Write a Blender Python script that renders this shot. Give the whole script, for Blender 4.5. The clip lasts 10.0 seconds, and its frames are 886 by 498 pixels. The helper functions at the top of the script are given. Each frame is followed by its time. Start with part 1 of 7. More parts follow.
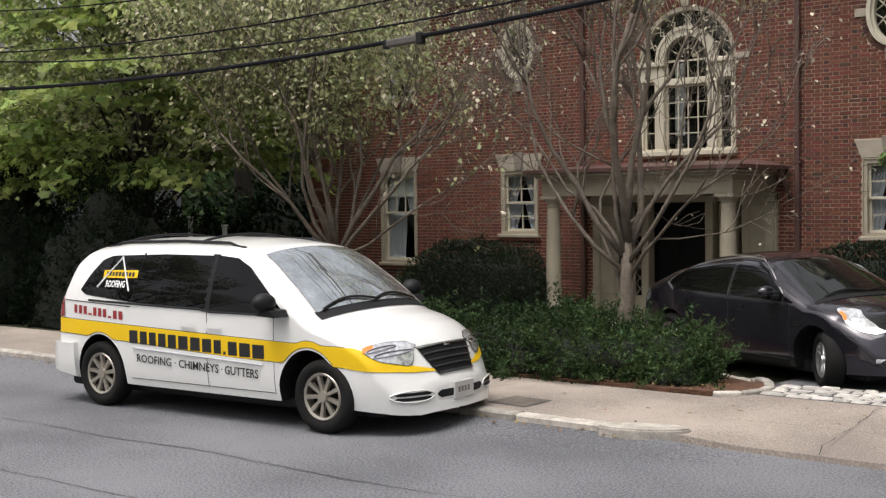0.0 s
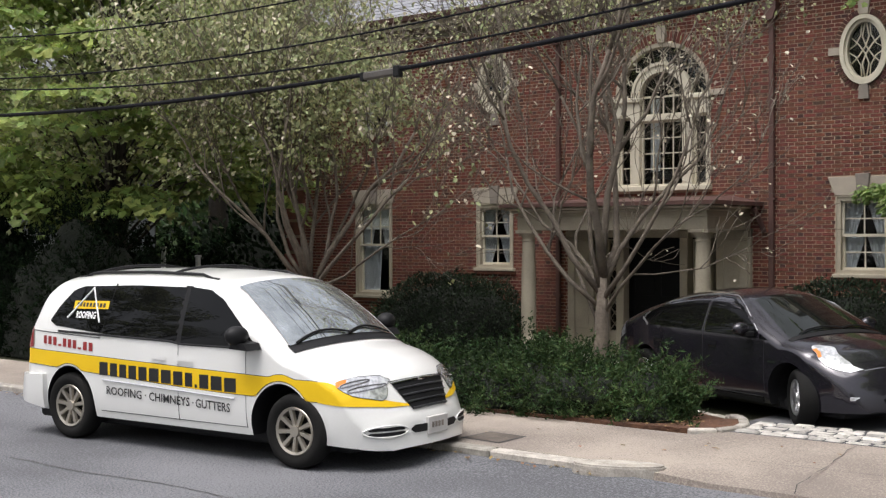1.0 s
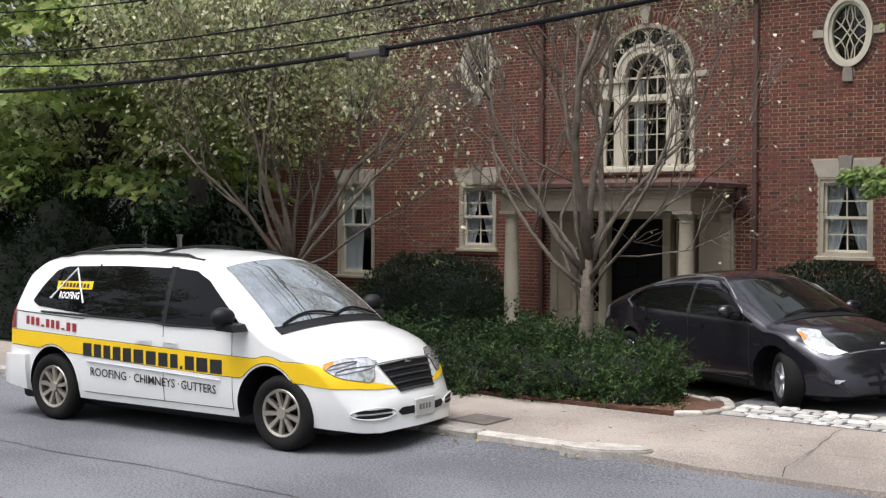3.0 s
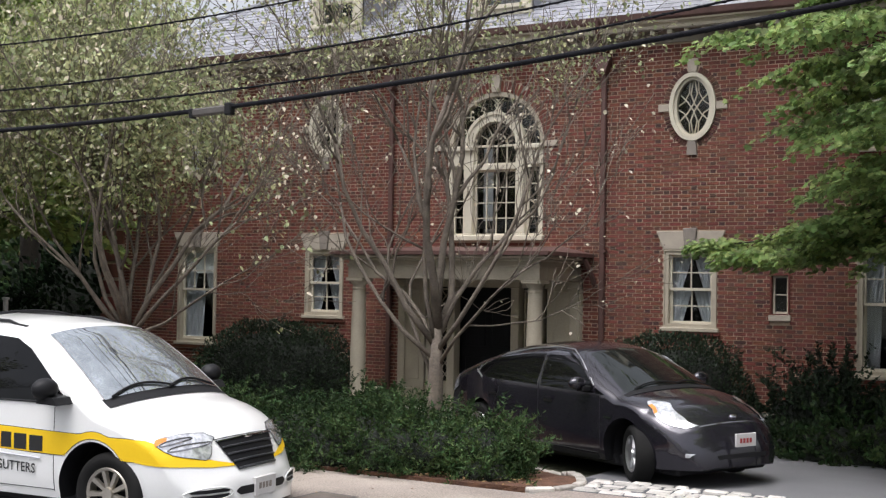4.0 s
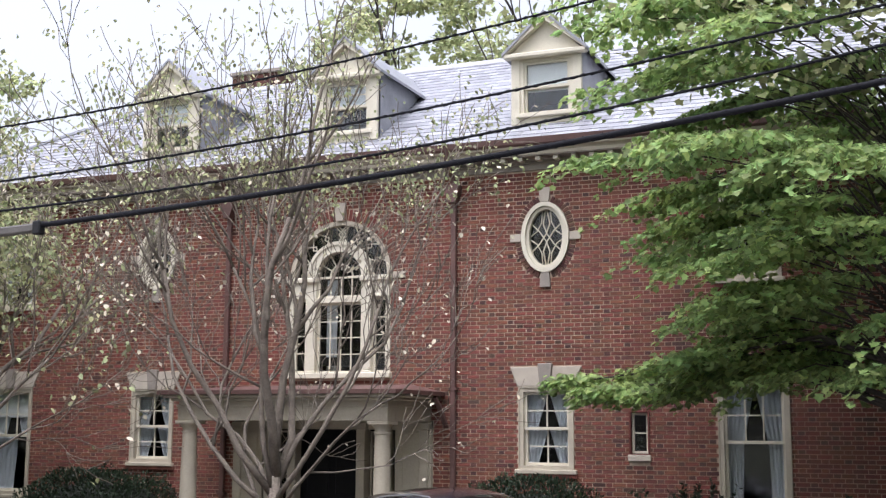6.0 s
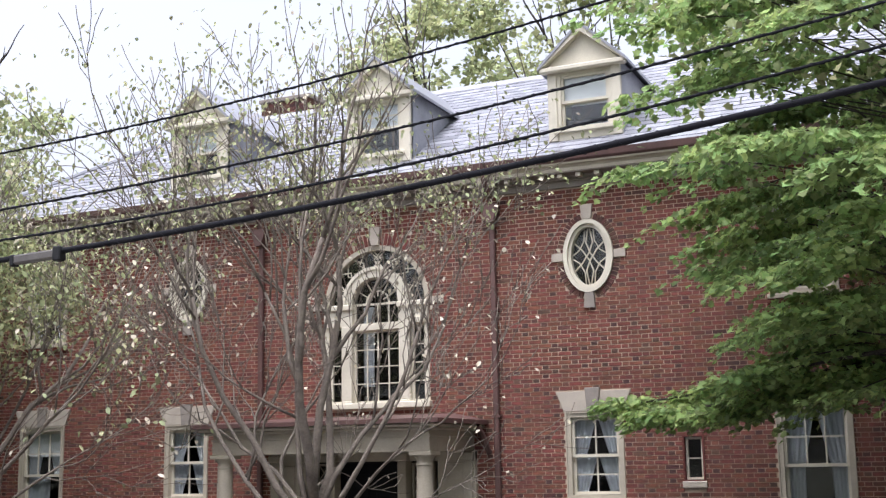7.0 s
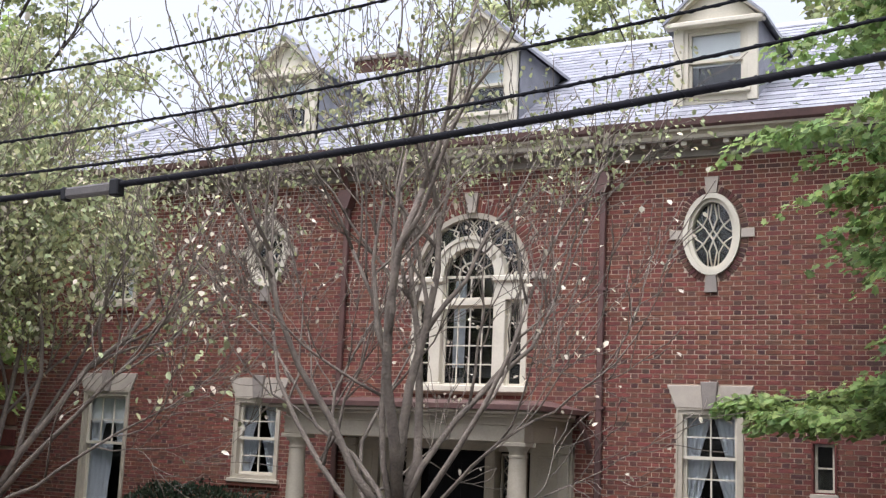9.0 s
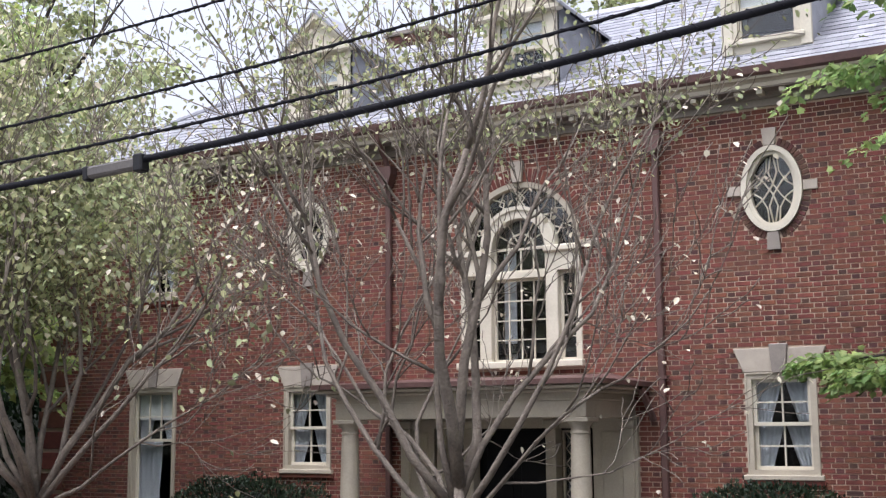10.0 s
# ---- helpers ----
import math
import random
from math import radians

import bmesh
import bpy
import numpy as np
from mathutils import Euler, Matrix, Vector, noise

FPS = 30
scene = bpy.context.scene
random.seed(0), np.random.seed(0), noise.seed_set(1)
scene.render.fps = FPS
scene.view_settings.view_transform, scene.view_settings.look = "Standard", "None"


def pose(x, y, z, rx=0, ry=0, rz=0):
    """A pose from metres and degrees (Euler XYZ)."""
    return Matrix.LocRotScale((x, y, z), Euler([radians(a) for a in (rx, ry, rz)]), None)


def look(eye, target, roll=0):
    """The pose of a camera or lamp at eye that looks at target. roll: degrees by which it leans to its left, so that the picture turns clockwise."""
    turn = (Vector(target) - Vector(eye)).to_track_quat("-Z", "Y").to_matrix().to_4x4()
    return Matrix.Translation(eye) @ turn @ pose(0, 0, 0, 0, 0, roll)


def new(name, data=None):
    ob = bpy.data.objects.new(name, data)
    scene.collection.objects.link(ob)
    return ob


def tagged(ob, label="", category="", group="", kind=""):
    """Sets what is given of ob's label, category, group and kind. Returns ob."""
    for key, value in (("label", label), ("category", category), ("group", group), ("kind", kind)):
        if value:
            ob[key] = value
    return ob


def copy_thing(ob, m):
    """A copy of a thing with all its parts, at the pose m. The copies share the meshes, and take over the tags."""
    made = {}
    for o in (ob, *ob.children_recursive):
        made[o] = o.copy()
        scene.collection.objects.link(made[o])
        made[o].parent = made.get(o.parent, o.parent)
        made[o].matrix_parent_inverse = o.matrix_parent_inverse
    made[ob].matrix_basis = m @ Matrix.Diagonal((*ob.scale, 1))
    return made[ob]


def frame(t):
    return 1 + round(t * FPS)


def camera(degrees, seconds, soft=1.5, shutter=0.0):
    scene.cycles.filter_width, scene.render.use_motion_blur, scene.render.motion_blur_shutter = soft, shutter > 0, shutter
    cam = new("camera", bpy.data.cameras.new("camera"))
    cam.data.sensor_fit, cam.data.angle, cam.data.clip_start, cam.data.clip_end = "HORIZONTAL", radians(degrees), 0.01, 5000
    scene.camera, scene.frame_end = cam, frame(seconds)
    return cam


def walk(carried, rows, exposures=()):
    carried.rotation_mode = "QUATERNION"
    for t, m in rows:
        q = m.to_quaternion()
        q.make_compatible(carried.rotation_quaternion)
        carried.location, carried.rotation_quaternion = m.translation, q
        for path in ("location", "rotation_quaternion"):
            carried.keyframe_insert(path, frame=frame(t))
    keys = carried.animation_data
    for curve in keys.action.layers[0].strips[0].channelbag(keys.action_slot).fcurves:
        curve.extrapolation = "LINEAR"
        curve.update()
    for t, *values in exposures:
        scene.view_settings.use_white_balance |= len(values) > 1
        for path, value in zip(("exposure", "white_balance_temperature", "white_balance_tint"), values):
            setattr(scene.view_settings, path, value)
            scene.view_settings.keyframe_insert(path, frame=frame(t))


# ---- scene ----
cam = camera(40.4, 10.0, soft=1.3)
PATH = [
    (0, (6.856, -20.105, 2.053), (5.59, -18.558, 1.98), -0.7),
    (0.5, (6.853, -20.089, 2.067), (5.577, -18.549, 2.045), -1.2),
    (1, (6.811, -20.061, 2.068), (5.578, -18.487, 2.048), -0.1),
    (1.5, (6.737, -20.105, 2.069), (5.543, -18.501, 2.047), -1.6),
    (2, (6.674, -20.165, 2.074), (5.498, -18.548, 2.03), -0.7),
    (2.2, (6.671, -20.167, 2.116), (5.46, -18.575, 2.074), -0.4),
    (3.3, (6.715, -20.04, 2.08), (5.512, -18.442, 2.023), 0.3),
    (3.5, (6.709, -20.016, 2.076), (5.504, -18.42, 2.031), 0.4),
    (4, (6.413, -19.685, 2.101), (5.421, -17.949, 2.159), 1.0),
    (4.5, (6.253, -19.447, 2.162), (5.393, -17.647, 2.3), 0.3),
    (5, (6.116, -19.149, 2.137), (5.287, -17.35, 2.411), -2.6),
    (5.5, (5.992, -18.866, 2.138), (5.178, -17.061, 2.419), -0.8),
    (5.7, (5.91, -18.732, 2.126), (5.143, -16.905, 2.397), 0.3),
    (6.8, (5.503, -18.082, 2.035), (4.767, -16.257, 2.395), 0.5),
    (7, (5.434, -17.919, 2.058), (4.636, -16.118, 2.403), -1.0),
    (7.5, (5.215, -17.563, 2.071), (4.344, -15.794, 2.404), 2.8),
    (8, (5.008, -17.255, 2.066), (4.114, -15.507, 2.449), -0.1),
    (8.5, (4.739, -16.86, 2.04), (3.834, -15.106, 2.368), -1.0),
    (8.8, (4.412, -16.562, 2.111), (3.52, -14.814, 2.497), 0.1),
    (9, (4.361, -16.354, 2.109), (3.442, -14.607, 2.43), 2.5),
    (9.5, (4.042, -15.997, 2.067), (3.073, -14.273, 2.365), 2.8),
    (10, (3.971, -15.747, 2.038), (2.989, -14.031, 2.335), -0.4),
]
EXPOSURES = [(0.0, 0.36, 6600, 13), (1.0, 0.40, 6450, 13), (2.0, 0.54, 6350, 13), (3.5, 0.53, 6200, 13), (4.0, 0.6, 6250, 14), (4.5, 0.95, 6150, 16), (5.5, 1.10, 6000, 17), (10.0, 1.05, 5950, 18)]
walk(cam, [(t, look(eye, target, roll)) for t, eye, target, roll in PATH], EXPOSURES)

# ---- world and sun: a bright overcast autumn day ----
world = bpy.data.worlds.new("overcast_sky")
scene.world = world
world.use_nodes = True
wn = world.node_tree.nodes
wl = world.node_tree.links
bg = wn["Background"]
sky = wn.new("ShaderNodeTexSky")
sky.sky_type = "NISHITA"
sky.sun_disc = False
sky.sun_elevation = radians(70)
sky.sun_rotation = radians(200)
sky.dust_density = 6.0
sky.air_density = 1.4
pale = wn.new("ShaderNodeHueSaturation")
pale.inputs["Saturation"].default_value = 0.26
wl.new(sky.outputs[0], pale.inputs["Color"])
wl.new(pale.outputs[0], bg.inputs[0])
bg.inputs[1].default_value = 0.15

sun_data = bpy.data.lights.new("sun", "SUN")
sun_data.energy = 1.5
sun_data.angle = radians(40)
sun_data.color = (1.0, 0.98, 0.95)
sun = new("sun", sun_data)
sun.matrix_world = look((4, -9, 30), (0, 0, 0))

# ---- materials ----


def material(name, base, other=None, rough=0.7, scale=4.0, fine=60.0, bump=0.2, metal=0.0, spread=0.0, source="", coat=0.0, depth=0.01, spec=0.5, fine_mix=0.35, tight=0.15):
    """A node material: two colours mixed by noise at two scales, optional spread of brightness from piece to piece, fine relief."""
    m = bpy.data.materials.new(name)
    m.use_nodes = True
    n, l = m.node_tree.nodes, m.node_tree.links
    b = n["Principled BSDF"]
    b.inputs["Roughness"].default_value = rough
    b.inputs["Metallic"].default_value = metal
    b.inputs["Coat Weight"].default_value = coat
    b.inputs["Coat Roughness"].default_value = 0.04
    b.inputs["Specular IOR Level"].default_value = spec
    other = other or tuple(c * 0.7 for c in base)
    co = n.new("ShaderNodeTexCoord")
    big = n.new("ShaderNodeTexNoise")
    big.inputs["Scale"].default_value = scale
    big.inputs["Detail"].default_value = 6.0
    small = n.new("ShaderNodeTexNoise")
    small.inputs["Scale"].default_value = fine
    small.inputs["Detail"].default_value = 3.0
    l.new(co.outputs["Object"], big.inputs["Vector"])
    l.new(co.outputs["Object"], small.inputs["Vector"])
    add = n.new("ShaderNodeMix")
    add.inputs[0].default_value = fine_mix
    l.new(big.outputs["Fac"], add.inputs[2])
    l.new(small.outputs["Fac"], add.inputs[3])
    ramp = n.new("ShaderNodeValToRGB")
    ramp.color_ramp.elements[0].position = 0.5 - tight
    ramp.color_ramp.elements[1].position = 0.5 + tight
    ramp.color_ramp.elements[0].color = (*other, 1)
    ramp.color_ramp.elements[1].color = (*base, 1)
    l.new(add.outputs[0], ramp.inputs[0])
    col = ramp.outputs[0]
    if spread:
        if source == "island":
            g = n.new("ShaderNodeNewGeometry")
            rnd = g.outputs["Random Per Island"]
        else:
            g = n.new("ShaderNodeObjectInfo")
            rnd = g.outputs["Random"]
        mr = n.new("ShaderNodeMapRange")
        mr.inputs[3].default_value = 1.0 - spread
        mr.inputs[4].default_value = 1.0 + spread
        l.new(rnd, mr.inputs[0])
        hs = n.new("ShaderNodeHueSaturation")
        l.new(mr.outputs[0], hs.inputs["Value"])
        l.new(col, hs.inputs["Color"])
        hue = n.new("ShaderNodeMapRange")
        hue.inputs[3].default_value = 0.5 - spread * 0.05
        hue.inputs[4].default_value = 0.5 + spread * 0.05
        wrap = n.new("ShaderNodeMath")
        wrap.operation = "FRACT"
        times = n.new("ShaderNodeMath")
        times.operation = "MULTIPLY"
        times.inputs[1].default_value = 7.31
        l.new(rnd, times.inputs[0])
        l.new(times.outputs[0], wrap.inputs[0])
        l.new(wrap.outputs[0], hue.inputs[0])
        l.new(hue.outputs[0], hs.inputs["Hue"])
        col = hs.outputs[0]
    l.new(col, b.inputs["Base Color"])
    if bump:
        bp = n.new("ShaderNodeBump")
        bp.inputs["Strength"].default_value = bump
        bp.inputs["Distance"].default_value = depth
        l.new(small.outputs["Fac"], bp.inputs["Height"])
        l.new(bp.outputs[0], b.inputs["Normal"])
    return m


def foliage(name, base, other, spread=0.35, back=0.25, rough=0.55, spec=0.3):
    """Leaves: colour spread from leaf to leaf, and some light let through."""
    m = material(name, base, other, rough=rough, scale=0.9, fine=25.0, bump=0.0, spread=spread, source="island", spec=spec)
    n, l = m.node_tree.nodes, m.node_tree.links
    b, out = n["Principled BSDF"], n["Material Output"]
    t = n.new("ShaderNodeBsdfTranslucent")
    thin = n.new("ShaderNodeHueSaturation")
    thin.inputs["Value"].default_value = 1.45
    l.new(b.inputs["Base Color"].links[0].from_socket, thin.inputs["Color"])
    l.new(thin.outputs[0], t.inputs["Color"])
    mix = n.new("ShaderNodeMixShader")
    mix.inputs[0].default_value = back
    l.new(b.outputs[0], mix.inputs[1])
    l.new(t.outputs[0], mix.inputs[2])
    l.new(mix.outputs[0], out.inputs[0])
    return m


def glazing(name, tint=(0.90, 0.92, 0.92), bend=0.03):
    """Clear pane: lets light straight through and mirrors by Fresnel, with slightly wavy glass."""
    m = bpy.data.materials.new(name)
    m.use_nodes = True
    n, l = m.node_tree.nodes, m.node_tree.links
    n.remove(n["Principled BSDF"])
    tr = n.new("ShaderNodeBsdfTransparent")
    tr.inputs[0].default_value = (*tint, 1)
    gl = n.new("ShaderNodeBsdfGlossy")
    gl.inputs["Roughness"].default_value = 0.03
    edge = n.new("ShaderNodeLayerWeight")
    edge.inputs[0].default_value = 0.5
    steep = n.new("ShaderNodeMath")
    steep.operation = "POWER"
    steep.inputs[1].default_value = 5.0
    fr = n.new("ShaderNodeMath")
    fr.operation = "MULTIPLY_ADD"
    fr.inputs[1].default_value = 0.9
    fr.inputs[2].default_value = 0.05
    l.new(edge.outputs["Facing"], steep.inputs[0])
    l.new(steep.outputs[0], fr.inputs[0])
    wave = n.new("ShaderNodeTexNoise")
    wave.inputs["Scale"].default_value = 2.5
    bp = n.new("ShaderNodeBump")
    bp.inputs["Strength"].default_value = bend
    bp.inputs["Distance"].default_value = 0.1
    l.new(wave.outputs["Fac"], bp.inputs["Height"])
    l.new(bp.outputs[0], gl.inputs["Normal"])
    mix = n.new("ShaderNodeMixShader")
    l.new(fr.outputs[0], mix.inputs[0])
    l.new(tr.outputs[0], mix.inputs[1])
    l.new(gl.outputs[0], mix.inputs[2])
    l.new(mix.outputs[0], n["Material Output"].inputs[0])
    return m


ASPHALT = material("asphalt", (0.175, 0.178, 0.190), (0.085, 0.087, 0.095), rough=0.9, scale=0.45, fine=48, bump=0.85, depth=0.016, fine_mix=0.62, tight=0.05)
PATCH = material("asphalt_patch", (0.075, 0.077, 0.083), (0.055, 0.056, 0.06), rough=0.9, scale=1.2, fine=120, bump=0.5)
COVER = material("worn_cover", (0.15, 0.125, 0.105), (0.08, 0.066, 0.056), rough=0.9, scale=5, fine=50, bump=0.6)
SLEEVE = material("dull_sleeve", (0.10, 0.09, 0.08), (0.06, 0.054, 0.05), rough=0.6, bump=0.1)
CRACK = material("tar_seam", (0.045, 0.043, 0.042), rough=0.7, fine=60)
DRIVE = material("driveway_asphalt", (0.16, 0.16, 0.165), (0.12, 0.12, 0.125), rough=0.9, scale=0.8, fine=120, bump=0.5, depth=0.006)
PAVING = material("pavement_aggregate", (0.37, 0.318, 0.268), (0.20, 0.17, 0.148), rough=0.92, scale=0.7, fine=60, bump=0.9, depth=0.010, fine_mix=0.5, tight=0.085)
GRANITE = material("granite", (0.46, 0.43, 0.38), (0.24, 0.22, 0.19), rough=0.85, scale=7, fine=60, bump=0.7, spread=0.25)
SETT = material("pale_granite_sett", (0.55, 0.53, 0.49), (0.33, 0.31, 0.28), rough=0.85, scale=9, fine=60, bump=0.7, spread=0.28)
MULCH = material("mulch", (0.16, 0.075, 0.04), (0.07, 0.035, 0.022), rough=0.95, scale=9, fine=45, bump=1.0, depth=0.03)
SOIL = material("soil", (0.06, 0.06, 0.03), (0.03, 0.035, 0.016), rough=0.95, scale=0.6, fine=18, bump=0.8, depth=0.03)
BRICK = material("brick_field", (0.182, 0.052, 0.031), (0.090, 0.029, 0.019), rough=0.85, scale=9, fine=90, bump=0.35, spread=0.24, source="island", depth=0.004)
BRICK_ONE = material("brick_single", (0.182, 0.052, 0.031), (0.090, 0.029, 0.019), rough=0.85, scale=9, fine=90, bump=0.35, spread=0.24, depth=0.004)
HEADER = material("brick_header", (0.098, 0.034, 0.022), (0.050, 0.021, 0.015), rough=0.8, scale=9, fine=90, bump=0.35, spread=0.4, source="island", depth=0.004)
HEADER_ONE = material("brick_header_single", (0.098, 0.034, 0.022), (0.050, 0.021, 0.015), rough=0.8, scale=9, fine=90, bump=0.35, spread=0.4, depth=0.004)
MORTAR = material("mortar", (0.56, 0.435, 0.325), (0.33, 0.255, 0.195), rough=0.95, scale=2.0, fine=80, bump=0.4)
LIME = material("limestone", (0.45, 0.395, 0.32), (0.34, 0.295, 0.24), rough=0.85, scale=5, fine=70, bump=0.2)
LIME_DARK = material("stained_limestone", (0.27, 0.235, 0.20), (0.18, 0.158, 0.135), rough=0.85, scale=5, fine=70, bump=0.2)
CREAM = material("cream_paint", (0.62, 0.575, 0.46), (0.50, 0.46, 0.36), rough=0.55, scale=2.2, fine=40, bump=0.08)
TAN = material("tan_paint", (0.44, 0.39, 0.30), (0.34, 0.30, 0.23), rough=0.6, scale=2.5, fine=40, bump=0.08)
CORNICE = material("grey_brown_paint", (0.27, 0.235, 0.195), (0.19, 0.165, 0.14), rough=0.6, scale=2.5, fine=40, bump=0.1)
COPPER = material("brown_copper", (0.135, 0.072, 0.06), (0.08, 0.045, 0.04), rough=0.5, scale=3, fine=30, bump=0.15, metal=0.25)
SLATE = material("slate", (0.30, 0.305, 0.33), (0.20, 0.205, 0.225), rough=0.42, scale=4, fine=50, bump=0.3, spread=0.25, source="island")
SLATE_ONE = material("slate_single", (0.30, 0.305, 0.33), (0.20, 0.205, 0.225), rough=0.42, scale=4, fine=50, bump=0.3, spread=0.25)
# Stands in for unlit rooms: their shade is put into a near-black colour.
DARK = material("room_shade", (0.018, 0.017, 0.016), (0.010, 0.010, 0.010), rough=0.9, bump=0)
DOOR = material("black_door", (0.005, 0.005, 0.006), (0.003, 0.003, 0.003), rough=0.6, bump=0.05, spec=0.15)
CLOTH = material("curtain", (0.80, 0.82, 0.85), (0.70, 0.72, 0.76), rough=0.9, scale=6, fine=90, bump=0.2)
BLIND = material("window_blind", (0.86, 0.86, 0.84), (0.78, 0.78, 0.77), rough=0.8, scale=3, fine=60, bump=0.1)
GLASS = glazing("window_glass")
BARK = material("grey_bark", (0.205, 0.170, 0.132), (0.095, 0.078, 0.062), rough=0.9, scale=7, fine=40, bump=0.8, depth=0.02)
BARK_DARK = material("dark_bark", (0.06, 0.048, 0.04), (0.03, 0.025, 0.02), rough=0.95, scale=5, fine=30, bump=0.8, depth=0.03)
LEAF_PALE = foliage("dry_cream_leaf", (0.66, 0.60, 0.49), (0.48, 0.43, 0.30), 0.3)
LEAF_OLIVE = foliage("yellow_green_leaf", (0.37, 0.38, 0.21), (0.19, 0.215, 0.10), 0.6, 0.4)
LEAF_MAPLE = foliage("maple_leaf", (0.285, 0.365, 0.13), (0.135, 0.21, 0.072), 0.5, 0.45)
LEAF_GREEN = foliage("shade_tree_leaf", (0.37, 0.39, 0.21), (0.22, 0.25, 0.12), 0.5, 0.6)
LEAF_SHADE = foliage("shaded_green_leaf", (0.36, 0.42, 0.14), (0.18, 0.25, 0.08), 0.5, 0.5)
# Darker than yew itself: the deep shade under the trees is coloured in.
LEAF_YEW = foliage("shade_toned_needle", (0.009, 0.018, 0.007), (0.003, 0.006, 0.003), 0.6, 0.1, 0.7, 0.05)
LEAF_HEDGE = foliage("hedge_leaf", (0.052, 0.088, 0.028), (0.013, 0.028, 0.011), 0.65, 0.12, 0.6, 0.15)
LEAF_BOX = foliage("shrub_leaf", (0.034, 0.054, 0.027), (0.011, 0.020, 0.010), 0.6, 0.08, 0.5, 0.25)
# Near-black, so the shade between the leaves sits in this colour.
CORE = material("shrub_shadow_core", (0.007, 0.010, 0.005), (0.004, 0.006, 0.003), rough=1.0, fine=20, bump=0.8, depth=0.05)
LITTER = foliage("fallen_leaf", (0.29, 0.20, 0.095), (0.16, 0.095, 0.045), 0.6, 0.1, 0.8)
CABLE = material("black_cable", (0.012, 0.012, 0.015), (0.007, 0.007, 0.009), rough=0.8, bump=0.05, spec=0.15)
WHITE_CAR = material("white_car_paint", (0.80, 0.80, 0.78), (0.76, 0.76, 0.735), rough=0.3, scale=1.5, bump=0, coat=0.8)
GREY_CAR = material("grey_car_paint", (0.030, 0.0275, 0.036), (0.023, 0.021, 0.029), rough=0.16, scale=2, fine=300, bump=0, metal=0.45, coat=0.9)
YELLOW = material("yellow_vinyl", (0.84, 0.55, 0.012), (0.80, 0.51, 0.010), rough=0.5, bump=0, spec=0.3)
BLACK_VINYL = material("black_vinyl", (0.02, 0.02, 0.02), rough=0.4, bump=0)
RED_VINYL = material("red_vinyl", (0.35, 0.03, 0.03), rough=0.4, bump=0)
WHITE_VINYL = material("white_vinyl", (0.82, 0.82, 0.82), (0.78, 0.78, 0.78), rough=0.4, bump=0)
CAR_GLASS = material("tinted_car_glass", (0.016, 0.0165, 0.0175), (0.010, 0.0105, 0.0115), rough=0.01, bump=0, spec=0.35, metal=0.7)
# Pale two-tone metal: part of the mirrored sky's brightness is in this colour.
SCREEN_GLASS = material("sky_toned_windscreen", (0.66, 0.70, 0.71), (0.40, 0.43, 0.44), rough=0.03, bump=0, spec=0.9, metal=0.85)
DIM_GLASS = material("dark_windscreen_glass", (0.06, 0.066, 0.06), (0.04, 0.045, 0.042), rough=0.03, bump=0, spec=0.8, metal=0.85)
RUBBER = material("tyre_rubber", (0.014, 0.0135, 0.013), (0.009, 0.009, 0.0085), rough=0.85, fine=60, bump=0.2, spec=0.2)
TRIM = material("black_plastic", (0.014, 0.014, 0.015), (0.009, 0.009, 0.010), rough=0.55, bump=0.05, spec=0.25)
GRILLE_BAR = material("grey_grille_bar", (0.09, 0.092, 0.10), (0.05, 0.052, 0.056), rough=0.3, bump=0.02, metal=0.4)
ALLOY = material("alloy_wheel", (0.50, 0.465, 0.40), (0.38, 0.35, 0.30), rough=0.38, bump=0.05, metal=0.8)
SILVER = material("silver_wheel", (0.55, 0.55, 0.56), (0.45, 0.45, 0.46), rough=0.3, bump=0.05, metal=0.85)
CHROME = material("chrome", (0.75, 0.75, 0.76), (0.65, 0.65, 0.66), rough=0.12, bump=0, metal=1.0)
LAMP = material("headlamp_lens", (0.92, 0.93, 0.95), (0.42, 0.43, 0.45), rough=0.14, scale=16, fine=40, bump=0.15, metal=0.55, coat=1.0, tight=0.1)
AMBER = material("amber_lens", (0.75, 0.26, 0.03), (0.65, 0.2, 0.02), rough=0.15, bump=0, coat=1.0)
RED_LENS = material("red_lens", (0.30, 0.02, 0.02), (0.2, 0.012, 0.012), rough=0.15, bump=0, coat=1.0)
PLATE = material("number_plate", (0.62, 0.60, 0.58), (0.52, 0.50, 0.49), rough=0.5, bump=0)
SIDING = material("grey_siding", (0.23, 0.24, 0.25), (0.18, 0.19, 0.20), rough=0.8, bump=0.1)
POST_WHITE = material("white_post", (0.6, 0.6, 0.58), rough=0.6, bump=0.05)

# ---- mesh tools ----


def thing(name, label, category, group="", kind="", at=None):
    ob = new(name)
    if at is not None:
        ob.matrix_basis = at
    return tagged(ob, label, category, group, kind)


def finish(ob, mat, parent, label, smooth):
    ob.data.materials.append(mat)
    if smooth:
        ob.data.shade_smooth()
        if smooth != 1:
            ob.data.set_sharp_from_angle(angle=radians(smooth))
    ob.parent = parent
    if label:
        ob["label"] = label
    return ob


def part(name, bm, mat, parent, label="", smooth=0):
    bmesh.ops.recalc_face_normals(bm, faces=bm.faces)
    me = bpy.data.meshes.new(name)
    bm.to_mesh(me)
    bm.free()
    return finish(new(name, me), mat, parent, label, smooth)


def part_raw(name, verts, faces, mat, parent, label="", smooth=0):
    me = bpy.data.meshes.new(name)
    me.from_pydata(verts, [], faces)
    me.update()
    return finish(new(name, me), mat, parent, label, smooth)


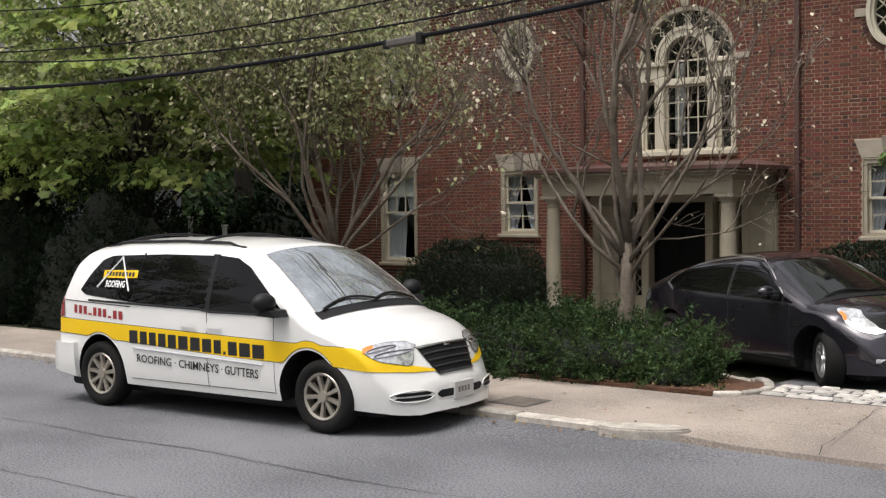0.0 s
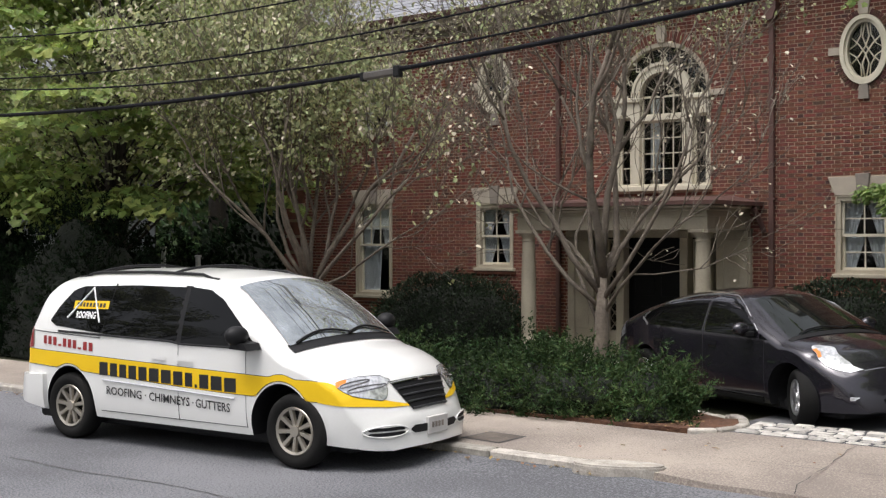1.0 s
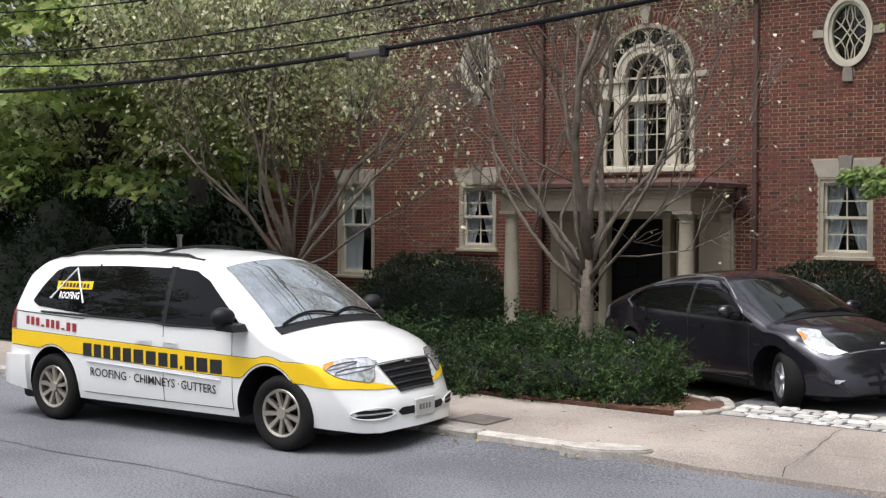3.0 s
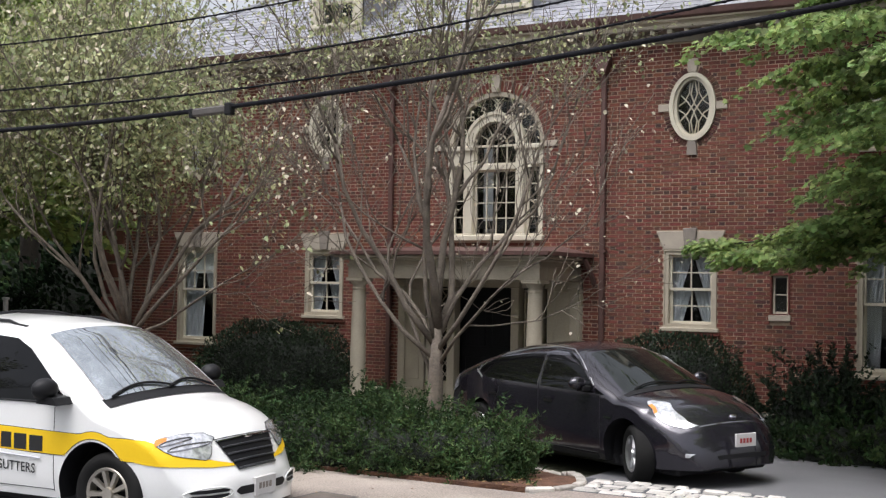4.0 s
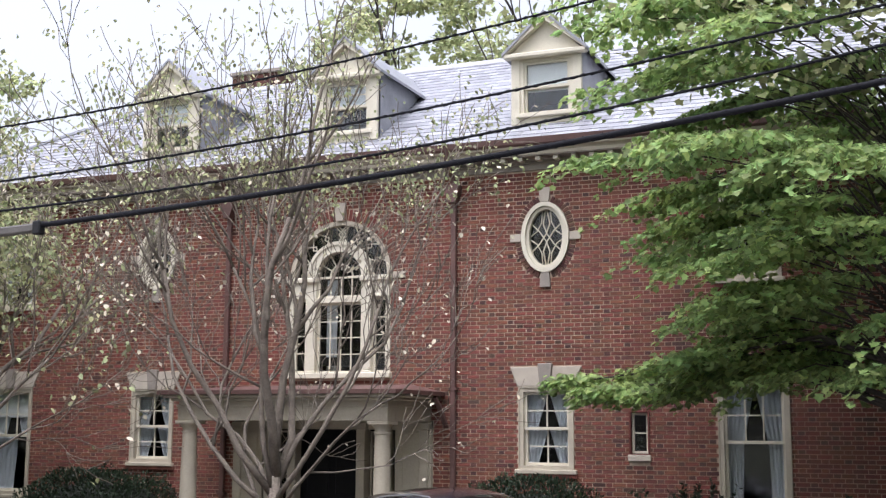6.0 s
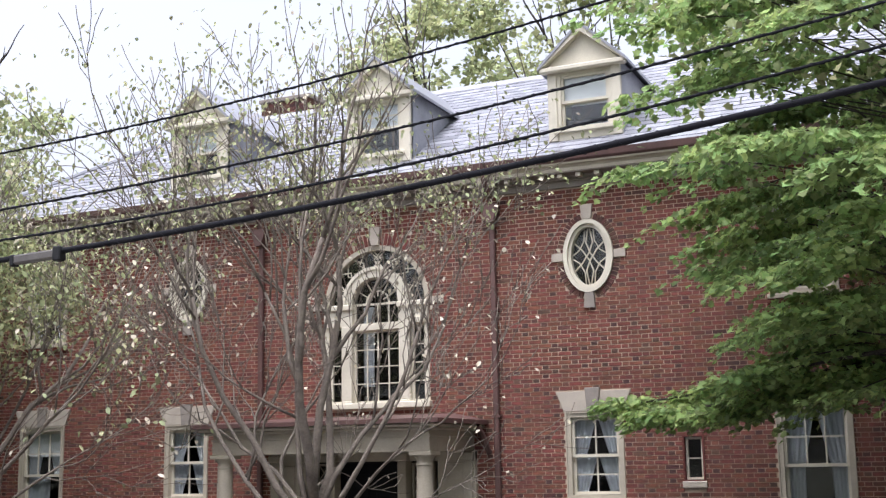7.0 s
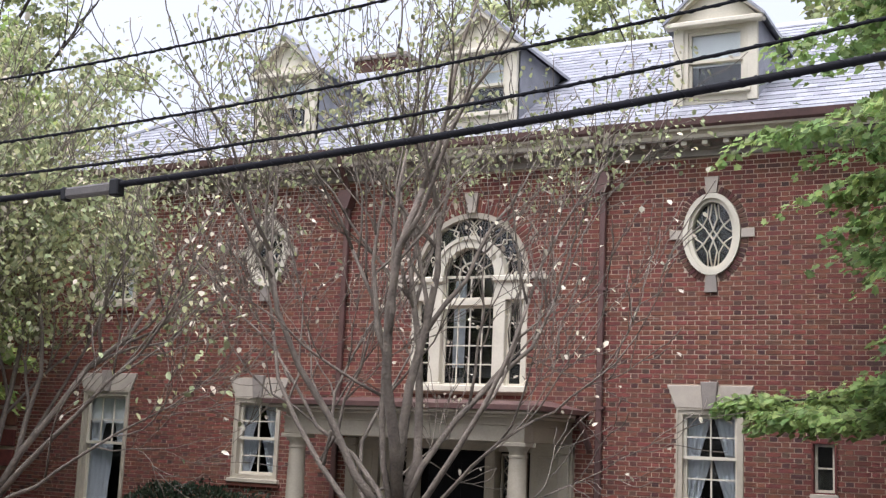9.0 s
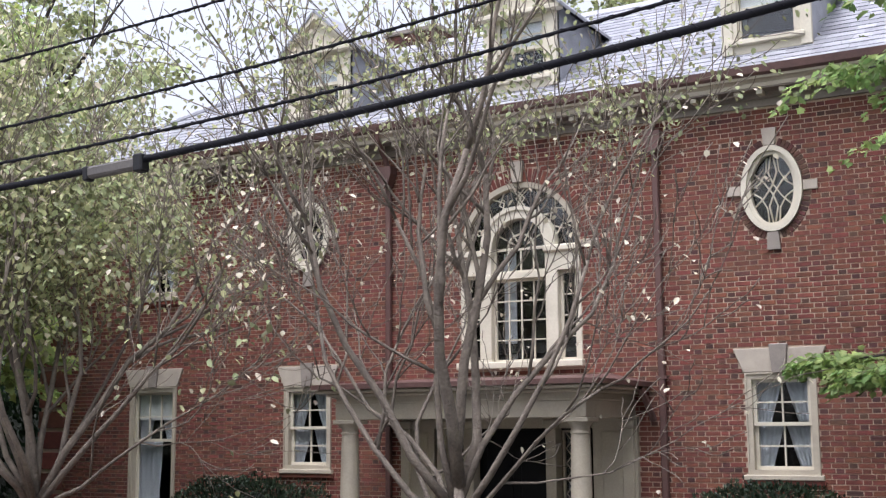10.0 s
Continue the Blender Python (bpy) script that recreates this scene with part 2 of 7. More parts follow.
def box(bm, x0, x1, y0, y1, z0, z1, bevel=0.0):
    v = [bm.verts.new(p) for p in ((x0, y0, z0), (x1, y0, z0), (x1, y1, z0), (x0, y1, z0), (x0, y0, z1), (x1, y0, z1), (x1, y1, z1), (x0, y1, z1))]
    f = [bm.faces.new([v[i] for i in q]) for q in ((3, 2, 1, 0), (4, 5, 6, 7), (0, 1, 5, 4), (1, 2, 6, 5), (2, 3, 7, 6), (3, 0, 4, 7))]
    if bevel:
        bmesh.ops.bevel(bm, geom=list({e for q in f for e in q.edges}), offset=bevel, segments=1, affect="EDGES")
    return bm


def boxed(*a, bevel=0.0):
    return box(bmesh.new(), *a, bevel=bevel)


def prism(bm, pts, y0, y1):
    """A polygon of (x, z) points, thick from y0 to y1."""
    a = [bm.verts.new((x, y0, z)) for x, z in pts]
    b = [bm.verts.new((x, y1, z)) for x, z in pts]
    n = len(pts)
    bm.faces.new(a)
    bm.faces.new(b[::-1])
    for i in range(n):
        bm.faces.new((a[i], b[i], b[(i + 1) % n], a[(i + 1) % n]))
    return bm


def ring(bm, outer, inner, y0, y1):
    """A closed band between two loops of (x, z) points of equal length, thick from y0 to y1."""
    n = len(outer)
    lay = [[bm.verts.new((x, y, z)) for x, z in loop] for loop in (outer, inner) for y in (y0, y1)]
    of, ob_, jf, jb = lay
    for i in range(n):
        j = (i + 1) % n
        for q in ((of[i], of[j], jf[j], jf[i]), (ob_[j], ob_[i], jb[i], jb[j]), (of[j], of[i], ob_[i], ob_[j]), (jf[i], jf[j], jb[j], jb[i])):
            bm.faces.new(q)
    return bm


def tube(bm, pts, radii, n=8):
    """A tube along points, with a radius at each, closed at its ends."""
    pts = [Vector(p) for p in pts]
    loops = []
    side = None
    for i, p in enumerate(pts):
        way = (pts[min(i + 1, len(pts) - 1)] - pts[max(i - 1, 0)]).normalized()
        if side is None:
            side = way.orthogonal().normalized()
        side = (side - way * side.dot(way)).normalized()
        up = way.cross(side)
        r = radii[i] if hasattr(radii, "__len__") else radii
        loops.append([bm.verts.new(p + r * (math.cos(a) * side + math.sin(a) * up)) for a in (2 * math.pi * k / n for k in range(n))])
    for a, b in zip(loops, loops[1:]):
        for k in range(n):
            bm.faces.new((a[k], a[(k + 1) % n], b[(k + 1) % n], b[k]))
    bm.faces.new(loops[0][::-1])
    bm.faces.new(loops[-1])
    return bm


def lathe(bm, profile, cx, cy, n=24):
    """Turned shape: (radius, z) points round an upright axis."""
    loops = [[bm.verts.new((cx + r * math.cos(2 * math.pi * k / n), cy + r * math.sin(2 * math.pi * k / n), z)) for k in range(n)] for r, z in profile]
    for a, b in zip(loops, loops[1:]):
        for k in range(n):
            bm.faces.new((a[k], a[(k + 1) % n], b[(k + 1) % n], b[k]))
    bm.faces.new(loops[0][::-1])
    bm.faces.new(loops[-1])
    return bm


def molding(bm, profile, x0, x1):
    """A profile of (y, z) points run along x."""
    a = [bm.verts.new((x0, y, z)) for y, z in profile]
    b = [bm.verts.new((x1, y, z)) for y, z in profile]
    n = len(profile)
    bm.faces.new(a)
    bm.faces.new(b[::-1])
    for i in range(n):
        bm.faces.new((a[i], a[(i + 1) % n], b[(i + 1) % n], b[i]))
    return bm


def ellipse(cx, cz, a, b, n=40, start=0.0, end=2 * math.pi, closed=True):
    m = n if closed else n - 1
    return [(cx + a * math.cos(start + (end - start) * k / m), cz + b * math.sin(start + (end - start) * k / m)) for k in range(n)]


# ---- the ground, the road and the pavement ----


def ground_height(y):
    return float(np.interp(y, (-11.02, -10.98, -9.3, -8.2, -7.7, -6.3, -3.2), (0.0, 0.115, 0.145, 0.13, 0.02, 0.0, -0.2)))


def sheet(name, x0, x1, ys, lift, mat, label, category, wobble=0.0):
    """A surface that follows the lie of the land across the street."""
    bm = bmesh.new()
    nx = max(2, int((x1 - x0) / 1.0))
    grid = [[bm.verts.new((x0 + (x1 - x0) * i / nx, y, ground_height(y) + lift + wobble * noise.noise((x0 + (x1 - x0) * i / nx, y, 0)))) for y in ys] for i in range(nx + 1)]
    for a, b in zip(grid, grid[1:]):
        for j in range(len(ys) - 1):
            bm.faces.new((a[j], b[j], b[j + 1], a[j + 1]))
    ob = part(name, bm, mat, None, smooth=1)
    return tagged(ob, label, category, kind="structure")


bm = bmesh.new()
profile = ((-300, -0.04), (-9.5, -0.04), (-9.3, 0.06), (-8.2, 0.05), (-7.7, -0.04), (-6.3, -0.06), (-3.2, -0.24), (300, -0.24))
molded = [[bm.verts.new((x, y, z)) for y, z in profile] for x in (-300, 300)]
for j in range(len(profile) - 1):
    bm.faces.new((molded[0][j], molded[1][j], molded[1][j + 1], molded[0][j + 1]))
tagged(part("ground", bm, SOIL, None), "dark bare soil and thin grass under the trees", "ground", kind="structure")

tagged(part_raw("road", [(-90, -32, 0), (90, -32, 0), (90, -10.7, 0), (-90, -10.7, 0)], [(0, 1, 2, 3)], ASPHALT, None), "worn grey asphalt street with cracks and seams", "road", kind="structure")
sheet("pavement", -40, 1.55, [-10.97, -10.5, -10.0, -9.6, -9.36], 0.0, PAVING, "tan exposed-aggregate pavement beside the kerb", "pavement")
sheet("driveway", 1.25, 30, [-8.22, -7.5, -6.8, -6.0, -5.0, -4.0, -3.2, -2.6], 0.0, DRIVE, "grey asphalt driveway before the brick house", "driveway")
sheet("inner_driveway", -12, 1.25, [-5.6, -5.0, -4.0, -3.2, -2.6], 0.0, DRIVE, "grey asphalt drive running past the porch", "driveway")

# the dropped crossing slopes from the pavement to the road
bm = bmesh.new()
cols = []
for i in range(30):
    x = 1.55 + (0.0, 0.35, 0.9)[i] if i < 3 else 2.45 + (i - 2) * 0.95
    drop = min(1.0, i / 2.0)
    cols.append([bm.verts.new((x, y, z)) for y, z in ((-10.985, -0.02), (-10.97, 0.115 - 0.07 * drop), (-10.6, 0.125 - 0.03 * drop), (-9.9, 0.136), (-9.0, 0.148))])
for a, b in zip(cols, cols[1:]):
    for j in range(4):
        bm.faces.new((a[j], b[j], b[j + 1], a[j + 1]))
tagged(part("driveway_apron", bm, PAVING, None), "tan pavement sloping down to the road at the driveway", "pavement", kind="structure")

# granite kerb stones along the road
kerb = thing("kerb", "pale granite kerb stones edging the street", "kerb", kind="structure")
xk = -26.0
while xk < 1.7:
    ln = random.uniform(1.5, 2.1)
    end = min(xk + ln, 0.35) if xk < 0.2 else 1.78
    bm = bmesh.new()
    if end > 1.7:
        box(bm, xk, 1.34, -11.14, -10.972, -0.05, 0.118, bevel=0.018)
        # the rounded stone that turns into the dropped crossing
        turn = bmesh.new()
        lo, hi = [], []
        for k in range(20):
            u, v = 0.40 * math.cos(math.pi * k / 10), 0.17 * math.sin(math.pi * k / 10)
            px, py = 1.64 + 0.87 * u + 0.49 * v, -11.02 + 0.49 * u - 0.87 * v
            lo.append(turn.verts.new((px, py, -0.05)))
            hi.append(turn.verts.new((px, py, 0.125 - 0.02 * u)))
        turn.faces.new(hi[::-1])
        for k in range(20):
            turn.faces.new((lo[k], lo[(k + 1) % 20], hi[(k + 1) % 20], hi[k]))
        bmesh.ops.recalc_face_normals(turn, faces=turn.faces)
        bmesh.ops.bevel(turn, geom=[e for e in turn.edges if all(v in hi for v in e.verts)], offset=0.015, segments=2, affect="EDGES")
        part("kerb_stone", turn, GRANITE, kerb)
    else:
        box(bm, xk, end - 0.012, -11.14, -10.972, -0.05, 0.122, bevel=0.018)
    part("kerb_stone", bm, GRANITE, kerb)
    xk = end

# the asphalt rises a little along the kerb
rise = [(-40, 0.055), (-10, 0.055), (1.2, 0.055), (2.0, 0.04), (3.2, 0.0)]
gv = [(x, y, z) for x, h in rise for y, z in ((-11.75, -0.004), (-11.45, 0.45 * h), (-11.1, h))]
part_raw("gutter", gv, [(3 * i + j, 3 * i + j + 3, 3 * i + j + 4, 3 * i + j + 1) for i in range(4) for j in range(2)], ASPHALT, None)
tagged(bpy.data.objects["gutter"], "worn asphalt gutter rising to the kerb stones", "gutter", kind="structure")

# tar seams and cracks across the asphalt
seams = thing("road_seams", "dark tar seams and cracks in the asphalt", "road crack", kind="structure")
for y0, x0, x1, slope, wid in ((-13.6, -14, 12, 0.02, 0.012), (-14.9, -4.5, 9, 0.05, 0.008), (-15.8, -6, 2.5, -0.12, 0.010)):
    pts = []
    x = x0
    while x < x1:
        pts.append((x, y0 + slope * x + 0.09 * noise.noise((x * 0.8, y0, 0)) + 0.03 * noise.noise((x * 5, y0, 3))))
        x += 0.12
    verts = [(px, py + s * wid * (0.55 + 0.45 * noise.noise((px * 3, y0, 7))), 0.004) for px, py in pts for s in (-1, 1)]
    part_raw("seam", verts, [(2 * i, 2 * i + 2, 2 * i + 3, 2 * i + 1) for i in range(len(pts) - 1)], CRACK, seams)

# cracks across the pavement
for x0, y0, x1, y1 in ((-0.95, -10.9, -0.55, -9.4), (1.35, -10.9, 2.2, -9.2), (3.2, -11.0, 3.0, -9.1), (2.0, -10.3, 6.0, -10.15)):
    verts = []
    for k in range(31):
        f = k / 30
        px = x0 + (x1 - x0) * f + 0.05 * noise.noise((f * 5, x0, 1))
        py = y0 + (y1 - y0) * f + 0.05 * noise.noise((f * 5, x0, 9))
        wid = 0.003 + 0.004 * noise.noise((f * 9, y0, 4))
        zz = ground_height(py) + 0.006
        verts += [(px - wid, py - wid, zz), (px + wid, py + wid, zz)]
    part_raw("seam", verts, [(2 * i, 2 * i + 2, 2 * i + 3, 2 * i + 1) for i in range(30)], CRACK, seams)

# the service cover in the pavement
cover = thing("service_cover", "dark weathered square patch set into the pavement", "cover", kind="structure")
part_raw("cover_plate", [(x, y, ground_height(y) + 0.005) for x, y in ((-0.22, -10.74), (0.20, -10.78), (0.22, -10.40), (-0.18, -10.37))], [(0, 1, 2, 3)], COVER, cover)
part_raw("cover_rim", [(x, y, ground_height(y) + 0.003) for x, y in ((-0.25, -10.77), (0.23, -10.81), (0.25, -10.37), (-0.21, -10.34))], [(0, 1, 2, 3)], CRACK, cover)

# the planting bed with its granite edging
bm = bmesh.new()
edge = [(-6.5, -9.34), (0.9, -9.34), (1.40, -9.26), (1.60, -9.08), (1.68, -8.85), (1.65, -8.6), (1.5, -8.3), (1.1, -7.75), (0.3, -7.2), (-1.0, -6.3), (-2.2, -5.6), (-9.0, -5.6)]
top = [bm.verts.new((x, y, ground_height(y) + 0.035)) for x, y in edge]
low = [bm.verts.new((x, y, ground_height(y) - 0.08)) for x, y in edge]
bm.faces.new(top)
for i in range(len(edge)):
    bm.faces.new((top[i], low[i], low[(i + 1) % len(edge)], top[(i + 1) % len(edge)]))
bmesh.ops.triangulate(bm, faces=[f for f in bm.faces if len(f.verts) > 4])
tagged(part("planting_bed", bm, MULCH, None), "red-brown mulch bed strewn with fallen leaves", "planting bed", kind="structure")
edging = thing("bed_edging", "curved pale granite edging round the mulch bed", "edging", kind="structure")
for a, b in zip(edge[2:10], edge[3:11]):
    steps = 1 if (Vector(b) - Vector(a)).length < 0.4 else 3
    for k in range(steps):
        p, q = Vector(a).lerp(Vector(b), k / steps), Vector(a).lerp(Vector(b), (k + 1) / steps)
        if p.x < 1.0 and p.y < -9:
            continue
        n2 = Vector((q.y - p.y, -(q.x - p.x))).normalized() * 0.105
        bm = bmesh.new()
        z = ground_height(p.y)
        loop = [p, q, q + n2, p + n2]
        lo = [bm.verts.new((v.x, v.y, z - 0.08)) for v in loop]
        hi = [bm.verts.new((v.x, v.y, z + 0.04)) for v in loop]
        bm.faces.new(hi)
        for i in range(4):
            bm.faces.new((lo[i], lo[(i + 1) % 4], hi[(i + 1) % 4], hi[i]))
        bmesh.ops.bevel(bm, geom=bm.edges[:], offset=0.012, segments=1, affect="EDGES")
        part("edging_stone", bm, GRANITE, edging)

# two courses of pale granite setts across the mouth of the drive
setts = thing("sett_strip", "pale grey granite setts across the driveway mouth", "setts", kind="structure")
part("mortar_bed", boxed(1.62, 14.0, -9.02, -8.2, 0.08, 0.150), PATCH, setts)
for row in range(6):
    x = 1.66 + random.uniform(0, 0.12)
    while x < 8.0:
        ln = random.uniform(0.13, 0.27)
        y = -9.005 + row * 0.134
        dz = random.uniform(-0.010, 0.010)
        stone = boxed(x, x + ln - 0.022, y + random.uniform(0, 0.018), y + 0.118 + random.uniform(-0.008, 0.006), 0.09, 0.162 + dz, bevel=0.016)
        bmesh.ops.rotate(stone, verts=stone.verts, cent=(x, y, 0.1), matrix=Matrix.Rotation(radians(random.uniform(-4, 4)), 3, "Z"))
        part("sett", stone, SETT, setts)
        x += ln

# ---- the brick house ----
CX = -3.755         # middle of the front
PX = -3.9           # middle of the porch
LEFT, RIGHT = -13.6, 9.5
TOP = 6.30          # top of the brickwork
house = thing("brick_house", "red-brick colonial house with slate roof, dormers and a porch", "house")

WINDOWS = {  # centre x, half width, bottom, top
    "small_right": (-0.03, 0.46, 1.43, 2.75), "small_left": (-7.55, 0.46, 1.43, 2.75),
    "tall_right": (3.21, 0.53, 0.78, 2.80), "tall_left": (-10.84, 0.53, 0.78, 2.80),
    "upper_right": (3.21, 0.48, 4.35, 5.85), "upper_left": (-10.84, 0.48, 4.35, 5.85),
    "tall_end": (6.6, 0.53, 0.78, 2.80), "upper_end": (6.6, 0.48, 4.35, 5.85),
    "slit": (1.475, 0.16, 1.68, 2.36),
}
OVALS = ((-0.02, 5.17), (-7.56, 5.17))
PAL_HALF, PAL_LOW, PAL_SPRING = 0.975, 2.95, 4.68
DOOR_BOX = (PX - 1.28, PX + 1.28, -0.2, 2.12)


def outline():
    out = []
    for cx, hw, z0, z1 in WINDOWS.values():
        out.append([(cx - hw, z0), (cx + hw, z0), (cx + hw, z1), (cx - hw, z1)])
    for cx, cz in OVALS:
        out.append(ellipse(cx, cz, 0.41, 0.585))
    arch = ellipse(CX, PAL_SPRING, PAL_HALF, PAL_HALF, 25, 0, math.pi, False)
    out.append([(CX - PAL_HALF, PAL_LOW), (CX + PAL_HALF, PAL_LOW)] + arch)
    x0, x1, z0, z1 = DOOR_BOX
    out.append([(x0, z0 + 0.01), (x1, z0 + 0.01), (x1, z1), (x0, z1)])
    return out


bm = bmesh.new()
edges = []
for loop in [[(LEFT, -0.3), (RIGHT, -0.3), (RIGHT, TOP), (LEFT, TOP)]] + outline():
    vs = [bm.verts.new((x, 0.006, z)) for x, z in loop]
    edges += [bm.edges.new((vs[i], vs[(i + 1) % len(vs)])) for i in range(len(vs))]
bmesh.ops.triangle_fill(bm, use_beauty=True, use_dissolve=False, edges=edges)
made = bmesh.ops.extrude_face_region(bm, geom=bm.faces[:])
for v in made["geom"]:
    if isinstance(v, bmesh.types.BMVert):
        v.co.y = 0.32
wall = part("front_wall", bm, MORTAR, house, "red brick wall laid with pale mortar joints")

# side and back walls, and rooms behind the windows with their shade coloured near-black
part("side_wall", boxed(LEFT, LEFT + 0.3, 0.32, 9.0, -0.3, TOP), BRICK_ONE, house)
part("side_wall", boxed(RIGHT - 0.3, RIGHT, 0.32, 9.0, -0.3, TOP), BRICK_ONE, house)
part("back_wall", boxed(LEFT, RIGHT, 9.0, 9.3, -0.3, TOP), BRICK_ONE, house)
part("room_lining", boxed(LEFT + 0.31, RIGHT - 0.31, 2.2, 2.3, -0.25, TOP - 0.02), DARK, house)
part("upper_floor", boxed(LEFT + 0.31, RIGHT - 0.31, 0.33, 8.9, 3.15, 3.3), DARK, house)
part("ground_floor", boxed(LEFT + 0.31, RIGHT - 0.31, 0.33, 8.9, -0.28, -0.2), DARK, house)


def casing(parent, cx, hw, z0, z1, mat, wide=0.085):
    bm = bmesh.new()
    o = [(cx - hw, z0), (cx + hw, z0), (cx + hw, z1), (cx - hw, z1)]
    i = [(cx - hw + wide, z0 + wide * 0.8), (cx + hw - wide, z0 + wide * 0.8), (cx + hw - wide, z1 - wide), (cx - hw + wide, z1 - wide)]
    ring(bm, o, i, -0.012, 0.10)
    o2 = [(x + (0.02 if x < cx else -0.02), z + (0.02 if z < (z0 + z1) / 2 else -0.02)) for x, z in o]
    i2 = [(x + (0.03 if x > cx else -0.03), z) for x, z in i]
    ring(bm, o, o2, -0.03, -0.012)
    return part("frame", bm, mat, parent)


def sash(parent, x0, x1, z0, z1, y, cols, rows, mat, rail=0.045, bar=0.02):
    bm = ring(bmesh.new(), [(x0, z0), (x1, z0), (x1, z1), (x0, z1)], [(x0 + rail, z0 + rail), (x1 - rail, z0 + rail), (x1 - rail, z1 - rail), (x0 + rail, z1 - rail)], y, y + 0.04)
    part("sash", bm, mat, parent)
    for c in range(1, cols):
        x = x0 + rail + (x1 - x0 - 2 * rail) * c / cols
        part("muntin", boxed(x - bar / 2, x + bar / 2, y + 0.006, y + 0.032, z0 + rail, z1 - rail), mat, parent)
    for r in range(1, rows):
        z = z0 + rail + (z1 - z0 - 2 * rail) * r / rows
        part("muntin", boxed(x0 + rail, x1 - rail, y + 0.004, y + 0.030, z - bar / 2, z + bar / 2), mat, parent)
    pane = part("pane", boxed(x0 + rail, x1 - rail, y + 0.034, y + 0.038, z0 + rail, z1 - rail), GLASS, parent)
    pane.visible_shadow = False


def drape(parent, x_top, x_bot, w_top, w_bot, z0, z1, y):
    """A hanging curtain with folds, gathered towards its lower end."""
    bm = bmesh.new()
    rows = []
    for k in range(9):
        f = k / 8
        z = z1 + (z0 - z1) * f
        a = x_top + (x_bot - x_top) * f
        w = w_top + (w_bot - w_top) * f
        rows.append([bm.verts.new((a + w * j / 16, y + 0.02 * math.sin(j * 1.9) + 0.006 * math.sin(j * 0.7 + k), z)) for j in range(17)])
    for a, b in zip(rows, rows[1:]):
        for j in range(16):
            bm.faces.new((a[j], b[j], b[j + 1], a[j + 1]))
    bmesh.ops.solidify(bm, geom=bm.faces[:], thickness=0.004)
    part("curtain", bm, CLOTH, parent, "pale grey-white curtain", smooth=1)


def lintel(parent, cx, hw, z, tall=0.31):
    a, b = hw + 0.01, hw + 0.14
    k0, k1 = 0.085, 0.12
    for s in (-1, 1):
        bm = prism(bmesh.new(), [(cx + s * k0, z), (cx + s * a, z), (cx + s * b, z + tall), (cx + s * k1, z + tall)], -0.03, 0.1)
        bmesh.ops.bevel(bm, geom=bm.edges[:], offset=0.006, segments=1, affect="EDGES")
        part("lintel_stone", bm, LIME, parent, "pale pinkish limestone flat arch")
    bm = prism(bmesh.new(), [(cx - k0, z - 0.015), (cx + k0, z - 0.015), (cx + k1, z + tall + 0.05), (cx - k1, z + tall + 0.05)], -0.065, 0.1)
    bmesh.ops.bevel(bm, geom=bm.edges[:], offset=0.008, segments=1, affect="EDGES")
    part("keystone", bm, LIME_DARK, parent, "weathered grey keystone")


def sash_window(key, cols, rows_up, rows_low, curtains=True, flat_arch=True, mat=TAN, shade=False):
    cx, hw, z0, z1 = WINDOWS[key]
    w = tagged(new("window"), "painted double-hung sash window")
    w.parent = house
    casing(w, cx, hw, z0, z1, mat)
    a, b = cx - hw + 0.085, cx + hw - 0.085
    lo, hi = z0 + 0.07, z1 - 0.085
    mid = lo + (hi - lo) * (0.5 if hi - lo < 1.4 else 0.56)
    sash(w, a, b, mid - 0.02, hi, 0.045, cols, rows_up, CREAM)
    sash(w, a, b, lo, mid + 0.02, 0.088, cols if rows_low > 1 else 1, rows_low, CREAM)
    bm = boxed(cx - hw - 0.05, cx + hw + 0.05, -0.07, 0.1, z0 - 0.06, z0 + 0.005, bevel=0.008)
    part("sill", bm, mat, w)
    bm = boxed(cx - hw - 0.06, cx + hw + 0.06, -0.05, 0.1, z0 - 0.125, z0 - 0.06, bevel=0.006)
    part("brick_sill", bm, BRICK_ONE, w, "sloping red brick sill")
    if flat_arch:
        lintel(w, cx, hw, z1 + 0.005)
    if curtains:
        span = b - a
        if hi - lo < 1.4:
            for za, zb in ((lo, mid), (mid, hi)):
                drape(w, a, a, span * 0.49, span * 0.26, za, zb, 0.165)
                drape(w, a + span * 0.51, a + span * 0.74, span * 0.49, span * 0.26, za, zb, 0.165)
        else:
            drape(w, a, a, span * 0.5, span * 0.30, mid - 0.02, hi, 0.165)
            drape(w, a + span * 0.5, a + span * 0.70, span * 0.5, span * 0.30, mid - 0.02, hi, 0.165)
            drape(w, a, a, span * (0.62 if shade else 0.30), span * (0.55 if shade else 0.26), lo, mid, 0.17 if shade else 0.20)
            drape(w, b - span * (0.15 if shade else 0.30), b - span * (0.12 if shade else 0.26), span * (0.15 if shade else 0.30), span * (0.12 if shade else 0.26), lo, mid, 0.20)
        if shade:
            part("roller_shade", boxed(a + 0.01, b - 0.01, 0.135, 0.14, mid + 0.42 * (hi - mid), hi), BLIND, w, "pale half-drawn roller shade")
    return w


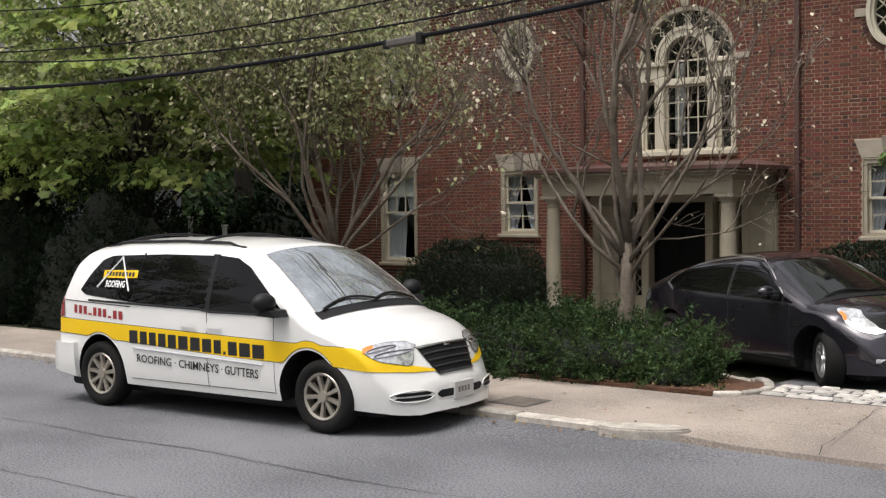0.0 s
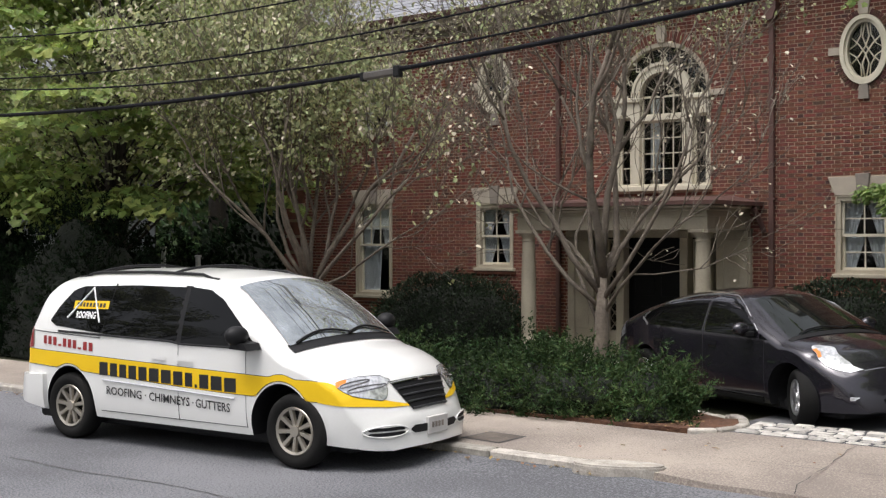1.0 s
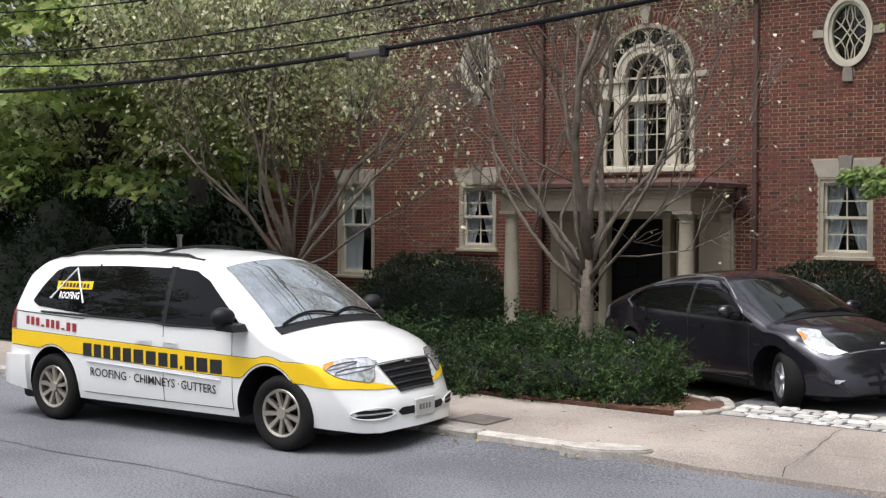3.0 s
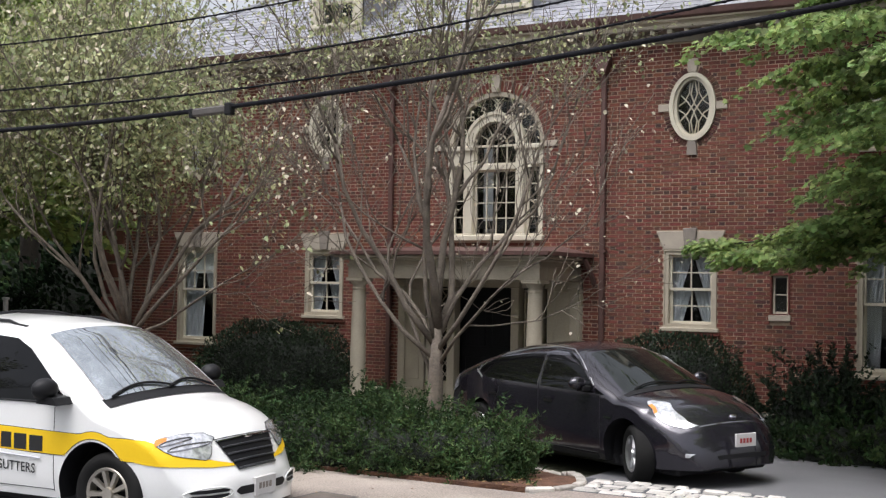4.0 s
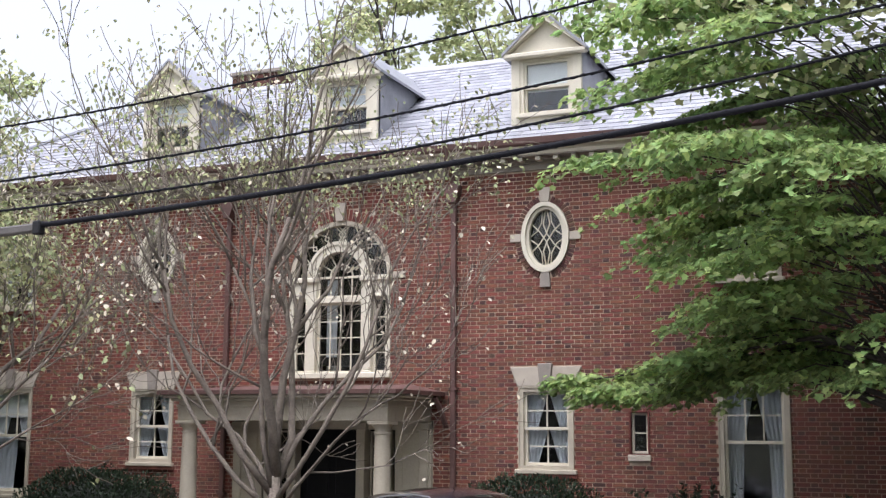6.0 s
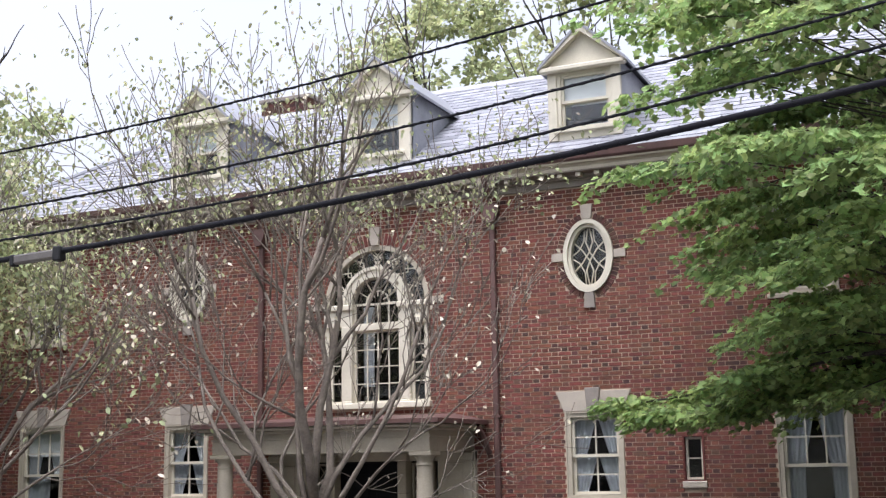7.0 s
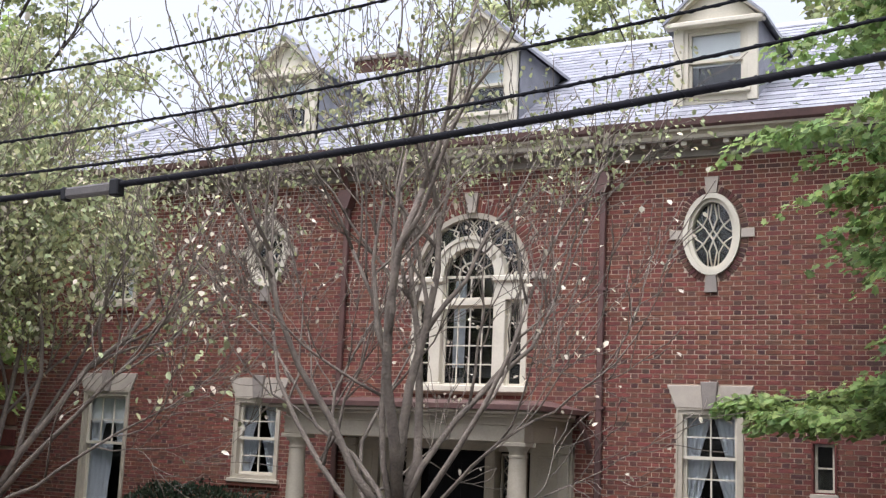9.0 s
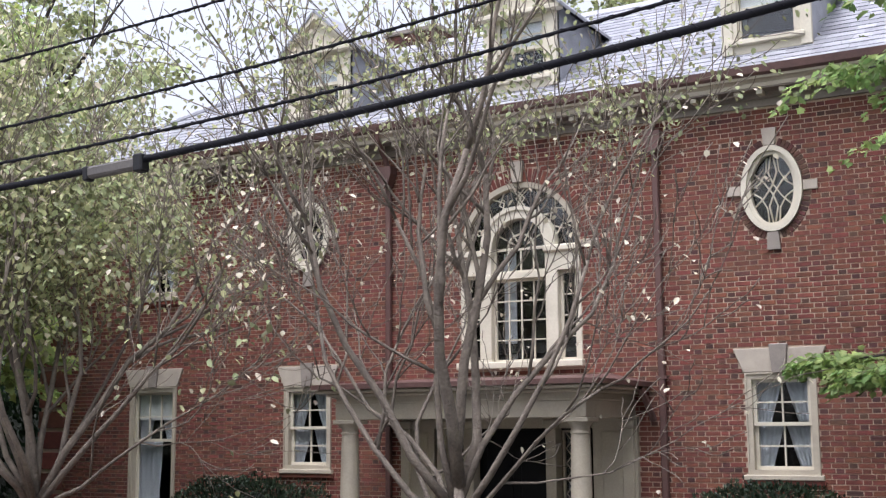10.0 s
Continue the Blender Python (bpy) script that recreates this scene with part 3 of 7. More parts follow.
sash_window("small_right", 2, 2, 2)
sash_window("small_left", 2, 2, 2)
sash_window("tall_right", 3, 2, 1)
sash_window("tall_left", 3, 2, 1, shade=True)
sash_window("tall_end", 3, 2, 1)
for key in ("upper_right", "upper_left", "upper_end"):
    sash_window(key, 3, 2, 2, True, False)
cx, hw, z0, z1 = WINDOWS["slit"]
w = tagged(new("window"), "narrow slit window with pale wooden frame")
w.parent = house
casing(w, cx, hw, z0, z1, BRICK_ONE, 0.03)
sash(w, cx - hw + 0.03, cx + hw - 0.03, z0 + 0.03, z1 - 0.03, 0.06, 1, 2, CREAM, 0.035)
part("sill", boxed(cx - hw - 0.02, cx + hw + 0.02, -0.04, 0.08, z0 - 0.09, z0 + 0.01, bevel=0.008), LIME, w)

# oval windows with tracery
for cx, cz in OVALS:
    w = tagged(new("window"), "oval window with curved tracery and limestone keys")
    w.parent = house
    bm = ring(bmesh.new(), ellipse(cx, cz, 0.405, 0.58), ellipse(cx, cz, 0.335, 0.51), -0.045, 0.12)
    ring(bm, ellipse(cx, cz, 0.335, 0.51), ellipse(cx, cz, 0.285, 0.46), 0.0, 0.12)
    part("frame", bm, CREAM, w, smooth=35)
    pane = part("pane", prism(bmesh.new(), ellipse(cx, cz, 0.285, 0.46), 0.09, 0.094), GLASS, w)
    pane.visible_shadow = False
    a, b = 0.28, 0.455
    for sx in (-1, 1):
        for sz in (-1, 1):
            p = [(cx + sx * a * 0.88, cz + sz * b * 0.5), (cx + sx * a * 0.42, cz + sz * b * 0.22), (cx + sx * a * 0.02, cz - sz * b * 0.14), (cx - sx * a * 0.2, cz - sz * b * 0.5), (cx - sx * a * 0.05, cz - sz * b * 0.99)]
            part("tracery_bar", tube(bmesh.new(), [(x, 0.075, z) for x, z in p], 0.013, 6), CREAM, w, smooth=1)
            p = [(cx + sx * a * 0.98, cz + sz * 0.03), (cx + sx * a * 0.6, cz + sz * b * 0.22), (cx + sx * a * 0.3, cz + sz * b * 0.55), (cx + sx * a * 0.25, cz + sz * b * 0.95)]
            part("tracery_bar", tube(bmesh.new(), [(x, 0.078, z) for x, z in p], 0.011, 6), CREAM, w, smooth=1)
    for s in (-1, 1):
        part("side_key", boxed(*sorted((cx + s * 0.41, cx + s * 0.60)), -0.03, 0.1, cz - 0.065, cz + 0.065, bevel=0.006), LIME, w)
    part("top_key", prism(bmesh.new(), [(cx - 0.07, cz + 0.585), (cx + 0.07, cz + 0.585), (cx + 0.1, cz + 0.815), (cx - 0.1, cz + 0.815)], -0.045, 0.1), LIME, w)
    part("bottom_key", prism(bmesh.new(), [(cx - 0.09, cz - 0.82), (cx + 0.09, cz - 0.82), (cx + 0.07, cz - 0.585), (cx - 0.07, cz - 0.585)], -0.045, 0.1), LIME_DARK, w)
    for k in range(56):
        t = 2 * math.pi * (k + 0.5) / 56
        x, z = cx + 0.462 * math.cos(t), cz + 0.635 * math.sin(t)
        if abs(math.sin(t)) < 0.11 or abs(math.cos(t)) < 0.17:
            continue
        bm = boxed(-0.05, 0.05, -0.008, 0.06, -0.026, 0.026, bevel=0.004)
        bmesh.ops.rotate(bm, verts=bm.verts, cent=(0, 0, 0), matrix=Matrix.Rotation(-math.atan2(0.41 * math.sin(t), 0.585 * math.cos(t)), 3, "Y"))
        bmesh.ops.translate(bm, verts=bm.verts, vec=(x, 0, z))
        part("ring_brick", bm, HEADER_ONE, w)

# the great arched window over the porch
w = tagged(new("window"), "cream Palladian window with arched fanlight and sidelights")
w.parent = house
H, S = PAL_HALF, PAL_SPRING
half = lambda r, n=25: ellipse(CX, S, r, r, n, 0, math.pi, False)  # noqa: E731


def arch_band(bm, r0, r1, y0, y1):
    a, b = half(r0), half(r1)
    va = [[bm.verts.new((x, y, z)) for x, z in loop] for loop in (a, b) for y in (y0, y1)]
    for i in range(len(a) - 1):
        for p, q in ((0, 2), (3, 1), (1, 0), (2, 3)):
            bm.faces.new((va[p][i], va[p][i + 1], va[q][i + 1], va[q][i]))
    for i in (0, -1):
        bm.faces.new((va[0][i], va[1][i], va[3][i], va[2][i]))
    return bm


part("outer_arch", arch_band(bmesh.new(), H - 0.075, H, 0.0, 0.14), TAN, w, smooth=35)
part("inner_arch", arch_band(bmesh.new(), 0.43, 0.595, -0.05, 0.14), CREAM, w, smooth=35)
part("arch_moulding", arch_band(bmesh.new(), 0.555, 0.61, -0.075, -0.05), CREAM, w, smooth=35)
for s in (-1, 1):
    part("outer_jamb", boxed(*sorted((CX + s * H, CX + s * (H - 0.075))), -0.01, 0.14, PAL_LOW, S - 0.38, bevel=0.006), CREAM, w)
    part("pilaster", boxed(*sorted((CX + s * 0.44, CX + s * 0.635)), -0.06, 0.14, PAL_LOW + 0.1, S - 0.38, bevel=0.01), CREAM, w)
    part("pilaster_base", boxed(*sorted((CX + s * 0.425, CX + s * 0.65)), -0.075, 0.14, PAL_LOW + 0.02, PAL_LOW + 0.1, bevel=0.01), CREAM, w)
    part("impost_frieze", boxed(*sorted((CX + s * 0.435, CX + s * H)), -0.05, 0.14, S - 0.38, S - 0.11, bevel=0.006), CREAM, w)
    part("impost_cornice", boxed(*sorted((CX + s * 0.42, CX + s * (H + 0.02))), -0.10, 0.14, S - 0.11, S - 0.01, bevel=0.02), CREAM, w)
    part("impost_stone", boxed(*sorted((CX + s * (H + 0.02), CX + s * 1.25)), -0.03, 0.1, S - 0.07, S + 0.04, bevel=0.006), LIME, w)
    sash(w, *sorted((CX + s * 0.635, CX + s * (H - 0.075))), PAL_LOW + 0.06, S - 0.38, 0.05, 1, 4, CREAM, 0.04, 0.018)
    for k in range(4):
        t = radians(22 + 22 * k) if s > 0 else math.pi - radians(22 + 22 * k)
        part("fan_bar", tube(bmesh.new(), [(CX + r * math.cos(t + d), 0.07, S + r * math.sin(t + d)) for r, d in ((0.60, 0.12), (0.75, -0.06), (0.90, 0.12))], 0.012, 6), CREAM, w)
        part("fan_bar", tube(bmesh.new(), [(CX + r * math.cos(t - d), 0.075, S + r * math.sin(t - d)) for r, d in ((0.60, 0.12), (0.75, -0.06), (0.90, 0.12))], 0.012, 6), CREAM, w)
sash(w, CX - 0.44, CX + 0.44, PAL_LOW + 0.06, S - 0.46, 0.05, 4, 4, CREAM, 0.035, 0.018)
part("transom", boxed(CX - 0.44, CX + 0.44, -0.03, 0.1, S - 0.46, S - 0.36, bevel=0.006), CREAM, w)
sash(w, CX - 0.44, CX + 0.44, S - 0.36, S - 0.0, 0.05, 4, 1, CREAM, 0.03, 0.02)
for k in range(7):
    t = math.pi * k / 6
    part("fan_bar", tube(bmesh.new(), [(CX + 0.12 * math.cos(t), 0.07, S + 0.12 * math.sin(t)), (CX + 0.435 * math.cos(t), 0.07, S + 0.435 * math.sin(t))], 0.012, 6), CREAM, w)
part("fan_hub", arch_band(bmesh.new(), 0.20, 0.222, 0.05, 0.09), CREAM, w)
pane = part("pane", prism(bmesh.new(), half(H - 0.1, 33), 0.09, 0.094), GLASS, w)
pane.visible_shadow = False
part("sill", boxed(CX - H - 0.04, CX + H + 0.04, -0.11, 0.14, PAL_LOW - 0.04, PAL_LOW + 0.06, bevel=0.012), CREAM, w)
part("keystone", prism(bmesh.new(), [(CX - 0.07, S + H), (CX + 0.07, S + H), (CX + 0.11, S + H + 0.31), (CX - 0.11, S + H + 0.31)], -0.06, 0.1), LIME, w)
part("room_curtain", boxed(CX - 0.5, CX - 0.3, 0.5, 0.52, PAL_LOW, S), CLOTH, w)
for k in range(44):
    t = math.pi * (k + 0.5) / 44
    if abs(t - math.pi / 2) < 0.09:
        continue
    bm = boxed(-0.1, 0.1, -0.004, 0.06, -0.031, 0.031, bevel=0.004)
    bmesh.ops.rotate(bm, verts=bm.verts, cent=(0, 0, 0), matrix=Matrix.Rotation(-t, 3, "Y"))
    bmesh.ops.translate(bm, verts=bm.verts, vec=(CX + (H + 0.11) * math.cos(t), 0, S + (H + 0.11) * math.sin(t)))
    part("arch_brick", bm, BRICK_ONE, w)

# the cornice, its blocks and the gutter
cornice = tagged(new("cornice"), "cream-brown wooden cornice with small blocks")
cornice.parent = house
part("fascia", molding(bmesh.new(), [(0.02, TOP - 0.01), (-0.045, TOP - 0.01), (-0.045, TOP + 0.08), (-0.075, TOP + 0.10), (-0.075, TOP + 0.135), (-0.10, TOP + 0.165), (0.02, TOP + 0.165)], LEFT - 0.1, RIGHT + 0.1), CORNICE, cornice)
part("soffit", molding(bmesh.new(), [(0.02, TOP + 0.165), (-0.31, TOP + 0.165), (-0.31, TOP + 0.185), (0.02, TOP + 0.185)], LEFT - 0.28, RIGHT + 0.28), CORNICE, cornice)
part("crown", molding(bmesh.new(), [(0.02, TOP + 0.185), (-0.325, TOP + 0.185), (-0.33, TOP + 0.235), (-0.355, TOP + 0.265), (-0.39, TOP + 0.285), (-0.40, TOP + 0.315), (0.02, TOP + 0.315)], LEFT - 0.3, RIGHT + 0.3), TAN, cornice, "tan crown moulding")
part("gutter", molding(bmesh.new(), [(0.02, TOP + 0.315), (-0.405, TOP + 0.315), (-0.43, TOP + 0.35), (-0.445, TOP + 0.45), (-0.40, TOP + 0.455), (0.02, TOP + 0.56)], LEFT - 0.35, RIGHT + 0.35), COPPER, cornice, "brown copper box gutter")
x = LEFT
while x < RIGHT:
    part("cornice_block", boxed(x, x + 0.085, -0.27, -0.12, TOP + 0.10, TOP + 0.164, bevel=0.006), CREAM, cornice)
    x += 0.30

# the slate roof
EAVE_Y, EAVE_Z, PITCH, RIDGE_Y = -0.40, TOP + 0.45, 0.652, 3.8
HIP = LEFT - 0.3    # eave corner of the hipped end
roof_z = lambda y: EAVE_Z + (y - EAVE_Y) * PITCH  # noqa: E731
RZ = roof_z(RIDGE_Y)
bm = bmesh.new()
RUN = RIDGE_Y - EAVE_Y
low = [bm.verts.new(p) for p in ((HIP, EAVE_Y, EAVE_Z - 0.03), (RIGHT + 0.3, EAVE_Y, EAVE_Z - 0.03), (RIGHT + 0.3, 10.4, EAVE_Z - 0.03), (HIP, 10.4, EAVE_Z - 0.03))]
high = [bm.verts.new(p) for p in ((HIP + RUN, RIDGE_Y, RZ - 0.03), (RIGHT + 0.3, RIDGE_Y, RZ - 0.03), (RIGHT + 0.3, 6.2, RZ - 0.03), (HIP + RUN, 6.2, RZ - 0.03))]
bm.faces.new(low[::-1])
bm.faces.new(high)
for i in range(4):
    bm.faces.new((low[i], low[(i + 1) % 4], high[(i + 1) % 4], high[i]))
roof = part("roof", bm, SLATE_ONE, house, "hipped blue-grey slate roof")
part("roof_cap", molding(bmesh.new(), [(RIDGE_Y - 0.14, RZ - 0.09), (RIDGE_Y, RZ + 0.04), (6.2, RZ + 0.04), (6.2, RZ - 0.05)], HIP + RUN - 0.05, RIGHT + 0.3), SLATE_ONE, house)
part("hip_cap", tube(bmesh.new(), [(HIP, EAVE_Y, EAVE_Z), (HIP + RUN, RIDGE_Y, RZ + 0.01)], 0.06, 8), SLATE_ONE, house)
DORMERS = (-7.5, CX, -0.03)
DY = 0.15


def dormer(cx, blind):
    d = tagged(new("dormer"), "cream gabled dormer with slate cheeks")
    d.parent = house
    z0, z1, hw = roof_z(DY) + 0.0, 8.36, 0.60
    apex = 8.98
    back = EAVE_Y + (z1 - EAVE_Z) / PITCH + 0.15
    bm = bmesh.new()
    ring(bm, [(cx - hw, z0), (cx + hw, z0), (cx + hw, z1), (cx - hw, z1)], [(cx - 0.40, z0 + 0.19), (cx + 0.40, z0 + 0.19), (cx + 0.40, z1 - 0.16), (cx - 0.40, z1 - 0.16)], DY, DY + 0.12)
    part("front", bm, CREAM, d)
    for s in (-1, 1):
        part("corner_board", boxed(*sorted((cx + s * (hw - 0.14), cx + s * (hw + 0.012))), DY - 0.03, DY + 0.05, z0, z1 - 0.1, bevel=0.008), CREAM, d)
        bm = bmesh.new()
        xo, xi = cx + s * hw, cx + s * (hw - 0.08)
        tri = [(DY + 0.05, z0 + 0.02), (DY + 0.05, z1), (back, z1)]
        a = [bm.verts.new((xo, y, z)) for y, z in tri]
        b = [bm.verts.new((xi, y, z)) for y, z in tri]
        bm.faces.new(a)
        bm.faces.new(b[::-1])
        for i in range(3):
            bm.faces.new((a[i], b[i], b[(i + 1) % 3], a[(i + 1) % 3]))
        part("cheek", bm, SLATE_ONE, d, "slate-hung dormer cheek")
        # one slope of the little gable roof
        ridge_back = EAVE_Y + (apex - EAVE_Z) / PITCH + 0.2
        e = (cx + s * (hw + 0.14), z1 - 0.02)
        bm = bmesh.new()
        up = [bm.verts.new(p) for p in ((e[0], DY - 0.16, e[1]), (cx, DY - 0.16, apex + 0.05), (cx, ridge_back, apex + 0.05), (e[0], back + 0.1, e[1]))]
        dn = [bm.verts.new((v.co.x, v.co.y, v.co.z - 0.055)) for v in up]
        bm.faces.new(up)
        bm.faces.new(dn[::-1])
        for i in range(4):
            bm.faces.new((up[i], dn[i], dn[(i + 1) % 4], up[(i + 1) % 4]))
        part("roof_slope", bm, SLATE_ONE, d, "slate dormer roof slope")
        bm = prism(bmesh.new(), [(cx + s * (hw + 0.12), z1 - 0.07), (cx + s * (hw + 0.12), z1 + 0.0), (cx, apex), (cx, apex - 0.11)], DY - 0.14, DY + 0.02)
        part("rake_board", bm, CREAM, d)
    part("pediment", prism(bmesh.new(), [(cx - hw - 0.02, z1 - 0.02), (cx + hw + 0.02, z1 - 0.02), (cx, apex - 0.04)], DY - 0.02, DY + 0.1), CREAM, d)
    part("cornice_rail", boxed(cx - hw - 0.12, cx + hw + 0.12, DY - 0.14, DY + 0.02, z1 - 0.11, z1 - 0.03, bevel=0.015), CREAM, d)
    part("sill", boxed(cx - hw + 0.08, cx + hw - 0.08, DY - 0.07, DY + 0.05, z0 + 0.12, z0 + 0.19, bevel=0.008), CREAM, d)
    a, b, lo, hi = cx - 0.40, cx + 0.40, z0 + 0.19, z1 - 0.16
    mid = (lo + hi) / 2
    sash(d, a, b, mid - 0.02, hi, DY + 0.03, 1 if blind else 2, 1 if blind else 2, CREAM)
    sash(d, a, b, lo, mid + 0.02, DY + 0.07, 1, 1, CREAM)
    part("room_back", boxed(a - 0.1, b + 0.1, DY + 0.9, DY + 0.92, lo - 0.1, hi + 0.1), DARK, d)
    if blind:
        part("blind", boxed(a + 0.03, b - 0.03, DY + 0.115, DY + 0.12, mid - 0.06, hi - 0.03), BLIND, d, "pale lowered window blind")
    else:
        part("blind", boxed(a + 0.03, b - 0.03, DY + 0.125, DY + 0.13, mid + 0.05, hi - 0.03), CLOTH, d)


dormer(DORMERS[0], False)
dormer(DORMERS[1], False)
dormer(DORMERS[2], True)

# the chimney behind the ridge
chimney = tagged(new("chimney"), "broad red brick chimney")
chimney.parent = house
part("stack", boxed(-9.0, -7.75, 4.6, 5.3, 8.6, 10.1), HEADER_ONE, chimney)
part("cap", boxed(-9.05, -7.70, 4.55, 5.35, 10.1, 10.19, bevel=0.015), LIME_DARK, chimney)
for k in range(21):
    z = 8.65 + 0.0677 * k
    for j in range(6):
        x = -8.99 + j * 0.212 + (0.1 if k % 2 else 0.0)
        part("brick", boxed(x, min(x + 0.2, -7.76), 4.592, 4.61, z, z + 0.055), HEADER_ONE, chimney)

# rainwater pipes
for x in (-1.6, -5.98):
    pipe = tagged(new("downspout"), "dark brown copper downspout with a hopper head")
    pipe.parent = house
    part("pipe", boxed(x - 0.045, x + 0.045, -0.10, -0.02, -0.15, 5.95, bevel=0.012), COPPER, pipe)
    part("hopper", prism(bmesh.new(), [(x - 0.06, 5.82), (x + 0.06, 5.82), (x + 0.12, 6.0), (x + 0.12, 6.12), (x - 0.12, 6.12), (x - 0.12, 6.0)], -0.2, -0.012), COPPER, pipe)
    part("elbow", tube(bmesh.new(), [(x, -0.1, 6.08), (x, -0.16, 6.25), (x, -0.4, 6.5), (x, -0.44, 6.7)], 0.045, 8), COPPER, pipe)
    for z in (0.9, 2.7, 4.4):
        part("strap", boxed(x - 0.075, x + 0.075, -0.106, -0.012, z, z + 0.04), COPPER, pipe)

# the porch
porch = tagged(new("porch"), "cream columned porch with a copper roof")
porch.parent = house
COLS = (PX - 1.77, PX + 1.73)
for x in COLS:
    col = tagged(new("column"), "round cream wooden column")
    col.parent = porch
    y = -1.56
    prof = [(0.185, -0.10), (0.185, -0.04), (0.165, -0.02), (0.17, 0.02), (0.145, 0.05), (0.14, 0.3), (0.14, 0.8), (0.132, 1.4), (0.118, 1.98), (0.13, 1.985), (0.13, 2.01), (0.118, 2.015), (0.118, 2.06), (0.15, 2.10), (0.165, 2.125)]
    part("shaft", lathe(bmesh.new(), prof, x, y), TAN, col, smooth=40)
    part("abacus", boxed(x - 0.18, x + 0.18, y - 0.18, y + 0.18, 2.125, 2.185, bevel=0.01), TAN, col)
    part("plinth", boxed(x - 0.2, x + 0.2, y - 0.2, y + 0.2, -0.2, -0.10, bevel=0.01), TAN, col)
x0, x1 = COLS[0] - 0.15, COLS[1] + 0.15
for nm, a in (("front_beam", (x0, x1, -1.71, -1.41, 2.185, 2.40)), ("side_beam", (x0, x0 + 0.3, -1.41, 0.01, 2.185, 2.40)), ("side_beam", (x1 - 0.3, x1, -1.41, 0.01, 2.185, 2.40))):
    part(nm, boxed(*a, bevel=0.006), TAN, porch)
    part("beam_fillet", boxed(a[0] - 0.02, a[1] + 0.02, a[2] - 0.02, a[3], 2.40, 2.43, bevel=0.004), TAN, porch)
part("frieze", boxed(x0 + 0.01, x1 - 0.01, -1.70, 0.01, 2.43, 2.50), TAN, porch)
part("cornice_lower", boxed(x0 - 0.09, x1 + 0.09, -1.80, 0.01, 2.50, 2.545, bevel=0.012), TAN, porch)
part("cornice_upper", boxed(x0 - 0.19, x1 + 0.19, -1.90, 0.01, 2.545, 2.60, bevel=0.02), TAN, porch)
bm = bmesh.new()
lo = [bm.verts.new(p) for p in ((x0 - 0.25, -1.96, 2.60), (x1 + 0.25, -1.96, 2.60), (x1 + 0.25, 0.0, 2.60), (x0 - 0.25, 0.0, 2.60))]
md = [bm.verts.new((v.co.x, v.co.y, 2.665)) for v in lo]
hi = [bm.verts.new(p) for p in ((x0 + 0.35, -1.0, 2.74), (x1 - 0.35, -1.0, 2.74), (x1 - 0.35, 0.0, 2.80), (x0 + 0.35, 0.0, 2.80))]
bm.faces.new(lo[::-1])
bm.faces.new(hi)
for a, b in ((lo, md), (md, hi)):
    for i in range(4):
        bm.faces.new((a[i], a[(i + 1) % 4], b[(i + 1) % 4], b[i]))
part("porch_roof", bm, COPPER, porch, "low brown copper porch roof")
part("brace", tube(bmesh.new(), [(x1 + 0.2, -0.35, 2.58), (x1 + 0.24, -0.2, 2.40), (x1 + 0.28, -0.06, 2.15)], 0.05, 8), COPPER, porch)
part("ceiling_board", boxed(x0 + 0.3, x1 - 0.3, -1.41, 0.0, 2.36, 2.39), TAN, porch)
part("porch_floor", boxed(x0 - 0.1, x1 + 0.1, -1.85, 0.3, -0.24, -0.19), GRANITE, porch)
# the panelled surround and the door
door = tagged(new("entrance"), "black front door between latticed sidelights")
door.parent = house
sx0, sx1 = PX - 1.85, PX + 1.92
for a, b in ((sx0, PX - 1.27), (PX + 1.27, sx1)):
    part("panel", boxed(a, b, -0.075, 0.1, 0.12, 2.18), TAN, door)
    bm = boxed(a + 0.14, b - 0.10, -0.095, -0.07, 0.3, 2.0, bevel=0.01)
    part("raised_panel", bm, TAN, door)
    part("panel_base", boxed(a - 0.015, b + 0.015, -0.11, 0.1, -0.2, 0.12, bevel=0.01), TAN, door)
for x in (sx0 + 0.05, sx1 - 0.17, PX - 1.17, PX + 1.05, PX - 0.72, PX + 0.60):
    part("pilaster", boxed(x - 0.03, x + 0.13, -0.13, 0.1, -0.19, 2.05, bevel=0.012), TAN, door)
    part("pilaster_cap", boxed(x - 0.06, x + 0.16, -0.16, 0.1, 2.05, 2.17, bevel=0.012), TAN, door)
part("head", boxed(sx0, sx1, -0.06, 0.1, 2.05, 2.2), TAN, door)
leaf_door = part("door_leaf", boxed(PX - 0.6, PX + 0.57, 0.16, 0.21, -0.19, 2.02), DOOR, door, "black painted door in shade")
for zz in ((0.05, 0.75), (0.95, 1.85)):
    for xx in ((-0.5, -0.08), (0.05, 0.47)):
        part("door_panel", boxed(PX + xx[0], PX + xx[1], 0.145, 0.162, zz[0], zz[1], bevel=0.012), DOOR, leaf_door)
part("door_knob", lathe(bmesh.new(), [(0.0, 0.86), (0.03, 0.88), (0.03, 0.91), (0.0, 0.93)], PX + 0.5, 0.12, 12), CHROME, leaf_door)
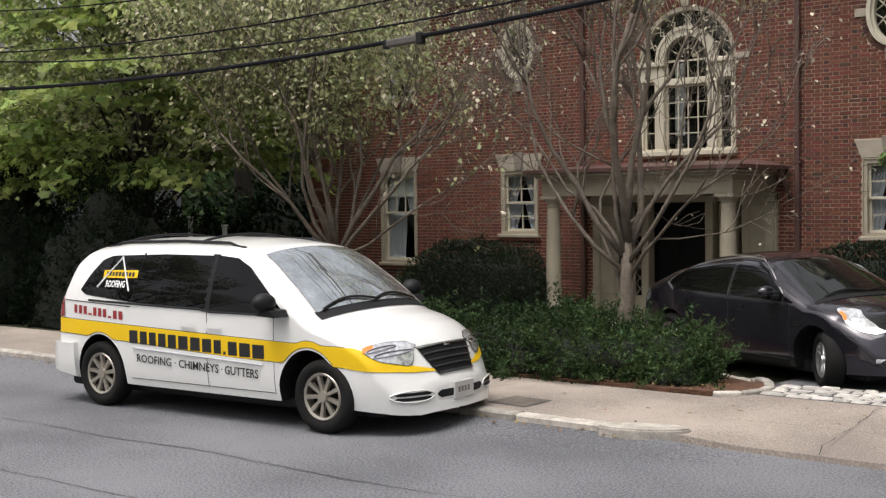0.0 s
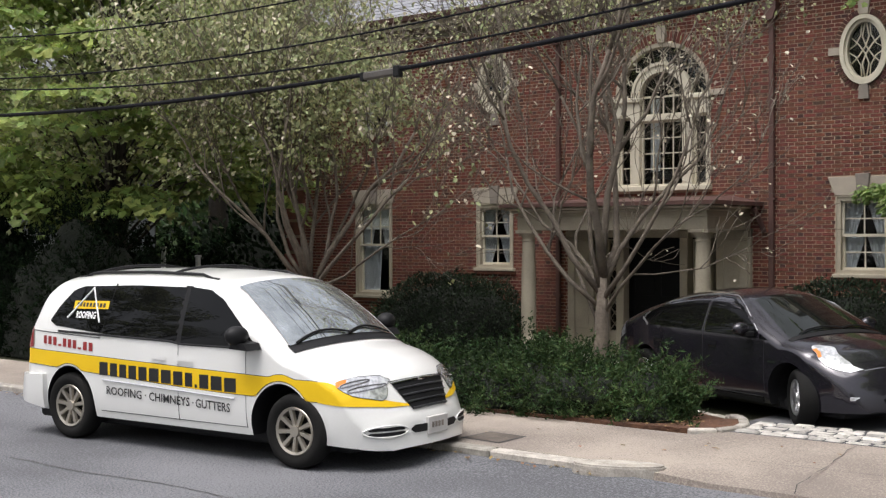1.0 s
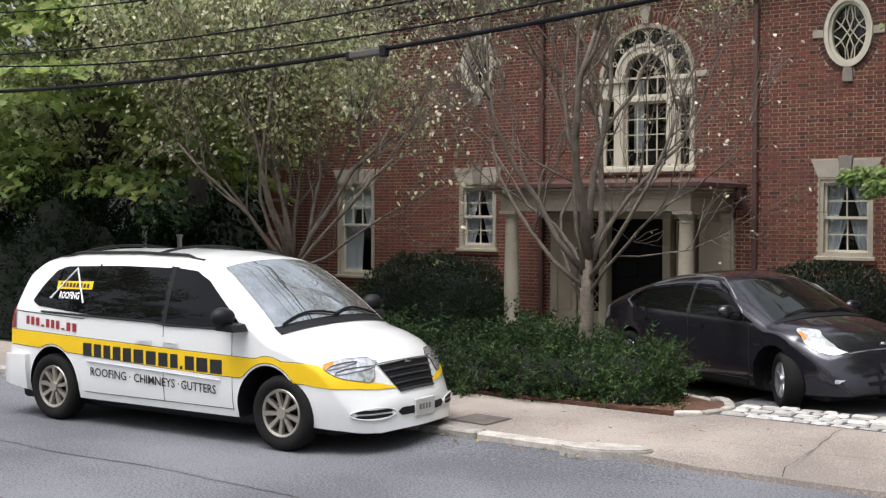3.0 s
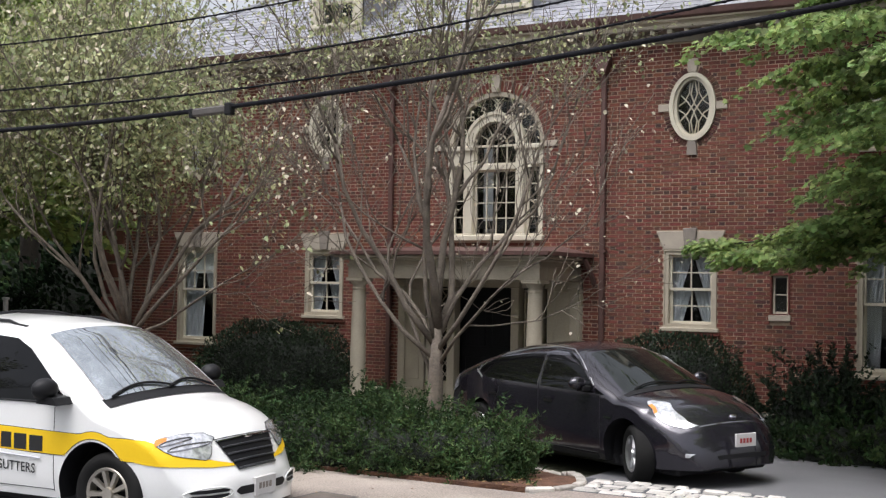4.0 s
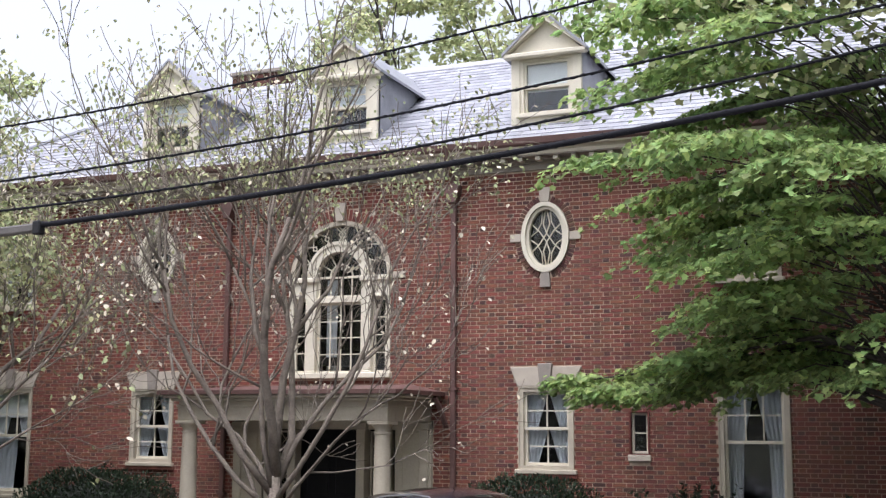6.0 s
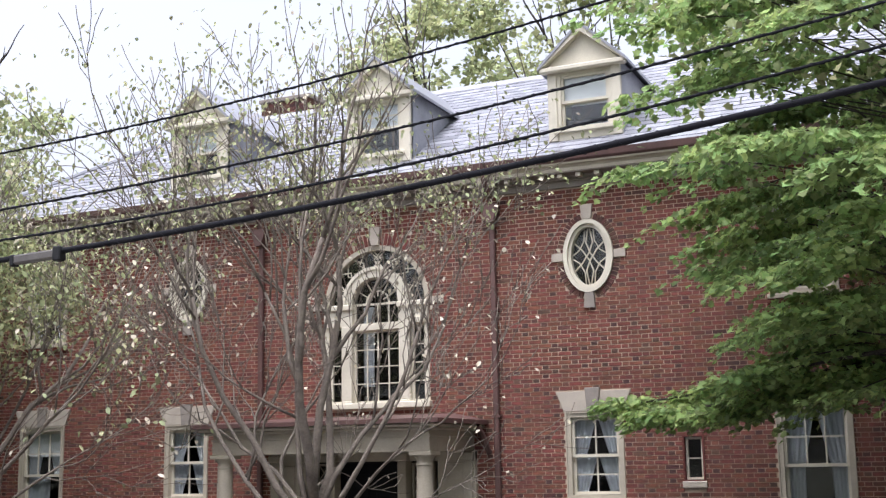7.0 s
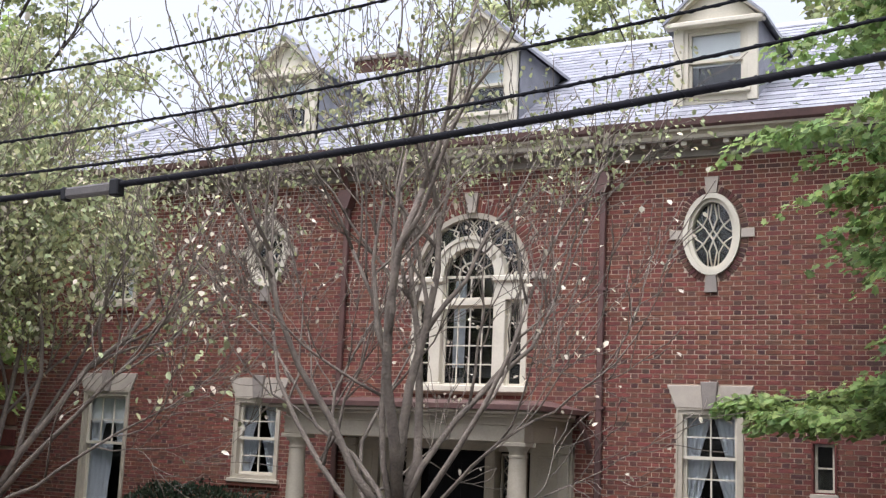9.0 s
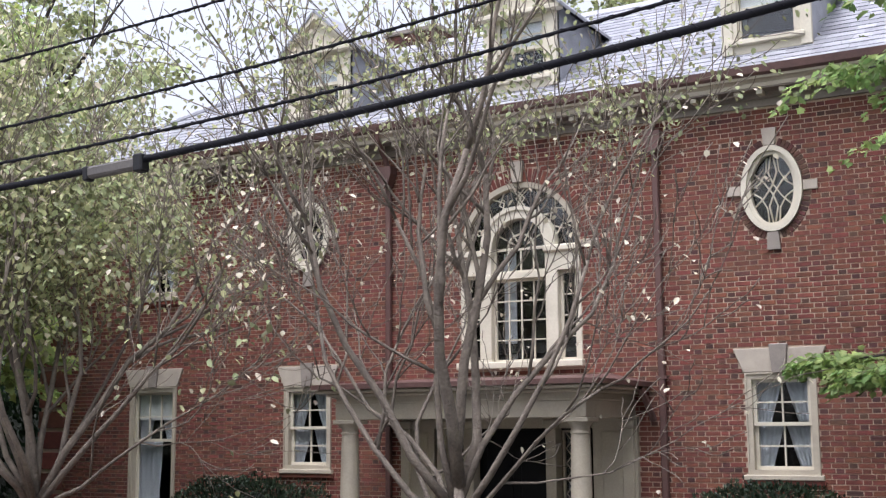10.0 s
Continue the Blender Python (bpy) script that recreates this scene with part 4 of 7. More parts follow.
for a, b in ((PX - 1.02, PX - 0.76), (PX + 0.76, PX + 1.02)):
    bm = ring(bmesh.new(), [(a, 0.25), (b, 0.25), (b, 2.02), (a, 2.02)], [(a + 0.03, 0.28), (b - 0.03, 0.28), (b - 0.03, 1.99), (a + 0.03, 1.99)], 0.04, 0.1)
    part("sidelight_frame", bm, TAN, door)
    pane = part("sidelight_pane", boxed(a + 0.03, b - 0.03, 0.08, 0.084, 0.28, 1.99), GLASS, door)
    pane.visible_shadow = False
    part("sidelight_base", boxed(a, b, -0.02, 0.1, -0.19, 0.25), TAN, door)
    m = (a + b) / 2
    for s in (-1, 1):
        pts = [(m + s * 0.085 * math.cos(k * math.pi / 2) if k % 2 == 0 else m + 0.0, 0.07, 0.3 + 0.105 * k) for k in range(17)]
        part("lattice_bar", tube(bmesh.new(), pts, 0.01, 5), TAN, door)

# rusticated brick corner blocks
z = -0.1
while z < TOP - 0.3:
    part("corner_block", boxed(LEFT - 0.03, LEFT + 0.62, -0.035, 0.6, z, z + 0.30, bevel=0.008), BRICK_ONE, house)
    z += 0.37
part("water_table", molding(bmesh.new(), [(0.0, -0.3), (-0.06, -0.3), (-0.06, 0.05), (0.0, 0.10)], LEFT, sx0), LIME_DARK, house)
part("water_table", molding(bmesh.new(), [(0.0, -0.3), (-0.06, -0.3), (-0.06, 0.05), (0.0, 0.10)], sx1, RIGHT), LIME_DARK, house)

# ---- vehicles ----


class Shell:
    """A car body described by its centre-line profile, width and roundness. Local x runs forwards, rear axle at 0, y to the left, z up."""

    def __init__(self, top, low, width, belt, tumble, height, radius, sweep, arches):
        self.arches = arches
        self.top, self.low, self.width, self.belt, self.tumble, self.height, self.radius, self.sweep = top, low, width, belt, tumble, height, radius, sweep
        self.x0, self.x1 = top[0][0], top[-1][0]
        xs = np.linspace(self.x0, self.x1, 400)
        zs = np.interp(xs, *zip(*top))
        pad = np.pad(zs, 3, mode="edge")
        soft_z = np.convolve(pad, np.ones(7) / 7, "valid")
        self.xs, self.zs = xs, np.where((xs > self.x1 - 0.2) | (xs < self.x0 + 0.1), zs, soft_z)

    def zt(self, x):
        return float(np.interp(x, self.xs, self.zs))

    def zb(self, x):
        z = float(np.interp(x, *zip(*self.low)))
        for c, cz, r in self.arches:
            if abs(x - c) < r:
                z = max(z, cz + math.sqrt(r * r - (x - c) ** 2))
        return z

    def half(self, x, z):
        w = float(np.interp(x, *zip(*self.width)))
        w *= 1 - self.tumble * max(0.0, (z - self.belt) / (self.height - self.belt)) ** 1.25
        w *= 1 - 0.05 * max(0.0, (0.5 - z) / 0.3) ** 2
        w *= 1 - 0.018 * abs(z - 0.75)
        return w

    def bend(self, x, y):
        return x - float(np.interp(x, *zip(*self.sweep))) * y * y

    def side(self, x, z, s=-1, off=0.0):
        """A point of the flank at station x and height z; s: -1 the right side, 1 the left."""
        def raw(a, b):
            r = min(self.radius, max(0.02, (self.zt(a) - self.zb(a)) * 0.5))
            f = min(1.0, max(0.0, (self.zt(a) - b) / r))
            y = self.half(a, b) * math.sqrt(max(0.0, 1 - (1 - f) ** 2))
            return Vector((self.bend(a, y), s * y, b))
        p = raw(x, z)
        if off:
            n = (raw(x + 0.02, z) - raw(x - 0.02, z)).cross(raw(x, z + 0.02) - raw(x, z - 0.02)).normalized()
            p += off * (n if n.y * s > 0 else -n)
        return p

    def over(self, x, f, off=0.0):
        """A point of the upper surface at station x, at the fraction f of the half width."""
        def raw(a, g):
            z = self.zt(a)
            r = min(self.radius, max(0.02, (z - self.zb(a)) * 0.5))
            y = self.half(a, z) * g
            return Vector((self.bend(a, y), y, z - r * (1 - math.sqrt(max(0.0, 1 - g * g)))))
        p = raw(x, f)
        if off:
            n = (raw(x + 0.015, f) - raw(x - 0.015, f)).cross(raw(x, f + 0.03) - raw(x, f - 0.03)).normalized()
            p += off * (n if n.z > 0 else -n)
        return p

    def body(self, stations=110):
        bm = bmesh.new()
        loops = []
        # denser towards both ends
        us = [i / (stations - 1) for i in range(stations)]
        xs = [self.x0 + (self.x1 - self.x0) * (u - 0.09 * math.sin(2 * math.pi * u)) for u in us]
        for c, cz, r in self.arches:
            xs = [x for x in xs if not c - r - 0.02 < x < c + r + 0.02]
            xs += [c + (r - 1e-4) * math.cos(math.pi * k / 28) for k in range(29)] + [c - r - 1e-3, c + r + 1e-3]
        for x in sorted(xs):
            zt, zb = self.zt(x), self.zb(x)
            r = min(self.radius, max(0.02, (zt - zb) * 0.5))
            right = []
            for k in range(9):
                right.append(zt - r * (1 - math.cos(math.pi / 2 * k / 8)))
            for k in range(1, 12):
                right.append(zt - r + (zb - zt + r) * k / 11)
            pts = [self.side(x, z, 1) for z in right[::-1]] + [self.side(x, z, -1) for z in right[1:]]
            loops.append([bm.verts.new(p) for p in pts])
        n = len(loops[0])
        for a, b in zip(loops, loops[1:]):
            for k in range(n):
                f = bm.faces.new((a[k], a[(k + 1) % n], b[(k + 1) % n], b[k]))
                f.material_index = int(k == n - 1)      # the underside and the wheel wells are black
        bm.faces.new(loops[0][::-1])
        bm.faces.new(loops[-1])
        bmesh.ops.recalc_face_normals(bm, faces=bm.faces)
        return bm

    def flank(self, x0, x1, low, high, s=-1, off=0.004, nx=40, nz=6, thick=0.0):
        """A skin on the flank between two lines z = low(x) and z = high(x)."""
        bm = bmesh.new()
        grid = []
        for i in range(nx + 1):
            x = x0 + (x1 - x0) * i / nx
            a, b = low(x), high(x)
            grid.append([bm.verts.new(self.side(x, a + (b - a) * j / nz, s, off)) for j in range(nz + 1)])
        for a, b in zip(grid, grid[1:]):
            for j in range(nz):
                bm.faces.new((a[j], b[j], b[j + 1], a[j + 1]))
        return bm

    def deck(self, x0, x1, f0, f1, off=0.004, nx=20, nf=16):
        """A skin on the upper surface; f0 and f1 are functions of x or numbers."""
        bm = bmesh.new()
        grid = []
        for i in range(nx + 1):
            x = x0 + (x1 - x0) * i / nx
            a, b = f0(x) if callable(f0) else f0, f1(x) if callable(f1) else f1
            grid.append([bm.verts.new(self.over(x, a + (b - a) * j / nf, off)) for j in range(nf + 1)])
        for a, b in zip(grid, grid[1:]):
            for j in range(nf):
                bm.faces.new((a[j], b[j], b[j + 1], a[j + 1]))
        return bm

    def line(self, pts, s=-1, off=0.003, r=0.005):
        return tube(bmesh.new(), [self.side(x, z, s, off) for x, z in pts], r, 5)


def table(*pts):
    xs, zs = zip(*pts)
    return lambda x: float(np.interp(x, xs, zs))


def wheel(parent, x, y, s, radius, rim, spokes, metal, turn=0.0, spin=0.0, twin=False):
    """Tyre, rim, spokes and hub; s: -1 the right side, 1 the left."""
    w = tagged(new("wheel"), "black tyre on a metal wheel")
    w.parent = parent
    w.matrix_basis = pose(x, y, radius, 0, 0, turn)
    prof = [(rim - 0.01, 0.085), (rim + 0.015, 0.10), (rim + 0.05, 0.112), (radius - 0.035, 0.105), (radius - 0.01, 0.085), (radius, 0.05), (radius, -0.05), (radius - 0.01, -0.085), (radius - 0.035, -0.105), (rim, -0.1), (rim - 0.01, -0.085)]

    def turned(profile, n=40):
        bm = bmesh.new()
        loops = [[bm.verts.new((r * math.cos(2 * math.pi * k / n), s * d, r * math.sin(2 * math.pi * k / n))) for k in range(n)] for r, d in profile]
        for a, b in zip(loops, loops[1:] + loops[:1]):
            for k in range(n):
                bm.faces.new((a[k], a[(k + 1) % n], b[(k + 1) % n], b[k]))
        return bm

    tyre = part("tyre", turned(prof), RUBBER, w, smooth=40)
    rim_ob = part("rim", turned([(rim - 0.005, 0.085), (rim - 0.015, 0.095), (rim - 0.035, 0.085), (rim - 0.04, -0.06), (rim, -0.06)]), metal, w, smooth=40)
    bm = bmesh.new()
    bmesh.ops.create_cone(bm, cap_ends=True, segments=32, radius1=rim - 0.02, radius2=rim - 0.02, depth=0.02, matrix=Matrix.Translation((0, -s * 0.01, 0)) @ Matrix.Rotation(math.pi / 2, 4, "X"))
    part("brake_shield", bm, TRIM, w)
    for k in range(spokes):
        base = 2 * math.pi * k / spokes + spin
        for d in ((-0.12, 0.12) if twin else (0.0,)):
            a = base + d
            wd = 0.020 if twin else 0.024
            bm = bmesh.new()
            p0, p1 = 0.045, rim - 0.03
            for r, h in ((p0, 0.075), (p1, 0.085)):
                ww = wd * (0.8 if r == p0 else 1.15)
                for t, dep in ((-ww, h - 0.03), (-ww * 0.7, h), (ww * 0.7, h), (ww, h - 0.03)):
                    bm.verts.new((r * math.cos(a) - t * math.sin(a), s * dep, r * math.sin(a) + t * math.cos(a)))
            v = list(bm.verts)
            for q in ((0, 1, 5, 4), (1, 2, 6, 5), (2, 3, 7, 6), (3, 0, 4, 7), (0, 3, 2, 1), (4, 5, 6, 7)):
                bm.faces.new([v[i] for i in q])
            part("spoke", bm, metal, rim_ob)
    bm = bmesh.new()
    bmesh.ops.create_cone(bm, cap_ends=True, segments=20, radius1=0.062, radius2=0.05, depth=0.05, matrix=Matrix.Translation((0, s * 0.07, 0)) @ Matrix.Rotation(-s * math.pi / 2, 4, "X"))
    part("hub", bm, metal, rim_ob)


def liner(parent, x, z, radius, half):
    for s in (-1, 1):
        bm = bmesh.new()
        n = 24
        arc = [radians(-25 + 230 * k / n) for k in range(n + 1)]
        a = [bm.verts.new((x + (radius - 0.006) * math.cos(t), s * half, z + (radius - 0.006) * math.sin(t))) for t in arc]
        b = [bm.verts.new((x + (radius - 0.006) * math.cos(t), s * (half - 0.4), z + (radius - 0.006) * math.sin(t))) for t in arc]
        c = [bm.verts.new((x, s * (half - 0.3), z))]
        for k in range(n):
            bm.faces.new((a[k], a[k + 1], b[k + 1], b[k]))
            bm.faces.new((b[k], b[k + 1], c[0]))
        part("arch_liner", bm, TRIM, parent)


def lettering(body_text, size, mat, parent, shell, x, z, s=-1, squeeze=1.0, bold=0.0):
    """Lettering laid on the flank, starting at station x, with its foot at height z."""
    cu = bpy.data.curves.new("lettering", "FONT")
    cu.body, cu.size, cu.resolution_u, cu.offset = body_text, size, 2, bold
    tmp = new("tmp", cu)
    bpy.context.view_layer.update()
    me = bpy.data.meshes.new_from_object(tmp.evaluated_get(bpy.context.evaluated_depsgraph_get()))
    bpy.data.objects.remove(tmp)
    bm = bmesh.new()
    bm.from_mesh(me)
    for v in bm.verts:
        v.co = shell.side(x + v.co.x * squeeze, z + v.co.y, s, 0.011)
    return part("lettering", bm, mat, parent)


# -- the white minivan with its yellow band --


def bumper_point(y, z, off=0.0):
    """A point on the upright front of the van's bumper."""
    xs = np.linspace(3.93, 3.5, 40)
    ys = [V.half(x, 0.4) for x in xs]
    at = [V.bend(x, w) for x, w in zip(xs, ys)]
    y_flat = V.half(3.93, 0.4)
    x = V.bend(3.925, abs(y)) if abs(y) < y_flat else float(np.interp(abs(y), ys, at))
    return Vector((x + off, y + off * (0.0 if abs(y) < y_flat else math.copysign(0.8, y)), z))


def bumper_strip(y0, y1, z0, z1, off):
    bm = bmesh.new()
    grid = [[bm.verts.new(bumper_point(y0 + (y1 - y0) * k / 16, z, off)) for z in ((z0, z1) if 0 < k < 16 else (z0 * 0.6 + z1 * 0.4, z0 * 0.4 + z1 * 0.6))] for k in range(17)]
    for a, b in zip(grid, grid[1:]):
        bm.faces.new((a[0], b[0], b[1], a[1]))
    return bm


van_at = Matrix.Translation((-3.861, -12.668, 0.0)) @ Matrix.Rotation(math.atan2(0.227, 3.021), 4, "Z") @ Matrix.Translation((0, 0.945, 0))
van = thing("minivan", "white work minivan with a yellow side band, parked at the kerb", "van", at=van_at)
V = Shell(
    top=[(-0.93, 0.36), (-0.92, 0.66), (-0.88, 0.72), (-0.84, 0.98), (-0.77, 1.2), (-0.53, 1.58), (-0.36, 1.69), (0.1, 1.735), (0.9, 1.75), (1.6, 1.735), (2.02, 1.685), (2.22, 1.60), (2.6, 1.36), (2.93, 1.125), (3.05, 1.065), (3.3, 1.01), (3.5, 0.94), (3.62, 0.87), (3.69, 0.81), (3.725, 0.765), (3.74, 0.745), (3.865, 0.515), (3.88, 0.498), (3.90, 0.47), (3.915, 0.40), (3.925, 0.29), (3.93, 0.20)],
    low=[(-0.93, 0.34), (-0.6, 0.28), (0.0, 0.26), (3.0, 0.26), (3.5, 0.24), (3.8, 0.215), (3.93, 0.185)],
    width=[(-0.93, 0.90), (-0.8, 0.945), (-0.4, 0.975), (0.3, 0.985), (2.6, 0.985), (3.2, 0.965), (3.45, 0.95), (3.6, 0.93), (3.72, 0.895), (3.80, 0.855), (3.86, 0.80), (3.90, 0.73), (3.92, 0.66), (3.93, 0.60)],
    belt=1.06, tumble=0.20, height=1.75, radius=0.15, sweep=[(-0.93, -0.22), (-0.5, -0.08), (0.2, 0.0), (1.8, 0.02), (2.8, 0.12), (3.3, 0.2), (3.93, 0.32)],
    arches=((0, 0.35, 0.405), (3.03, 0.35, 0.405)))
vb = part("body", V.body(), WHITE_CAR, van, "glossy white bodywork", smooth=40)
vb.data.materials.append(TRIM)
# Low black slab added to deepen the shade beneath the van.
part("underbody_shade_pan", boxed(-0.7, 3.55, -0.78, 0.78, 0.16, 0.30, bevel=0.03), TRIM, van)
for x in (0, 3.03):
    liner(van, x, 0.35, 0.405, 0.88)
for x, s in ((0, -1), (0, 1), (3.03, -1), (3.03, 1)):
    wheel(van, x, s * 0.865, s, 0.338, 0.225, 9, ALLOY, spin=0.2 + x)
for s in (-1, 1):
    part("side_glass", V.flank(-0.36, 1.60, table((-0.36, 1.20), (-0.26, 1.155), (0.6, 1.10), (1.6, 1.065)), table((-0.36, 1.215), (-0.24, 1.36), (-0.06, 1.52), (0.10, 1.565), (0.9, 1.59), (1.6, 1.585)), s, 0.006), CAR_GLASS, van, "dark tinted side glass", smooth=1)
    part("front_door_glass", V.flank(1.66, 2.74, table((1.66, 1.065), (2.74, 1.045)), table((1.66, 1.585), (1.95, 1.56), (2.15, 1.48), (2.45, 1.27), (2.70, 1.09), (2.74, 1.05)), s, 0.012), CAR_GLASS, van, "dark door glass", smooth=1)
    part("pillar_trim", V.flank(1.58, 1.68, table((1.58, 1.066), (1.68, 1.064)), table((1.58, 1.60), (1.68, 1.595)), s, 0.006, 4), TRIM, van, smooth=1)
    part("glass_division", V.line([(0.52, 1.105), (0.60, 1.6)], s, 0.006, 0.008), TRIM, van)
    part("belt_seal", V.line([(x, 1.105 - 0.035 * (x + 0.3) / 2 if x < 1.6 else 1.055) for x in np.linspace(-0.2, 2.74, 20)], s, 0.004, 0.012), TRIM, van)
    # yellow band with dark edges, stepping over the wheel openings
    up = table((-0.90, 0.905), (0.0, 0.885), (1.7, 0.835), (2.6, 0.815), (3.2, 0.80), (3.44, 0.80), (3.58, 0.787), (3.66, 0.745))
    dn_line = table((-0.90, 0.745), (-0.5, 0.74), (0.5, 0.70), (1.9, 0.635), (2.55, 0.625), (3.5, 0.615), (3.57, 0.603), (3.754, 0.586), (3.80, 0.572), (3.845, 0.545))

    def dn(x):
        z = dn_line(x)
        for c in (0, 3.03):
            d = abs(x - c)
            if d < 0.43:
                z = max(z, 0.352 + math.sqrt(0.425 ** 2 - min(d, 0.42) ** 2))
        return z

    part("yellow_band", V.flank(-0.895, 3.65, dn, lambda x: max(up(x), dn(x) + 0.06), s, 0.006, 110, 10), YELLOW, van, "yellow vinyl band with dark edges", smooth=1)
    part("nose_band", V.flank(3.65, 3.842, dn_line, table((3.65, 0.75), (3.69, 0.712), (3.745, 0.662), (3.79, 0.622), (3.842, 0.552)), s, 0.007, 24, 8), YELLOW, van, "yellow vinyl under the headlamp", smooth=1)
    for fn, nm in ((lambda x: max(up(x), dn(x) + 0.06), "band_edge"), (dn, "band_edge")):
        part(nm, V.line([(x, fn(x)) for x in np.linspace(-0.89, 3.5, 80)], s, 0.003, 0.004), BLACK_VINYL, van)
    part("rub_strip", V.flank(0.55, 2.42, table((0.55, 0.645), (2.42, 0.585)), table((0.55, 0.68), (2.42, 0.62)), s, 0.014, 20, 2), WHITE_CAR, van, smooth=1)
    part("rub_strip_edge", V.line([(x, 0.645 - 0.0321 * (x - 0.55)) for x in np.linspace(0.55, 2.42, 12)], s, 0.012, 0.008), CHROME, van)
    for x in (1.62, 2.57):
        part("door_seam", V.line([(x, z) for z in np.linspace(0.32, 1.05, 12)], s, 0.0005, 0.0035), BLACK_VINYL, van)
    part("door_seam", V.line([(x, 0.33) for x in np.linspace(0.5, 2.57, 14)], s, 0.0005, 0.0035), BLACK_VINYL, van)
    part("slide_rail", V.line([(x, 1.075 - 0.03 * x) for x in np.linspace(-0.75, 0.5, 14)], s, 0.001, 0.005), BLACK_VINYL, van)
    for x in (1.36, 1.72):
        h = part("door_handle", V.flank(x - 0.1, x + 0.1, table((x - 0.1, 0.895), (x + 0.1, 0.885)), table((x - 0.1, 0.945), (x + 0.1, 0.935)), s, 0.022, 8, 3), WHITE_CAR, van, smooth=1)
        bm = V.flank(x - 0.11, x + 0.11, table((x - 0.11, 0.86), (x + 0.11, 0.85)), table((x - 0.11, 0.90), (x + 0.11, 0.89)), s, 0.006, 8, 2)
        part("handle_recess", bm, WHITE_CAR, h)
    # door mirror
    c = V.side(2.62, 1.12, s)
    bm = bmesh.new()
    bmesh.ops.create_icosphere(bm, subdivisions=3, radius=1.0)
    for v in bm.verts:
        v.co = Vector((c.x - 0.02 + v.co.x * 0.085 * (1.1 - 0.2 * v.co.y * s), c.y + s * (0.17 + v.co.y * s * 0.125), c.z + 0.06 + v.co.z * 0.09))
    mir = part("door_mirror", bm, TRIM, van, "black plastic door mirror", smooth=1)
    part("mirror_foot", prism(bmesh.new(), [(c.x - 0.08, c.z - 0.06), (c.x + 0.14, c.z - 0.07), (c.x + 0.1, c.z - 0.01), (c.x - 0.04, c.z + 0.01)], *sorted((c.y + s * 0.2, c.y - s * 0.01))), TRIM, mir)
    # lamps
    lamp_low = table((3.612, 0.785), (3.65, 0.742), (3.69, 0.708), (3.745, 0.660), (3.773, 0.634), (3.79, 0.618))
    lamp_top = table((3.612, 0.800), (3.622, 0.822), (3.653, 0.822), (3.699, 0.782), (3.745, 0.715), (3.78, 0.645), (3.79, 0.622))
    part("headlamp_seal", V.line([(x, lamp_low(x)) for x in np.linspace(3.612, 3.79, 14)] + [(x, lamp_top(x)) for x in np.linspace(3.785, 3.612, 16)], s, 0.009, 0.003), TRIM, van)
    for hx, hz, hr in ((3.665, 0.765, 0.028), (3.715, 0.722, 0.028)):
        part("reflector", V.line([(hx + 0.55 * hr * math.cos(k * math.pi / 8), hz + hr * math.sin(k * math.pi / 8)) for k in range(17)], s, 0.012, 0.007), CHROME, van)
    part("headlamp", V.flank(3.612, 3.79, lamp_low, lamp_top, s, 0.010, 30, 10), LAMP, van, "clear headlamp", smooth=1)
    part("indicator", V.flank(3.610, 3.652, table((3.610, 0.78), (3.652, 0.735)), table((3.610, 0.796), (3.622, 0.80), (3.652, 0.768)), s, 0.015, 6, 4), AMBER, van, "amber indicator", smooth=1)
    part("tail_lamp", V.flank(-0.90, -0.70, table((-0.90, 0.90), (-0.70, 0.92)), table((-0.90, 0.93), (-0.83, 1.02), (-0.76, 1.17), (-0.70, 1.10)), s, 0.010, 8, 8), RED_LENS, van, "dark red tail lamp", smooth=1)
    for lo_z in (0.318, 0.362):
        part("fog_slot", bumper_strip(s * 0.42, s * 0.76, lo_z, lo_z + 0.03, 0.005), TRIM, van)
    part("fog_surround", tube(bmesh.new(), [bumper_point(s * (0.59 + 0.20 * math.cos(k * math.pi / 12)), 0.355 + 0.052 * math.sin(k * math.pi / 12), 0.003) for k in range(25)], 0.008, 6), WHITE_CAR, van, smooth=1)
    bm = V.flank(-0.925, -0.41, table((-0.925, 0.34), (-0.41, 0.30)), table((-0.925, 0.63), (-0.41, 0.65)), s, 0.0, 20, 5)
    bmesh.ops.recalc_face_normals(bm, faces=bm.faces)
    bmesh.ops.solidify(bm, geom=bm.faces[:], thickness=0.05 * (1 if bm.faces[0].normal.y * s < 0 else -1))
    part("rear_bumper", bm, WHITE_CAR, van, "white rear bumper", smooth=50)
    part("sill_cover", V.flank(0.44, 2.6, table((0.44, 0.262), (2.6, 0.262)), table((0.44, 0.31), (2.6, 0.31)), s, 0.008, 20, 2), WHITE_CAR, van, smooth=1)
    part("roof_rail", tube(bmesh.new(), [V.over(x, s * 0.78, 0.025 if -0.1 < x < 1.6 else 0.0) for x in np.linspace(-0.25, 1.8, 20)], 0.016, 8), TRIM, van, smooth=1)
for x in (0.1, 1.2):
    part("roof_bar", tube(bmesh.new(), [V.over(x, f, 0.03) for f in np.linspace(-0.78, 0.78, 14)], 0.014, 8), TRIM, van, smooth=1)
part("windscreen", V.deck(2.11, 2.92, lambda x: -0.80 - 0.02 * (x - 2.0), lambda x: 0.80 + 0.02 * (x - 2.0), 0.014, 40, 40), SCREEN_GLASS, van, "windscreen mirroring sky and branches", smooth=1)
part("rear_glass", V.deck(-0.80, -0.52, -0.8, 0.8, 0.005, 10, 16), CAR_GLASS, van, smooth=1)
